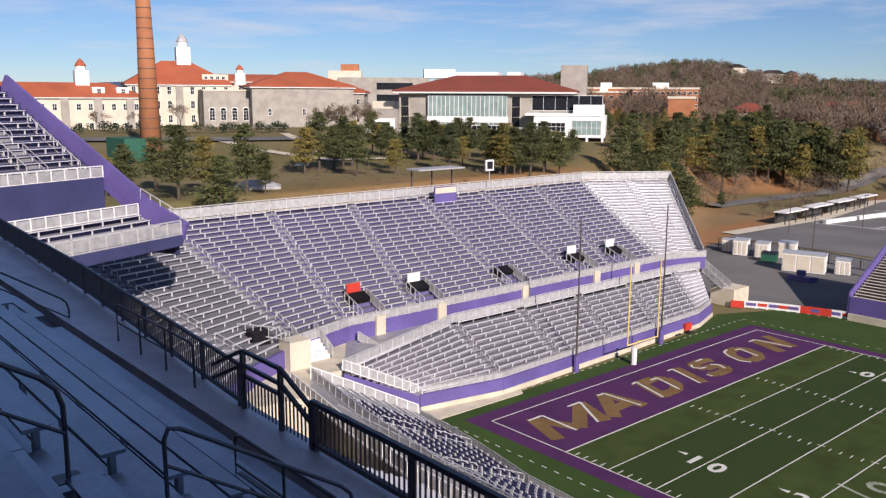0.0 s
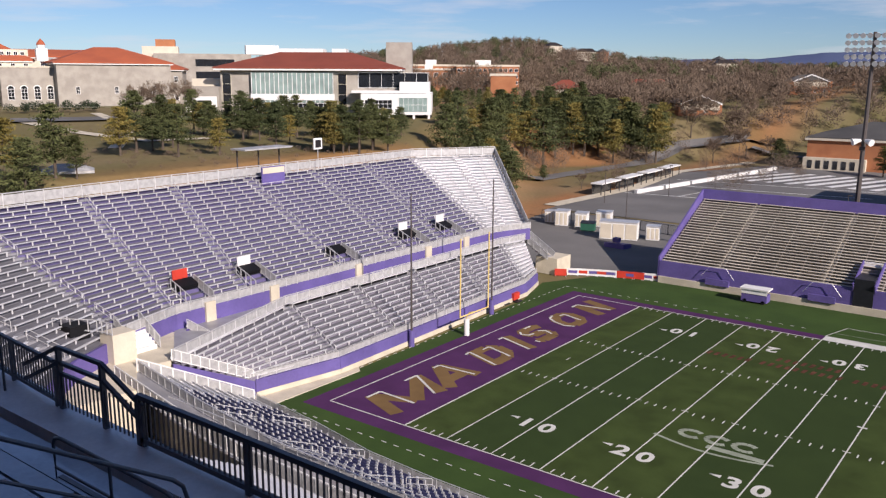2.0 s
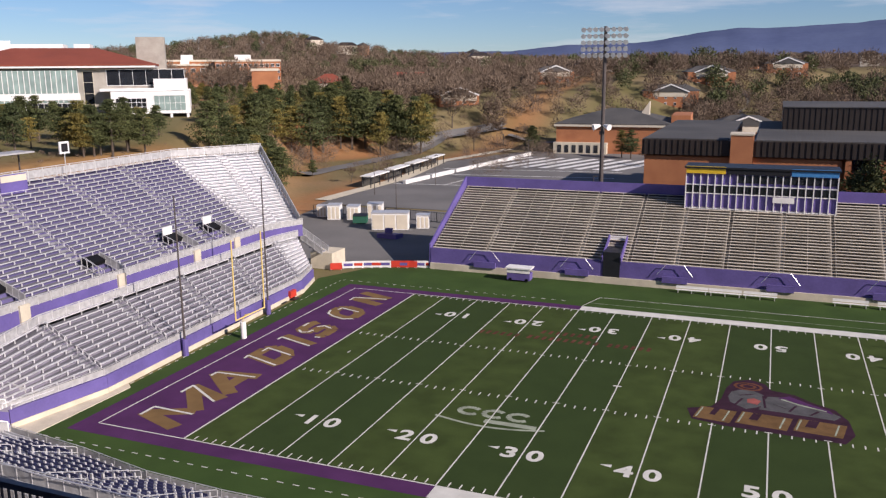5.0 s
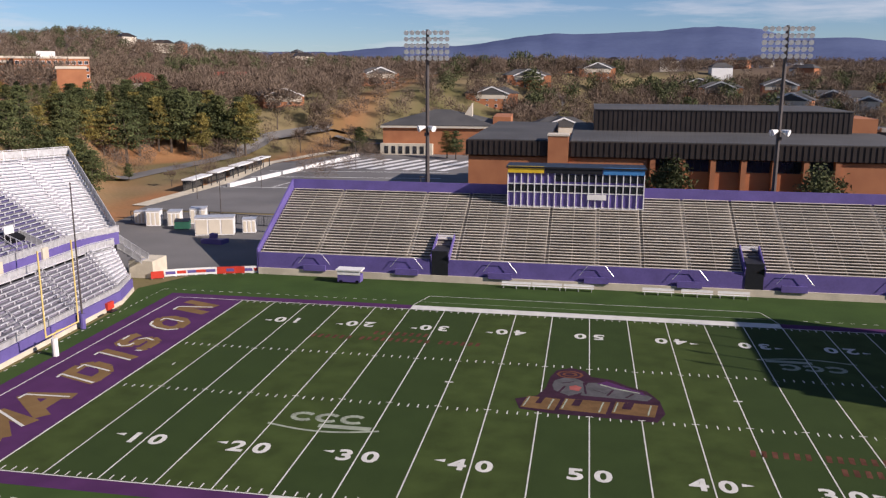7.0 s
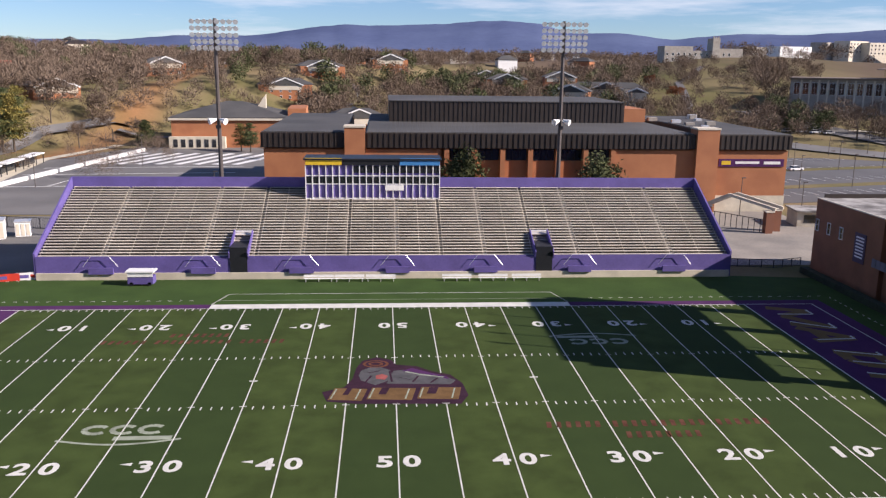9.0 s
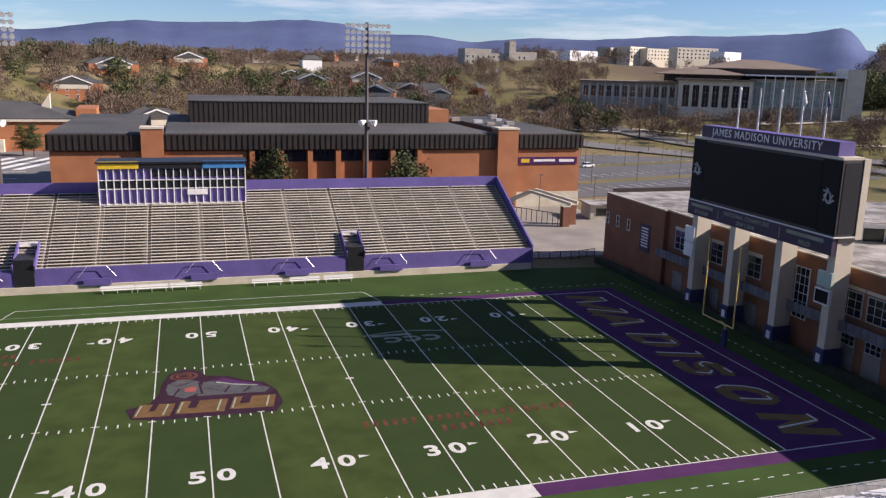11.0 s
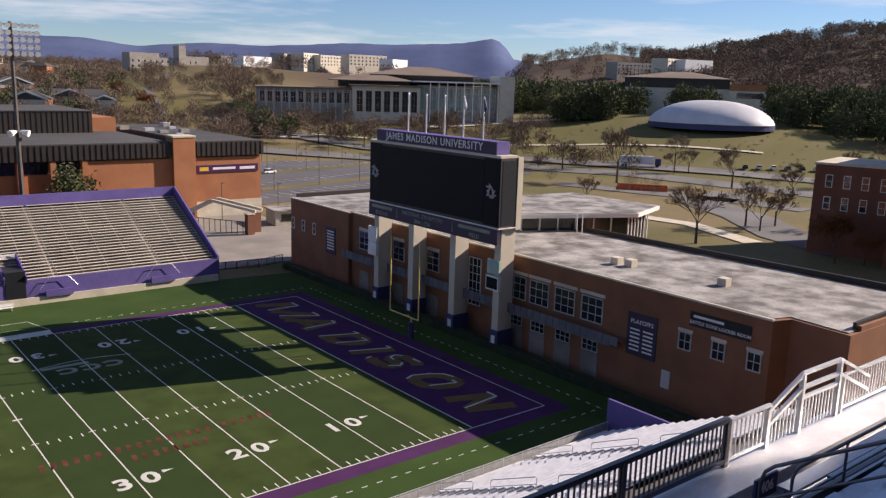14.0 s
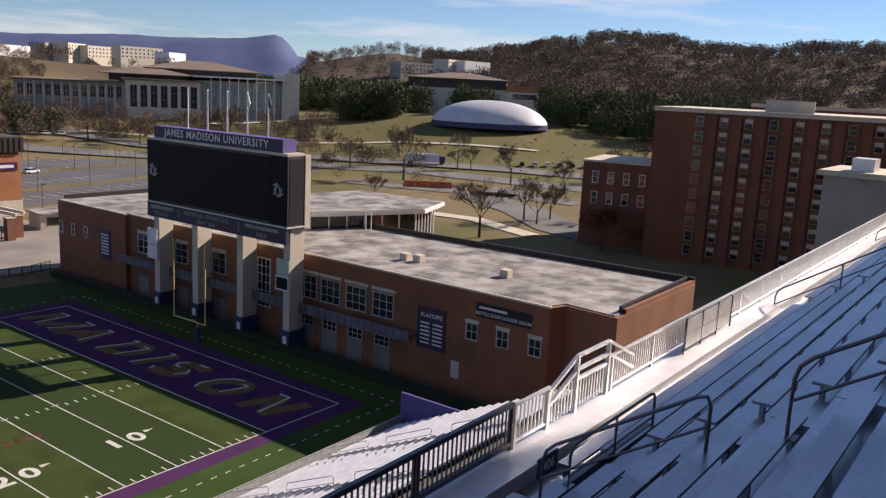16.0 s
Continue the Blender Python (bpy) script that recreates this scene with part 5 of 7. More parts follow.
fh = thing("field_house", "two-storey orange brick field house with pale weathered flat roof", "building", pose(FX, 67.5, 0, 0, 0, -90))
FL = 84.2
bm = prism(bmesh.new(), [(0, 0), (FL, 0), (FL + 0.6, 1.9), (FL + 6.0, 1.4), (FL + 6.0, 20.8), (0, 18)], -0.5, FZ)
part("wall", bm, BRICK_FH, fh)
bm = prism(bmesh.new(), [(0.5, 0.5), (FL - 0.3, 0.5), (FL + 0.3, 2.3), (FL + 5.6, 1.8), (FL + 5.6, 20.3), (0.5, 17.5)], FZ + 0.01, FZ + 0.1)
part("roof", bm, ROOF_LIGHT, fh, "pale stained flat roof")
part("end_parapet", beam(bmesh.new(), (FL + 5.75, 3.4, FZ + 0.2), (FL + 5.75, 20.9, FZ + 0.2), 0.32, 0.5), BRICK_FH, fh)
for p, q in (((40, 18.4), (FL + 5.9, 20.9)), ((FL + 5.4, 3.2), (FL + 5.05, 20.9)), ((0.15, 0.3), (0.15, 17.8))):
    part("parapet", beam(bmesh.new(), (*p, FZ + 0.35), (*q, FZ + 0.35), 0.3, 0.7), BROWN_METAL, fh)
part("bay_wall", boxes((0.0, 17.4, -0.7, -0.002, -0.5, FZ)), BRICK_FH, fh)
part("bay_roof", boxes((0.25, 17.15, -0.5, 0.6, FZ + 0.102, FZ + 0.15)), ROOF_LIGHT, fh)
part("bay_coping", boxes((-0.05, 17.45, -0.76, -0.5, FZ, FZ + 0.16)), CREAM, fh)
part("coping", boxes((17.46, FL, -0.06, 0.25, FZ - 0.05, FZ + 0.14)), CREAM, fh)
for u in (52.6, 56.2, 60.1, 64.0):
    window(fh, u - 1.5, u + 1.5, 5.9, 8.65, 0, (3, 3), MESH_PANEL)
    part("lintel", boxes((u - 1.7, u + 1.7, -0.12, 0.02, 8.82, 9.15)), CREAM, fh)
    window(fh, u - 1.1, u + 1.1, 2.7, 4.0, 0, (3, 2), MESH_PANEL)
    part("service_door", boxes((u - 1.2, u + 1.2, -0.08, 0.02, 0.1, 2.6)), RISER_OLD, fh, "grey roller door")
for u in (20.7, 24.9, 29.2, 36.8):
    window(fh, u - 1.3, u + 1.3, 6.0, 8.8, 0, (2, 3), MESH_PANEL)
    part("lintel", boxes((u - 1.3, u + 1.3, -0.12, 0.02, 8.82, 9.15)), CREAM, fh)
    part("service_door", boxes((u - 1.2, u + 1.2, -0.08, 0.02, 0.1, 2.8)), RISER_OLD, fh, "grey roller door")
window(fh, 44.0, 46.3, 3.4, 9.4, 0, (3, 6))
for u in (75.6, 79.2, 82.8):
    window(fh, u - 0.72, u + 0.72, 6.0, 7.8, 0, (2, 2), MESH_PANEL)
    part("lintel", boxes((u - 0.8, u + 0.8, -0.12, 0.02, 7.82, 8.1)), CREAM, fh)
for u in (0.8, 4.1, 7.5):
    window(fh, u - 0.45, u + 0.45, 6.2, 8.0, -0.7, (1, 2))
part("banner", boxes((68.8, 72.4, -0.1, 0.02, 3.9, 8.3)), BAND, fh, "dark plum honours banner")
words("banner_lettering", "PLAYOFFS", 0.62, pose(70.6, -0.11, 7.4, 90), WHITE, fh, 0.01)
for k in range(12):
    part("banner_line", boxes((69.2 + (k % 2) * 1.6, 70.4 + (k % 2) * 1.6, -0.115, -0.101, 6.5 - (k // 2) * 0.42, 6.68 - (k // 2) * 0.42)), WHITE, fh)
part("banner", boxes((11.1, 13.8, -0.8, -0.69, 4.0, 8.1)), BAND, fh, "dark plum honours banner")
for k in range(7):
    part("banner_line", boxes((11.5, 13.4, -0.815, -0.801, 7.4 - k * 0.45, 7.62 - k * 0.45)), WHITE, fh)
part("name_board", boxes((76.0, 82.3, -0.12, 0.02, 8.6, 10.0)), BLACK_METAL, fh, "dark name board")
words("board_lettering", "BATTLE ZONE LOCKER ROOM", 0.46, pose(79.2, -0.13, 9.0, 90), WHITE, fh, 0.01)
for u0, u1, z in ((76.4, 79.6, 9.6),):
    part("board_bar", boxes((u0, u1, -0.135, -0.121, z - 0.12, z + 0.12)), WHITE, fh)
part("wall_vent", boxes((73.3, 74.3, -0.08, 0.02, 1.6, 3.4)), GALV, fh)
bm = boxes((17, 68, -1.6, -0.05, 4.55, 4.75))
part("balcony", bm, BALCONY, fh)
panel = mesh_of("balcony_panel", boxes((0, 0.9, -1.62, -1.56, 4.75, 5.7)), BALCONY)
for k in range(52):
    part("balcony_panel", panel, BALCONY, fh).location.x = 17 + k
part("hedge", boxes((2, 80, -3.4, -2.2, 0, 0.9)), HEDGE, fh)
for u, v in ((62.0, 6.0), (63.6, 6.4), (74.5, 7.5)):
    part("roof_vent", boxes((u - 0.5, u + 0.5, v - 0.5, v + 0.5, FZ + 0.1, FZ + 0.9)), CREAM, fh)
# raised pavilion roof behind
pav = [(28, 11), (41.5, 10.6), (48.6, 25.6), (45.6, 34), (30, 33)]
part("pavilion_glass", prism(bmesh.new(), [(a + (38 - a) * 0.08, b_ + (22 - b_) * 0.08) for a, b_ in pav], 0.0, 12.9), GLASS_DARK, fh)
bm = bmesh.new()
for (a, b_), (c, d) in zip(pav, pav[1:]):
    for k in range(6):
        u, v = along((a, b_), (c, d), k / 6)
        u, v = u + (38 - u) * 0.06, v + (22 - v) * 0.06
        part("pavilion_post", beam(bmesh.new(), (u, v, 0), (u, v, 12.9), 0.16, 0.16, up=(1, 0, 0)), WHITE, fh)
part("pavilion_fascia", prism(bmesh.new(), [(a - (38 - a) * 0.06, b_ - (22 - b_) * 0.06) for a, b_ in pav], 12.9, 13.45), WHITE, fh)
part("pavilion_roof", prism(bmesh.new(), [(a - (38 - a) * 0.04, b_ - (22 - b_) * 0.04) for a, b_ in pav], 13.4, 13.55), ROOF_LIGHT, fh, "pale pavilion roof")
part("roof_ladder", beam(beam(bmesh.new(), (46.5, 16.5, FZ), (46.5, 16.5, FZ + 2.8), 0.08, 0.08), (46.9, 17.1, FZ), (46.9, 17.1, FZ + 2.8), 0.08, 0.08), WHITE, fh)

# ---- far side: arena ----
arena = thing("arena", "long orange brick arena with dark brown metal roof fascia", "building", pose(20.5, 118, 0))
part("wall", boxes((0, 109.5, 0.8, 60, -0.5, 13.2)), BRICK, arena)
for a, b in ((0, 16.3), (20.5, 36.0), (72.0, 89.3), (94, 109.5)):
    part("wall_bay", boxes((a, b, 0, 0.78, -0.5, 12.9)), BRICK, arena)
for k in range(7):
    u = 36.6 + k * 5.8
    part("pilaster", boxes((u, u + 1.0, -0.4, 0.79, -0.5, 13.1)), BRICK, arena)
    if k < 6:
        window(arena, u + 1.2, u + 5.6, 10.6, 13.0, 0.78, (3, 1), BLACK_METAL)
for a, b in ((16.3, 20.4), (89.3, 94.0)):
    part("brick_tower", boxes((a, b, -1.2, 3.0, -0.5, 17.3)), BRICK, arena)
    part("tower_coping", boxes((a - 0.15, b + 0.15, -1.35, 3.15, 17.3, 17.65)), CREAM, arena)
for a, b in ((-0.5, 16.2), (20.5, 89.2), (94.1, 110)):
    part("fascia", boxes((a, b, -0.6, 60.5, 13.2, 16.2)), BROWN_METAL, arena)
    n = int((b - a) / 1.1)
    bm = bmesh.new()
    for k in range(n):
        u = a + (k + 0.5) * (b - a) / n
        box(bm, u - 0.12, u + 0.12, -0.72, -0.602, 13.3, 16.1)
    part("fascia_rib", bm, BROWN_METAL, arena)
    part("roof", boxes((a + 0.3, b - 0.3, -0.3, 60, 16.203, 16.4)), ROOF_DARK, arena)
part("fly_tower", boxes((25.5, 82.5, 30, 62, 16.3, 21.2)), BROWN_METAL, arena)
bm = bmesh.new()
for k in range(52):
    box(bm, 25.6 + k * 1.1, 25.75 + k * 1.1, 29.9, 29.998, 16.4, 21.1)
part("fly_rib", bm, BROWN_METAL, arena)
part("fly_cap", boxes((25.4, 82.6, 29.8, 62.1, 21.2, 21.4)), ROOF_DARK, arena)
part("side_block", boxes((83.0, 89, 34, 50, 16.3, 19.6)), BRICK, arena)
part("base_course", boxes((94.2, 109.6, -0.1, 0.0, -0.5, 3.4)), PALE_CONCRETE, arena)
part("banner", boxes((94.6, 108.8, -0.2, -0.01, 9.6, 11.2)), TURF_PURPLE, arena, "purple wall banner")
part("banner_bar", boxes((95.2, 97.2, -0.23, -0.201, 10.0, 10.8)), GOLD, arena)
part("banner_bar", boxes((98.2, 103.4, -0.23, -0.201, 10.2, 10.7)), WHITE, arena)
part("banner_bar", boxes((104.4, 108.0, -0.23, -0.201, 10.1, 10.7)), WHITE, arena)
for k in range(10):
    u, v = random.uniform(84, 108), random.uniform(8, 50)
    part("roof_unit", boxes((u, u + random.uniform(1, 2.4), v, v + 1.6, 16.4, 16.4 + random.uniform(0.4, 1.1))), STONE if k % 2 else GALV, arena)

gate = thing("brick_gateway", "cream pitched gateway canopy on brick piers by the arena", "gateway")
for x, y, h in ((107.6, 104.4, 3.4), (115.2, 94.0, 4.0), (117.6, 96.0, 4.0)):
    pier = part("pier", boxes((x, x + 1.4, y, y + 1.4, 0, h)), BRICK_DARK, gate)
    part("cap", boxes((x - 0.1, x + 1.5, y - 0.1, y + 1.5, h, h + 0.2)), CREAM, pier)
for p, q in (((107.2, 106.0, 3.2), (111.0, 101.4, 6.2)), ((111.0, 101.4, 6.2), (117.0, 94.4, 4.5))):
    for off in (0, 2.2):
        part("canopy_beam", beam(bmesh.new(), (p[0] + off, p[1] + off * 0.7, p[2]), (q[0] + off, q[1] + off * 0.7, q[2]), 0.4, 0.55), CREAM, gate)
for k in range(9):
    x, y = along((109.4, 104.0), (114.8, 95.4), k / 8)
    part("gate_bar", boxes((x - 0.05, x + 0.05, y - 0.05, y + 0.05, 0, 2.6)), BLACK_METAL, gate)
part("gate_rail", beam(bmesh.new(), (109.2, 104.3, 2.5), (115.0, 95.1, 2.5), 0.1, 0.12), BLACK_METAL, gate)
kiosk = thing("gate_kiosk", "low cream concession kiosk behind the gateway", "kiosk", pose(124.5, 100.5, 0, 0, 0, -8))
part("wall", boxes((0, 9.5, 0, 6, 0, 3.0)), PALE_CONCRETE, kiosk)
part("roof", boxes((-0.4, 9.9, -0.5, 6.4, 3.0, 3.3)), ROOF_LIGHT, kiosk)
part("hatch", boxes((1.2, 4.4, -0.06, -0.002, 0.9, 2.4)), GLASS_DARK, kiosk)
yard_fence = thing("yard_fence", "black metal picket fence at the end of the turf", "fence")
rail_run("fence_run", [(97.5, 69.5, 0), (104.5, 68.0, 0), (109.6, 69.6, 0)], yard_fence, BLACK_METAL, 1.3, 2.0, 0.08, bars=0.16)
ap = prism(bmesh.new(), [(96.5, 70), (128, 70), (128, 117.5), (96.5, 117.5)], 0.0, 0.05)
solo("forecourt", ap, FORECOURT, "concrete forecourt by the arena, darkened for building shade", "pavement", "structure")


# brick hall with hipped roof past the lot
m, w = facing(-13.9, 305, -5.2, 300, 0)
hall = thing("brick_hall", "orange brick hall with dark hipped roof and pale eaves", "building", m)
part("wall", boxes((0, w * 0.86, 0, 34, -1, 9.6)), BRICK, hall)
part("annex", boxes((w * 0.86 + 0.01, w, 5, 30, -1, 13.5)), BRICK, hall)
part("eave_board", boxes((-0.8, w * 0.86 + 0.8, -0.8, 34.8, 9.6, 10.3)), CREAM, hall)
part("roof", hip(bmesh.new(), 0, w * 0.86, 0, 34, 10.66, 4.8, 0.6), ROOF_DARK, hall)
part("gable", prism(bmesh.new(), [(w * 0.62, 14), (w * 0.68, 14), (w * 0.68, 18), (w * 0.62, 18)], 12, [14, 18, 18, 14]), CREAM, hall)
part("plinth", boxes((-0.5, w * 0.4, -3, -0.01, -1, 4)), PALE_CONCRETE, hall)
for k in range(6):
    part("plinth_opening", boxes((1 + k * 2.6, 2.4 + k * 2.6, -3.1, -2.98, 0.5, 3.2)), GLASS_DARK, hall)


def floodlight(x, y, z0, h):
    lamp = thing("floodlight_mast", "tall dark floodlight mast with a rack of lamps", "floodlight", group="floodlight masts")
    part("mast", tube(bmesh.new(), [(x, y, z0), (x, y, z0 + h)], [0.42, 0.25], 8), DARK_POLE, lamp)
    for r in range(5):
        z = z0 + h - 4.4 + r * 1.0
        arm = part("crossarm", boxes((x - 3.5, x + 3.5, y - 0.3, y - 0.15, z - 0.06, z + 0.06)), DARK_POLE, lamp)
        for k in range(8):
            xx = x - 3.35 + k * 0.957
            part("lamp", tube(bmesh.new(), [(xx, y - 0.2, z + 0.1), (xx, y - 0.8, z - 0.15)], [0.16, 0.42], 8), WHITE, arm)
    z = z0 + h * 0.55
    part("junction_box", boxes((x - 0.4, x + 0.4, y - 0.7, y - 0.4, z - 0.6, z)), DARK_POLE, lamp)
    for s in (-1, 1):
        part("loudspeaker", tube(bmesh.new(), [(x + s * 0.3, y - 0.5, z + 0.9), (x + s * 1.3, y - 1.2, z + 0.6)], [0.2, 0.55], 8), WHITE, lamp)


floodlight(18.4, 84.0, 0, 36.6)
floodlight(73.7, 84.0, 0, 37.0)

# dormitory tower on the south side
m, w = facing(67.6, 165, 92, 168, 0)
dorm = thing("dormitory", "tall dark red brick dormitory with stacked windows", "building", m)
# Stretched far back, out of view, to throw shade over the drive.
part("wall", boxes((0, w, 0, 46, -0.5, 28.2)), BRICK_DARK, dorm)
part("roof_edge", boxes((-0.3, w + 0.3, -0.3, 46.3, 28.2, 29.0)), PALE_CONCRETE, dorm)
part("plant_room", boxes((w * 0.27, w * 0.39, 5, 11, 29.0, 31.2)), PALE_CONCRETE, dorm)
for k in range(9):
    u = 7.5 + k * 4.3
    part("pier", boxes((u + 2.2, u + 3.8, -0.8, -0.01, -0.5, 28.1)), BRICK_DARK, dorm)
    for r in range(10):
        wn_ = window(dorm, u, u + 1.5, 1.4 + r * 2.7, 3.3 + r * 2.7, 0, (1, 2), STONE)
        if (k * 7 + r * 3) % 3:
            part("blind", boxes((u + 0.1, u + 1.4, -0.05, -0.035, 2.5 + r * 2.7, 3.2 + r * 2.7)), CREAM, wn_)
m, w = facing(63.2, 175, 67.9, 172, 0)
wing = thing("dormitory_wing", "low dark brick wing with flat roof and pale coping", "building", m)
part("wall", boxes((0, w, 0, 18, -0.5, 17.0)), BRICK_DARK, wing)
part("coping", boxes((-0.2, w + 0.2, -0.2, 18.2, 17.0, 17.4)), PALE_CONCRETE, wing)
for k in range(4):
    for r in range(2):
        window(wing, 2 + k * 3.2, 3.3 + k * 3.2, 8.5 + r * 4.2, 11 + r * 4.2, 0, (1, 2))
m, w = facing(73.5, 235, 95, 240, 0)
wing = thing("dormitory_block", "long red brick dormitory with flat roof", "building", m)
part("wall", boxes((0, w, 0, 16, -0.5, 29.5)), BRICK_DARK, wing)
part("coping", boxes((-0.2, w + 0.2, -0.2, 16.2, 29.5, 30.4)), PALE_CONCRETE, wing)
for k in range(16):
    window(wing, 3 + k * 3.6, 4.6 + k * 3.6, 26.2, 28.4, 0, (2, 1))

# ---- north side: campus on the rise ----
cx0, cy0 = polar(-68.5, 180)
chimney = thing("brick_chimney", "tall tapering orange brick smokestack with iron bands", "chimney", pose(cx0, cy0, 15))
part("shaft", tube(bmesh.new(), [(0, 0, 0), (0, 0, 43)], [2.25, 1.15], 24), BRICK, chimney, smooth=True)
for k in range(22):
    r = 2.25 - 1.1 * (k * 1.95 + 1) / 43 + 0.04
    part("iron_band", tube(bmesh.new(), [(0, 0, k * 1.95 + 0.92), (0, 0, k * 1.95 + 1.06)], r, 24), DARK_POLE, chimney)


def cupola(parent, x, y, z, w, h, mat=WHITE, cap=ROOF_RED):
    c = part("cupola", boxes((x - w / 2, x + w / 2, y - w / 2, y + w / 2, z, z + h * 0.55)), mat, parent)
    part("lantern", tube(bmesh.new(), [(x, y, z + h * 0.55), (x, y, z + h * 0.72)], w * 0.38, 8), mat, c)
    part("dome", tube(bmesh.new(), [(x, y, z + h * 0.72), (x, y, z + h * 0.8), (x, y, z + h * 0.9), (x, y, z + h)], [w * 0.42, w * 0.36, w * 0.2, 0.03], 10), cap, c)
    return c


def campus_hall(label, az_l, d_l, az_r, d_r, z0, eave, ridge, depth, wall_mat, roof_mat, cols, floors, win=(1.3, 2.0), name="campus_hall", quoins=True):
    m, w = facing(az_l, d_l, az_r, d_r, 0)
    b = thing(name, label, "building", m, group="campus halls")
    part("wall", boxes((0, w, 0, depth, z0 - 4, eave)), wall_mat, b)
    if roof_mat:
        part("roof", hip(bmesh.new(), 0, w, 0, depth, eave + 0.36, ridge - eave, 0.9), roof_mat, b)
        part("eave_board", boxes((-0.7, w + 0.7, -0.7, depth + 0.7, eave - 0.35, eave - 0.01)), WHITE, b)
    step = w / cols
    fh_ = (eave - z0) / floors
    for k in range(cols):
        for r in range(floors):
            u = (k + 0.5) * step
            window(b, u - win[0] / 2, u + win[0] / 2, z0 + r * fh_ + fh_ * 0.3, z0 + r * fh_ + fh_ * 0.3 + win[1], 0, (2, 2))
    return b, w


b, w = campus_hall("long cream stone hall with orange tile roof and cupola", -78.5, 262, -68.9, 268, 18.8, 29.7, 33.6, 15, CREAM, ROOF_RED, 14, 2)
cupola(b, w * 0.66, 7.5, 33.0, 3.8, 8.0)
for u in (0.7, 0.85):
    part("dormer", prism(bmesh.new(), [(w * u, 1.0), (w * u + 3.4, 1.0), (w * u + 3.4, 5.5), (w * u, 5.5)], 30.0, 32.6), WHITE, b)
    window(b, w * u + 1.2, w * u + 2.4, 30.6, 32.2, 0.99, (2, 2))
for k in range(4):
    part("stone_pier", boxes((w * (0.3 + k * 0.2), w * (0.3 + k * 0.2) + 2.2, -0.5, -0.01, 15, 29.3)), STONE, b)
b, w = campus_hall("tall cream stone hall with orange tile roof and white clock cupola", -69.7, 292, -63.3, 296, 20.0, 33.9, 41.6, 24, CREAM, ROOF_RED, 9, 3, (1.4, 2.6))
cupola(b, w * 0.58, 12, 40.6, 4.6, 10.8, WHITE, MESH_PANEL)
part("stone_pier", boxes((w * 0.45, w * 0.52, -0.8, -0.01, 16, 33.5)), STONE, b)
part("attic", boxes((w * 0.72, w * 0.98, 1.5, 12, 33.9, 37.4)), CREAM, b)
for k in range(4):
    window(b, w * 0.74 + k * 1.9, w * 0.74 + k * 1.9 + 1.2, 34.6, 36.8, 1.5, (2, 2))
m, w = facing(-65.1, 280, -61.9, 282, 0)
b = thing("auditorium", "grey stone auditorium with tall white arched windows", "building", m)
part("wall", boxes((0, w, 0, 20, 16, 31.8)), STONE, b)
part("coping", boxes((-0.2, w + 0.2, -0.2, 20.2, 31.8, 32.3)), CREAM, b)
for k in range(4):
    u = w * (0.16 + 0.225 * k)
    window(b, u - 0.9, u + 0.9, 22.4, 25.6, 0, (2, 3))
    arch = bmesh.new()
    tube(arch, [(u + 1.0 * math.cos(v), -0.06, 25.6 + 1.0 * math.sin(v)) for v in [math.pi * j / 8 for j in range(9)]], 0.16, 5)
    part("window_arch", arch, WHITE, b)
    part("fanlight", tube(bmesh.new(), [(u, -0.05, 25.6), (u, 0.02, 25.6)], 0.9, 12), GLASS_DARK, b)
b, w = campus_hall("grey stone hall with low orange tile roof", -62.0, 276, -55.3, 282, 20.2, 33.2, 38.0, 26, STONE, ROOF_RED, 3, 1, (1.2, 2.2))
cupola(b, -2.0, 14, 34.0, 3.2, 6.6)
b, w = campus_hall("brick hall wing with orange tile roof", -66.5, 320, -56.5, 322, 22, 35.5, 38.0, 18, CREAM, ROOF_RED, 12, 3)
b, w = campus_hall("red gabled brick hall with grey chimney tower", -57.8, 292, -54.6, 290, 20, 31.5, 34.5, 14, STONE, ROOF_RED, 4, 2)
# flat-roofed grey classroom block
m, w = facing(-56.3, 330, -50.2, 330, 0)
b = thing("classroom_block", "grey concrete classroom block with dark strip windows", "building", m)
part("wall", boxes((0, w, 0, 20, 18, 37.6)), STONE, b)
part("upper_storey", boxes((-4, w * 0.25, 4, 18, 34, 40.2)), CREAM, b)
part("brick_top", boxes((w * 0.02, w * 0.22, 6, 14, 40.2, 42.8)), BRICK, b)
for z in (28.5, 33.0):
    window(b, w * 0.42, w * 0.82, z, z + 2.6, 0, (5, 1), BLACK_METAL)
part("roof_box", boxes((w * 0.95, w * 1.3, 3, 12, 37.6, 41.0)), WHITE, b)

# modern student building with broad red roof
m, w = facing(-54.4, 232, -38.3, 222, 0)
mod = thing("student_centre", "grey stone and white student centre with broad red roof", "building", m)
part("wall", boxes((w * 0.14, w * 0.86, 0, 26, 12, 31.6)), STONE, mod)
part("left_wing", boxes((0, w * 0.139, -2, 16, 12, 27.0)), STONE, mod)
part("left_white", boxes((w * 0.005, w * 0.13, -2.2, -2.01, 16.5, 24.5)), WHITE, mod)
window(mod, w * 0.02, w * 0.11, 20.8, 23.6, -2.2, (3, 1))
part("upper_left", boxes((w * 0.005, w * 0.135, 4, 14, 27, 29)), CREAM, mod)
part("roof", hip(bmesh.new(), w * 0.13, w * 0.87, -1, 27, 32.0, 4.2, 0.9), ROOF_RED_DARK, mod)
part("eave_board", boxes((w * 0.12, w * 0.88, -1.8, 27.8, 31.2, 31.64)), WHITE, mod)
for u in (0.165, 0.635):
    window(mod, w * u - 1.2, w * u + 1.2, 17, 30.4, 0, (1, 5), PALE_CONCRETE)
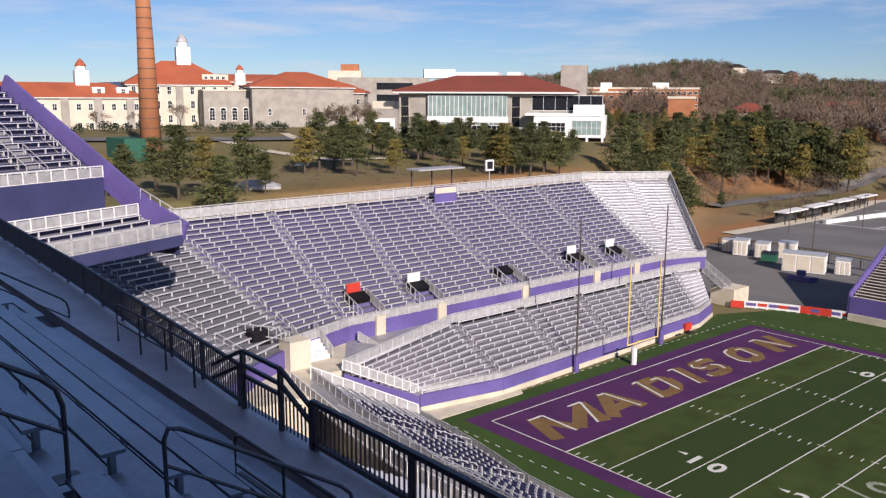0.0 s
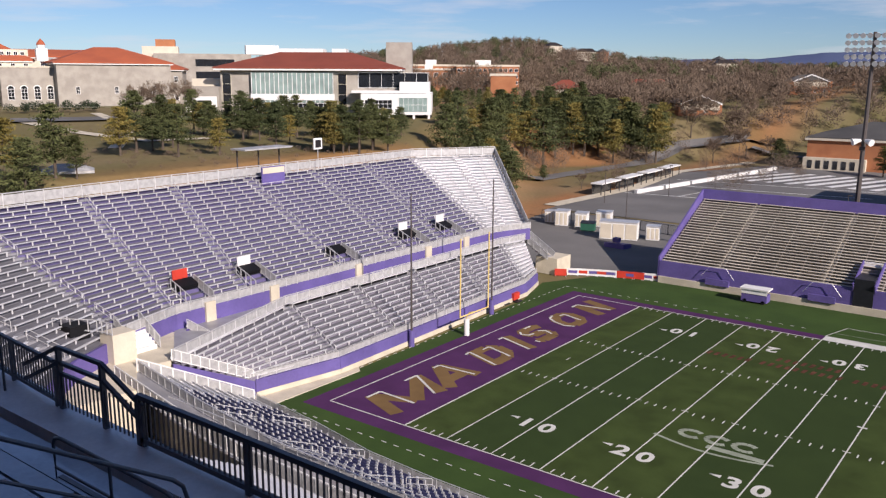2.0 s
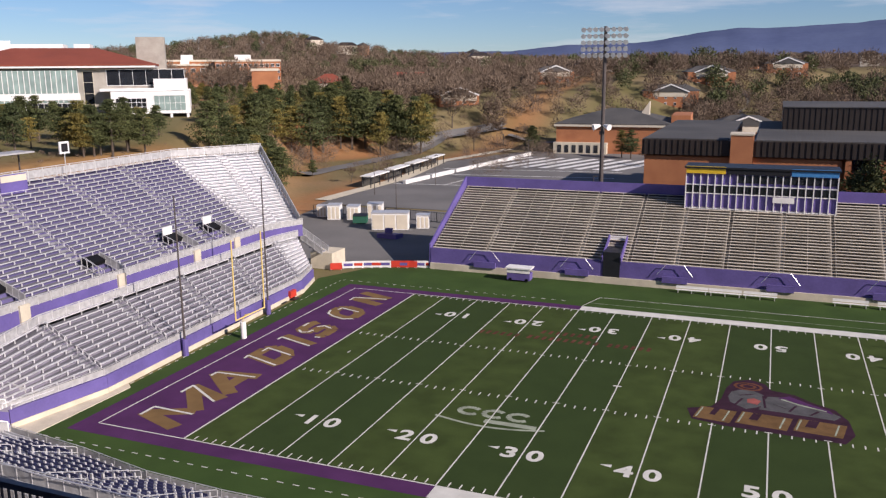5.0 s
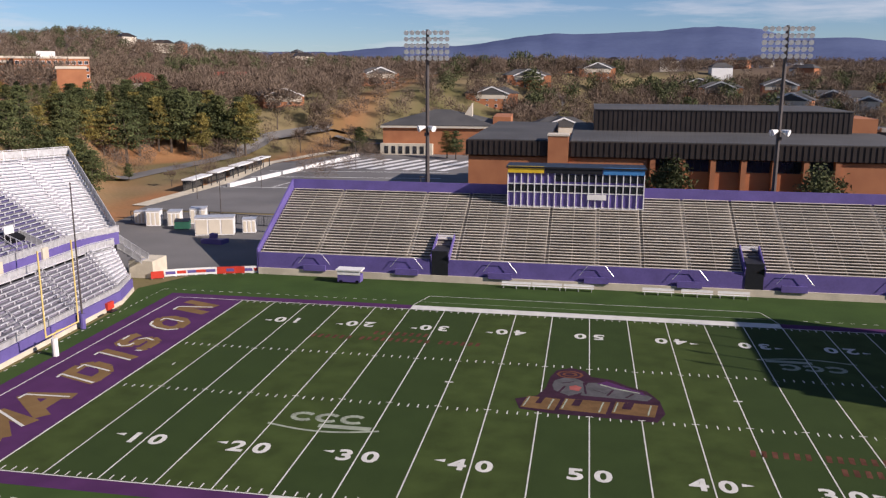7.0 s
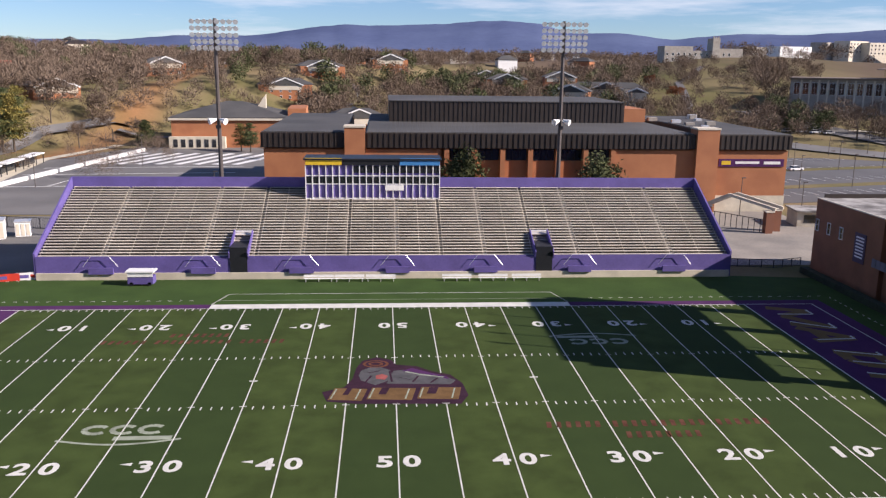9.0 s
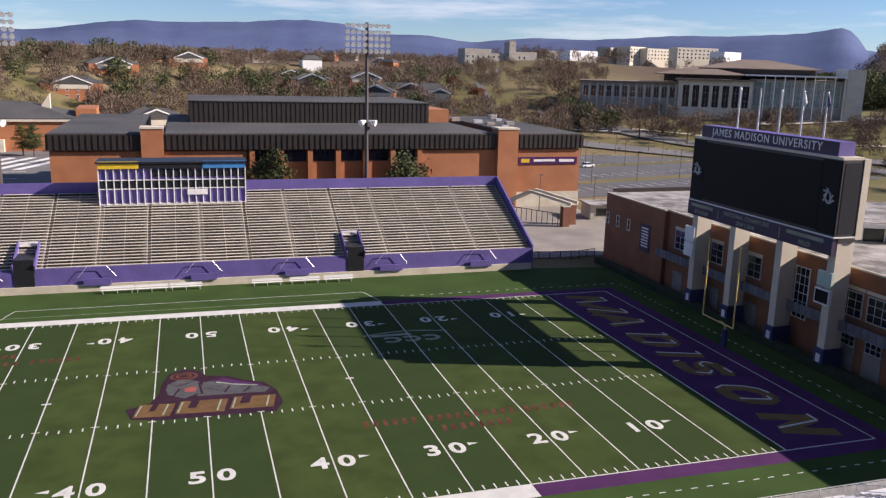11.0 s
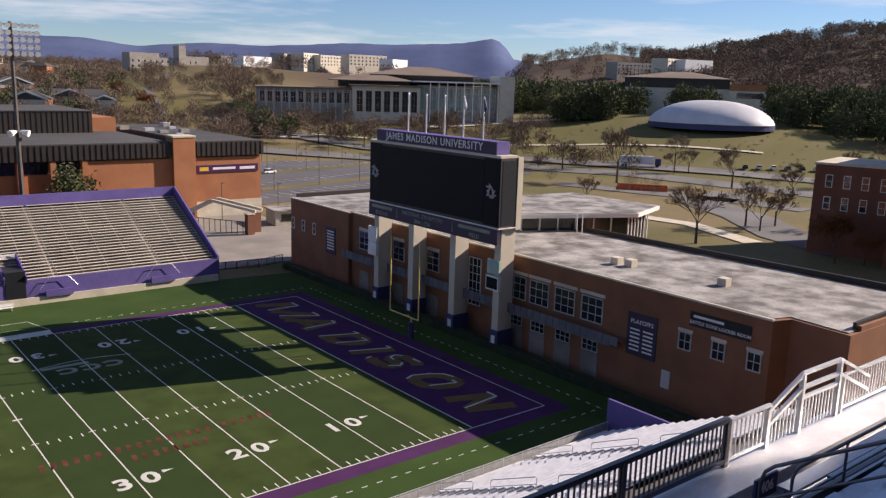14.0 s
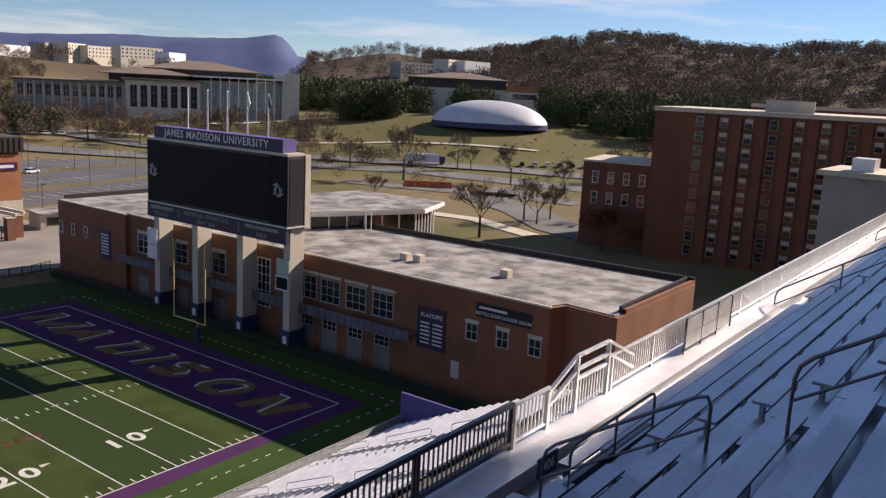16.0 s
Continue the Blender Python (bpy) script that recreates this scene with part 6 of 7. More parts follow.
part("glass_wall", boxes((w * 0.27, w * 0.60, -1.2, -0.01, 23.0, 30.6)), GLASS_PALE, mod, "pale green glazing")
bm = bmesh.new()
for k in range(19):
    box(bm, w * 0.27 + k * w * 0.33 / 18 - 0.07, w * 0.27 + k * w * 0.33 / 18 + 0.07, -1.32, -1.2, 23, 30.6)
part("glazing_bar", bm, WHITE, mod)
part("glazing_band", boxes((w * 0.265, w * 0.605, -1.36, -1.19, 23.6, 25.2)), WHITE, mod)
window(mod, w * 0.27, w * 0.60, 17.5, 22.9, -1.2, (16, 3))
window(mod, w * 0.70, w * 0.985, 26.8, 30.8, -0.1, (6, 1), WHITE)
part("terrace", boxes((w * 0.68, w * 0.98, -5, -0.02, 25.6, 26.2)), WHITE, mod)
part("right_wing", boxes((w * 0.72, w, -7, 20, 20.2, 25.5)), WHITE, mod)
part("right_upper", boxes((w * 0.87, w * 0.99, -2, 18, 25.5, 28.4)), WHITE, mod)
window(mod, w * 0.735, w * 0.845, 20.8, 24.0, -7, (6, 3))
window(mod, w * 0.87, w * 0.985, 20.8, 24.6, -7, (6, 2), WHITE, GLASS_PALE)
for u in (0.74, 0.83, 0.93, 0.99):
    part("post", boxes((w * u - 0.3, w * u + 0.3, -6.8, -6.2, 12, 20.19)), WHITE, mod)
part("undercroft", boxes((w * 0.72, w, -3, 10, 12, 20.18)), GLASS_DARK, mod)
part("stair_tower", boxes((w * 0.80, w * 0.91, 14, 22, 30, 39.0)), STONE, mod)
for a, b_ in ((0.30, 0.52), (0.56, 0.62)):
    part("roof_plant", boxes((w * a, w * b_, 18, 26, 32, 37.3)), WHITE, mod)

# apartments and brick buildings on the hill beyond
for az_l, az_r, d, z0, z1, mat, cols_, fl in ((-39.6, -36.6, 430, 24, 34.6, BRICK, 8, 3), (-36.6, -32.4, 420, 22, 34.4, BRICK, 12, 4), (-34.3, -32.6, 330, 16, 30.0, BRICK, 0, 0), (-25.5, -22.0, 520, 16, 24.0, CREAM, 10, 2), (-21.0, -18.5, 560, 14, 21.0, BRICK, 6, 2), (-30.5, -28.0, 400, 18, 24.0, CREAM, 6, 2)):
    m, w = facing(az_l, d, az_r, d, 0)
    b = thing("apartment_block", "brick apartment block with pale flat roof trim", "building", m, group="hill blocks")
    part("wall", boxes((0, w, 0, 14, z0 - 10, z1)), mat, b)
    if az_l < -31:
        part("roof_edge", boxes((-0.3, w + 0.3, -0.3, 14.3, z1, z1 + 0.9)), CREAM, b)
        if cols_:
            part("penthouse", boxes((w * 0.3, w * 0.55, 3, 10, z1, z1 + 3.2)), WHITE, b)
    else:
        part("roof", hip(bmesh.new(), 0, w, 0, 14, z1 + 0.36, 4, 0.8), ROOF_RED_DARK, b)
    for k in range(cols_):
        for r in range(fl):
            u = (k + 0.5) * w / cols_
            window(b, u - 0.9, u + 0.9, z1 - 2.6 - r * 3.0, z1 - 1.0 - r * 3.0, 0, (2, 1))

# ---- south-east distance ----
# student-union hall with wide flat roofs
m, w = facing(26.4, 430, 43.6, 445, 6.0)
b = thing("convention_hall", "low stone and glass hall with broad tan roofs in steps", "building", m)
part("wall", boxes((0, w * 0.36, 0, 40, -2, 18.6)), STONE, b)
part("wall", boxes((w * 0.36 + 0.01, w * 0.62, -5, 40, -2, 20.6)), CREAM, b)
part("wall", boxes((w * 0.62 + 0.01, w * 0.94, 2, 50, -2, 22.0)), STONE, b)
part("stone_block", boxes((w * 0.94 + 0.01, w, -3, 20, -2, 27.5)), CREAM, b)
for a, c, z, y0 in ((-0.005, 0.37, 18.6, -1.5), (0.35, 0.63, 20.6, -6.5)):
    part("roof_slab", boxes((w * a, w * c, y0, 41, z + 0.003, z + 0.8)), ROOF_BROWN, b)
part("upper_roof", hip(bmesh.new(), w * 0.30, w * 0.60, 6, 44, 23.6, 4.2, 2), ROOF_BROWN, b)
part("clerestory", boxes((w * 0.31, w * 0.59, 7, 43, 20.0, 23.2)), GLASS_DARK, b)
part("upper_roof", hip(bmesh.new(), w * 0.46, w * 0.88, 20, 62, 27.0, 4.6, 2), ROOF_BROWN, b)
part("clerestory", boxes((w * 0.47, w * 0.87, 21, 61, 21.5, 26.6)), BROWN_METAL, b)
part("canopy", boxes((w * 0.60, w * 0.94, -4, 20, 23.4, 24.1)), WHITE, b)
for k in range(12):
    u = w * (0.012 + 0.029 * k)
    window(b, u, u + 2.6, 11.6, 17.2, 0, (2, 2), WHITE)
    part("pier", boxes((u + 2.8, u + 3.5, -0.6, -0.01, -2, 18.4)), CREAM, b)
for k in range(7):
    u = w * (0.375 + 0.035 * k)
    window(b, u, u + 3.2, 8.0, 18.5, -5, (2, 3), MESH_PANEL)
for k in range(9):
    u = w * (0.63 + 0.034 * k)
    window(b, u, u + 3.9, 9.0, 21.0, 2, (2, 4), WHITE, GLASS_PALE)
    part("canopy_post", boxes((u + 4.0, u + 4.4, -3.6, -3.2, -2, 23.4)), WHITE, b)
# halls on the hill behind the pines
m, w = facing(-39.5, 425, -32.9, 430, 0)
b = thing("hillside_hall", "long low brick hall with pale flat roof", "building", m)
part("wall", boxes((0, w, 0, 14, 15, 32.6)), BRICK, b)
part("roof", boxes((-0.6, w + 0.6, -0.6, 14.6, 32.6, 33.4)), CREAM, b)
part("roof_plant", boxes((w * 0.12, w * 0.2, 4, 10, 33.4, 35.4)), WHITE, b)
part("roof_plant", boxes((w * 0.62, w * 0.72, 4, 10, 33.4, 35.0)), WHITE, b)
for k in range(11):
    window(b, w * (k + 0.25) / 11, w * (k + 0.75) / 11, 29.4, 31.4, 0, (2, 1))
m, w = facing(-34.5, 408, -32.6, 408, 0)
b = thing("brick_block", "plain orange brick block with flat roof", "building", m)
part("wall", boxes((0, w, 0, 10, 14, 29.8)), BRICK, b)
part("coping", boxes((-0.2, w + 0.2, -0.2, 10.2, 29.8, 30.3)), CREAM, b)
# castle-like hall on the rise
m, w = facing(18.6, 715, 23.4, 742, land(*polar(21, 718)) - 39)
b = thing("hilltop_hall", "grey stone hilltop hall with central square tower", "building", m)
for a, c, z in ((0, 0.36, 49), (0.36, 0.60, 45.5), (0.66, 1.0, 47.5)):
    part("wall", boxes((w * a, w * c, 0, 16, 28, z)), STONE, b)
part("tower", boxes((w * 0.59, w * 0.68, -3, 8, 28, 55.5)), STONE, b)
for k in range(12):
    for r in range(3):
        window(b, 1.5 + k * 4.8, 3.3 + k * 4.8, 33 + r * 4.2, 35.4 + r * 4.2, 0, (1, 1))
for k in range(3):
    part("turret", boxes((w * 0.59 + k * 2, w * 0.59 + k * 2 + 1, -3, -2, 55.5, 57)), STONE, b)
# pale slab blocks and white roofs on the horizon
for az_l, az_r, d, z0, z1, mat in ((29.5, 30.5, 1000, 40, 57.5, CREAM), (30.6, 32.2, 1010, 40, 56, CREAM), (32.5, 35.0, 1000, 38, 57.5, CREAM), (35.4, 36.4, 980, 38, 53, WHITE), (25.6, 27.4, 900, 38, 49.5, WHITE), (28.2, 29.1, 1000, 40, 56, STONE), (23.6, 25.0, 1000, 38, 51, STONE), (50.4, 52.6, 880, 40, 54.5, STONE), (53.6, 54.6, 860, 40, 58.5, CREAM), (54.7, 56.4, 865, 40, 58, WHITE)):
    m, w = facing(az_l, d, az_r, d + 30, 0)
    b = thing("slab_block", "pale distant slab building with rows of windows", "building", m, group="distant slabs")
    part("wall", boxes((0, w, 0, 18, z0 - 20, z1)), mat, b)
    if mat in (CREAM, STONE):
        n = max(2, int(w / 5))
        for k in range(n):
            for r in range(3):
                window(b, (k + 0.3) * w / n, (k + 0.7) * w / n, z1 - 4 - r * 4, z1 - 2 - r * 4, 0, (1, 1))
# gymnasium and air dome
m, w = facing(51.0, 560, 60.4, 555, 0)
b = thing("gymnasium", "low brown gymnasium with sloping roof and brick wing", "building", m)
part("wall", boxes((0, w * 0.7, 0, 50, 10, 30.4)), CREAM, b)
part("roof", hip(bmesh.new(), 0, w * 0.7, 0, 50, 36.6, 4.2, 2), ROOF_BROWN, b)
part("band", boxes((-0.5, w * 0.7 - 0.01, -0.5, 50.5, 30.4, 36.2)), BROWN_METAL, b)
part("brick_wing", boxes((w * 0.7 + 0.01, w, -4, 30, 29.6, 33.6)), BRICK, b)
part("brick_wing_base", boxes((w * 0.7 + 0.01, w, -4.4, 29, 10, 29.59)), CREAM, b)
# Thin dark slab on the flat wall gives a recess its shade.
part("dark_recess", boxes((w * 0.75, w * 0.92, -4.5, -4.41, 25, 28.4)), GLASS_DARK, b)
dx, dy = polar(56.6, 415)
dome = thing("air_dome", "white air-supported sports dome on a grass bank", "dome", pose(dx, dy, land(dx, dy), 0, 0, -56))
bm = bmesh.new()
bmesh.ops.create_uvsphere(bm, u_segments=40, v_segments=20, radius=1.0)
bmesh.ops.delete(bm, geom=[v for v in bm.verts if v.co.z < -0.01], context="VERTS")
for v in bm.verts:
    v.co = Vector((math.copysign(abs(v.co.x) ** 0.85, v.co.x) * 28.5, v.co.y * 22, abs(v.co.z) ** 1.3 * 10.5 + 1.0))
part("skin", bm, DOME, dome, smooth=True)
part("skirt", tube(bmesh.new(), [(0, 0, -1.5), (0, 0, 1.1)], 1.0, 40), NAVY, dome, "dark blue lower skirt")
dome.children[-1].scale = (28.6, 22.1, 1)

# gabled brick apartments in rows beyond the arena
for az, d, z0, h, wide, turn in ((-1.6, 330, 6, 9, 22, 8), (3.4, 340, 6, 9, 24, -4), (-6.5, 420, 5, 8, 26, 0), (-4.0, 460, 6, 8, 24, 10), (8.4, 470, 10, 10, 22, 0), (12.0, 480, 12, 10, 18, 6), (12.6, 410, 8, 11, 18, -6), (17.0, 400, 6, 12, 9, 0), (7.0, 560, 14, 9, 20, 4), (15.0, 440, 8, 8, 40, 0), (-14.0, 470, 4, 7, 20, 10), (-20.5, 360, 2, 5, 18, 20), (-12.0, 560, 8, 8, 20, 0), (0.5, 520, 10, 8, 22, 12)):
    x, y = polar(az, d)
    b = thing("gabled_apartment", "brick apartment house with dark roof and white gable trim", "house", pose(x, y, land(x, y) - 1.0, 0, 0, -az + turn), group="gabled apartments")
    part("wall", boxes((-wide / 2, wide / 2, 0, 16, 0, h)), BRICK if az < 15 else CREAM, b)
    g = min(wide, 16) / 2
    for yy, nm in ((-0.6, "front"),):
        bm = bmesh.new()
        for s in (-1, 1):
            beam(bm, (s * (g + 0.8), yy, h - 0.2), (0, yy, h + g * 0.42), 0.3, 0.55)
        part("gable_trim", bm, WHITE, b)
    bm = bmesh.new()
    v = [bm.verts.new(p) for p in ((-g - 0.8, -0.5, h - 0.1), (g + 0.8, -0.5, h - 0.1), (0, -0.5, h + g * 0.45), (-g - 0.8, 17, h - 0.1), (g + 0.8, 17, h - 0.1), (0, 17, h + g * 0.45))]
    for f in ((0, 1, 2), (3, 5, 4), (1, 4, 5, 2), (0, 2, 5, 3)):
        bm.faces.new([v[i] for i in f])
    part("roof", bm, ROOF_DARK, b)
    part("gable_wall", prism(bmesh.new(), [(-g, -0.15), (g, -0.15), (g, -0.02), (-g, -0.02)], h - 2.5, h - 0.1), CREAM, b)
    if wide > 16:
        part("side_roof", hip(bmesh.new(), -wide / 2, wide / 2, 3, 15, h + 0.36, 3.0, 0.8), ROOF_DARK, b)
    for k in range(4):
        for r in range(2):
            u = -g + 1.4 + k * (2 * g - 2.8) / 3
            window(b, u - 0.6, u + 0.6, 1.4 + r * 3.1, 2.9 + r * 3.1, 0, (2, 1))

# small pale houses dotted over the far slopes
rng = random.Random(11)
for k in range(46):
    az = rng.uniform(-30, 14)
    d = rng.uniform(620, 1500)
    x, y = polar(az, d)
    b = thing("town_house", "small pale house among bare trees", "house", pose(x, y, land(x, y) - 0.5, 0, 0, -az + rng.uniform(-40, 40)), group="town houses")
    ww, hh = rng.uniform(9, 20), rng.uniform(6, 9)
    part("wall", boxes((-ww / 2, ww / 2, 0, 9, 0, hh + 3)), rng.choice((WHITE, CREAM, BRICK, CREAM)), b)
    part("roof", hip(bmesh.new(), -ww / 2, ww / 2, 0, 9, hh + 3.36, 3, 0.5), rng.choice((ROOF_DARK, BROWN_METAL, ROOF_DARK)), b)

# mountains along the horizon, blue haze put into their colour
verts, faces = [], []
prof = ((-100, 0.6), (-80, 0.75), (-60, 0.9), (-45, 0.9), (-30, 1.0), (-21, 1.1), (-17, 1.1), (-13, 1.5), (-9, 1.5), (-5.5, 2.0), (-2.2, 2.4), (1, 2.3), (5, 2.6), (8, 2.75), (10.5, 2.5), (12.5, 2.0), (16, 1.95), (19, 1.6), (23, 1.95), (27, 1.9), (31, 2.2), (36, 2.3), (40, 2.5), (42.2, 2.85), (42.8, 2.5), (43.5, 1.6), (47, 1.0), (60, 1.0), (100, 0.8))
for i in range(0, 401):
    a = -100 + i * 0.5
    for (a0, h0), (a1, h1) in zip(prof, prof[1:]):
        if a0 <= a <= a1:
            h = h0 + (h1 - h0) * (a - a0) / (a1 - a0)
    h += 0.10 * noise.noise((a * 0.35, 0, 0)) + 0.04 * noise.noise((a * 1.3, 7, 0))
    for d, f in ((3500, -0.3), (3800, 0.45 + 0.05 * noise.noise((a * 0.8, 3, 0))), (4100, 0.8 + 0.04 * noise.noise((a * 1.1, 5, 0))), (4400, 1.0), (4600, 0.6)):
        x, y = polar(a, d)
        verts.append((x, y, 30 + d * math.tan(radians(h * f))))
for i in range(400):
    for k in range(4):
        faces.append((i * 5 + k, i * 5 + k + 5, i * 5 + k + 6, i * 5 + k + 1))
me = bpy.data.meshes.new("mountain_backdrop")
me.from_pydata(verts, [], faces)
me.materials.append(HAZY_RIDGE)
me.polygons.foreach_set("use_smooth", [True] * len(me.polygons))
tagged(new("mountain_backdrop", me), "long wooded mountain ridge on the horizon, blue with painted haze", "mountain", kind="structure")


# ---- roads, lots and yards ----
def ribbon(name, pts, wide, mat, label, category="road", lift=0.12):
    """A strip of paving draped over the land along a line of plan points."""
    bm = bmesh.new()
    rows = []
    path = []
    for p, q in zip(pts, pts[1:]):
        n = max(1, int(math.dist(p, q) / 6))
        path += [along(p, q, k / n) for k in range(n)]
    path.append(pts[-1])
    for i, p in enumerate(path):
        a, b = path[max(0, i - 1)], path[min(len(path) - 1, i + 1)]
        d = Vector((b[0] - a[0], b[1] - a[1], 0)).normalized()
        s = Vector((-d.y, d.x, 0)) * wide / 2
        z = land(*p) + lift
        rows.append([bm.verts.new((p[0] + s.x * k, p[1] + s.y * k, max(z, land(p[0] + s.x * k, p[1] + s.y * k) + lift))) for k in (-1, 0, 1)])
    for u, v in zip(rows, rows[1:]):
        for k in range(2):
            bm.faces.new((u[k], v[k], v[k + 1], u[k + 1]))
    bmesh.ops.recalc_face_normals(bm, faces=bm.faces)
    if bm.faces[0].normal.z < 0:
        bmesh.ops.reverse_faces(bm, faces=bm.faces)
    return solo(name, bm, mat, label, category, "structure")


def slab(name, plan, mat, label, category="pavement", z=0.0):
    return solo(name, prism(bmesh.new(), plan, z - 0.05, z + 0.05), mat, label, category, "structure")


slab("yard", [(-34, 58), (-6, 66), (-4, 82), (-8, 112), (-50, 112), (-46, 80)], ASPHALT_OLD, "worn asphalt service yard beside the stands")
slab("parking_lot", [(-52, 114), (14, 114), (14, 246), (-40, 246), (-58, 200)], ASPHALT_OLD, "worn asphalt parking lot with white hatching", z=0.02)
bm = bmesh.new()
for k in range(9):
    x = -44 + k * 5.6
    beam(bm, (x, 196, 0.09), (x + 11, 226, 0.09), 2.4, 0.02)
    if k < 6:
        beam(bm, (-36 + k * 8, 152, 0.09), (-36 + k * 8 + 2, 166, 0.09), 0.3, 0.02)
for y in (150, 172, 186):
    beam(bm, (-50, y, 0.09), (4, y + 6, 0.09), 0.4, 0.02)
solo("lot_markings", bm, WHITE, "white painted parking lot markings", "road marking", "stuff")
for k in range(6):
    a = (-47 + k * 2.0, 150 + k * 14.0)
    bm = beam(bmesh.new(), (*a, 0.55), (a[0] + 1.9, a[1] + 12.5, 0.55), 0.9, 1.0)
    solo("lot_barrier", bm, WHITE, "white concrete barrier in the parking lot", "barrier", group="lot barriers")
slab("south_lot", [(134, 128), (250, 150), (260, 262), (150, 236)], ASPHALT, "asphalt parking lot with white bay lines", z=0.02)
bm = bmesh.new()
for r in range(5):
    for k in range(26):
        x, y = 142 + k * 4.0 + r * 3, 138 + r * 22 + k * 1.0
        beam(bm, (x, y, 0.09), (x - 1.2, y + 5.2, 0.09), 0.16, 0.02)
solo("bay_lines", bm, WHITE, "white painted parking bay lines", "road marking", "stuff")
for r in range(3):
    bm = bmesh.new()
    p = (146 + r * 6, 152 + r * 32)
    beam(bm, (*p, 0.12), (p[0] + 92, p[1] + 22, 0.12), 4.0, 0.24)
    solo("planted_island", bm, GRASS, "grassy kerbed island in the lot", "kerb", "structure")
ribbon("road", [(-81, 138), (-83, 152), (-83, 172), (-80, 209), (-76, 250), (-60, 280), (-30, 296), (0, 312), (20, 330), (30, 420)], 7, ASPHALT_OLD, "grey road below the clay bank")
ribbon("pavement", [(-54, 118), (-52, 160), (-58, 205), (-48, 250)], 4, PALE_CONCRETE, "pale concrete bus stop pavement", "pavement", 0.16)
ribbon("road", [polar(-17, 345), polar(-8, 340), polar(10, 350), polar(20, 360), polar(26, 340), polar(40, 315), polar(52, 300), polar(66, 270), polar(84, 262)], 16, ASPHALT_OLD, "grey main road crossing behind the buildings")
ribbon("road", [polar(24, 420), polar(34, 352), polar(46, 330), polar(58, 318), polar(70, 312), polar(90, 300)], 15, ASPHALT_OLD, "grey divided road past the grass bank")
ribbon("road", [polar(19, 350), polar(20.4, 430), polar(19.6, 520), polar(21, 640)], 4, ASPHALT_OLD, "grey campus drive climbing the hill")
ribbon("path", [polar(58.5, 262), polar(56.5, 236), polar(59.5, 214), polar(62, 190), polar(66, 176)], 13, ASPHALT_OLD, "curving asphalt drive by the dormitory")
ribbon("path", [polar(50, 470), polar(44, 452), polar(38, 420)], 14, PALE_CONCRETE, "pale gravel yard on the bank", "path")
ribbon("road", [polar(47, 262), polar(53, 250), polar(58.5, 244), polar(63, 236)], 9, ASPHALT_OLD, "asphalt access road by the field house")
ribbon("path", [polar(44, 212), polar(50, 208), polar(56, 196), polar(60, 178)], 5, PALE_CONCRETE, "pale concrete walk behind the field house", "path")
ribbon("path", [polar(30, 385), polar(40, 372), polar(50, 372), polar(60, 366)], 4, PALE_CONCRETE, "pale walk along the grass bank", "path")
# campus quad
ribbon("path", [polar(-73, 222), polar(-66, 218), polar(-58, 220), polar(-52, 214)], 12, ASPHALT_OLD, "asphalt drive across the campus lawn")
ribbon("path", [polar(-64, 214), polar(-61, 190), polar(-57, 172), polar(-52, 176)], 3.2, PALE_CONCRETE, "pale concrete path over the lawn", "path")
ribbon("path", [polar(-60, 236), polar(-58, 200), polar(-59, 160)], 2.6, PALE_CONCRETE, "pale concrete path over the lawn", "path")
ribbon("low_wall", [polar(-70, 240), polar(-58, 240)], 1.0, PALE_CONCRETE, "low pale stone wall along the drive", "wall", 1.4)

# bus shelters
for k in range(4):
    x, y = -53.6 - k * 0.7, 146 + k * 15.5
    sh = thing("bus_shelter", "long dark bus shelter with white flat roof", "bus shelter", pose(x, y, 0, 0, 0, 2), group="bus shelters")
    part("roof", boxes((-1.6, 1.6, -6, 6, 2.9, 3.2)), WHITE, sh)
    part("back_screen", boxes((-1.4, -1.25, -5.8, 5.8, 0.1, 2.9)), GLASS_DARK, sh)
    for yy in (-5.8, 0, 5.6):
        part("post", boxes((1.1, 1.3, yy, yy + 0.2, 0, 2.9)), BLACK_METAL, sh)
# utility cabinets and skips beside the end stand
for x, y, w_, d_, h_ in ((-26.0, 88.0, 7.0, 3, 3.3), (-18.4, 92.0, 2.4, 2.6, 2.6), (-35.6, 96.0, 2.4, 3, 2.8), (-39.6, 95.0, 2.6, 3, 3.0), (-43.2, 97.0, 2.0, 2, 2.4), (-32.4, 99.0, 3.0, 3, 3.0)):
    b = thing("utility_unit", "white metal utility cabinet on the service yard", "cabinet", pose(x, y, 0.05, 0, 0, 18), group="utility units")
    part("body", boxes((0, w_, 0, d_, 0.1, h_)), WHITE, b)
    part("lid", boxes((-0.1, w_ + 0.1, -0.1, d_ + 0.1, h_, h_ + 0.15)), GALV, b)
    for k in range(3):
        part("louvre_door", boxes((0.15 + k * w_ / 3, (k + 1) * w_ / 3 - 0.15, -0.06, -0.002, 0.3, h_ - 0.3)), CREAM, b)
skip = thing("waste_skip", "dark green metal waste skip on the service yard", "skip", pose(-31.6, 94.2, 0.05, 0, 0, 18))
part("bin", prism(bmesh.new(), [(-1.4, -0.9), (1.4, -0.9), (1.4, 0.9), (-1.4, 0.9)], 0.15, [1.5, 1.5, 1.8, 1.8]), GREEN_PLASTIC, skip)
part("lid", beam(bmesh.new(), (-1.45, 0, 1.72), (1.45, 0, 1.72), 1.9, 0.08, up=(0, -0.16, 1)), BLACK_METAL, skip)
run = thing("service_fence", "dark metal fence along the service yard", "fence")
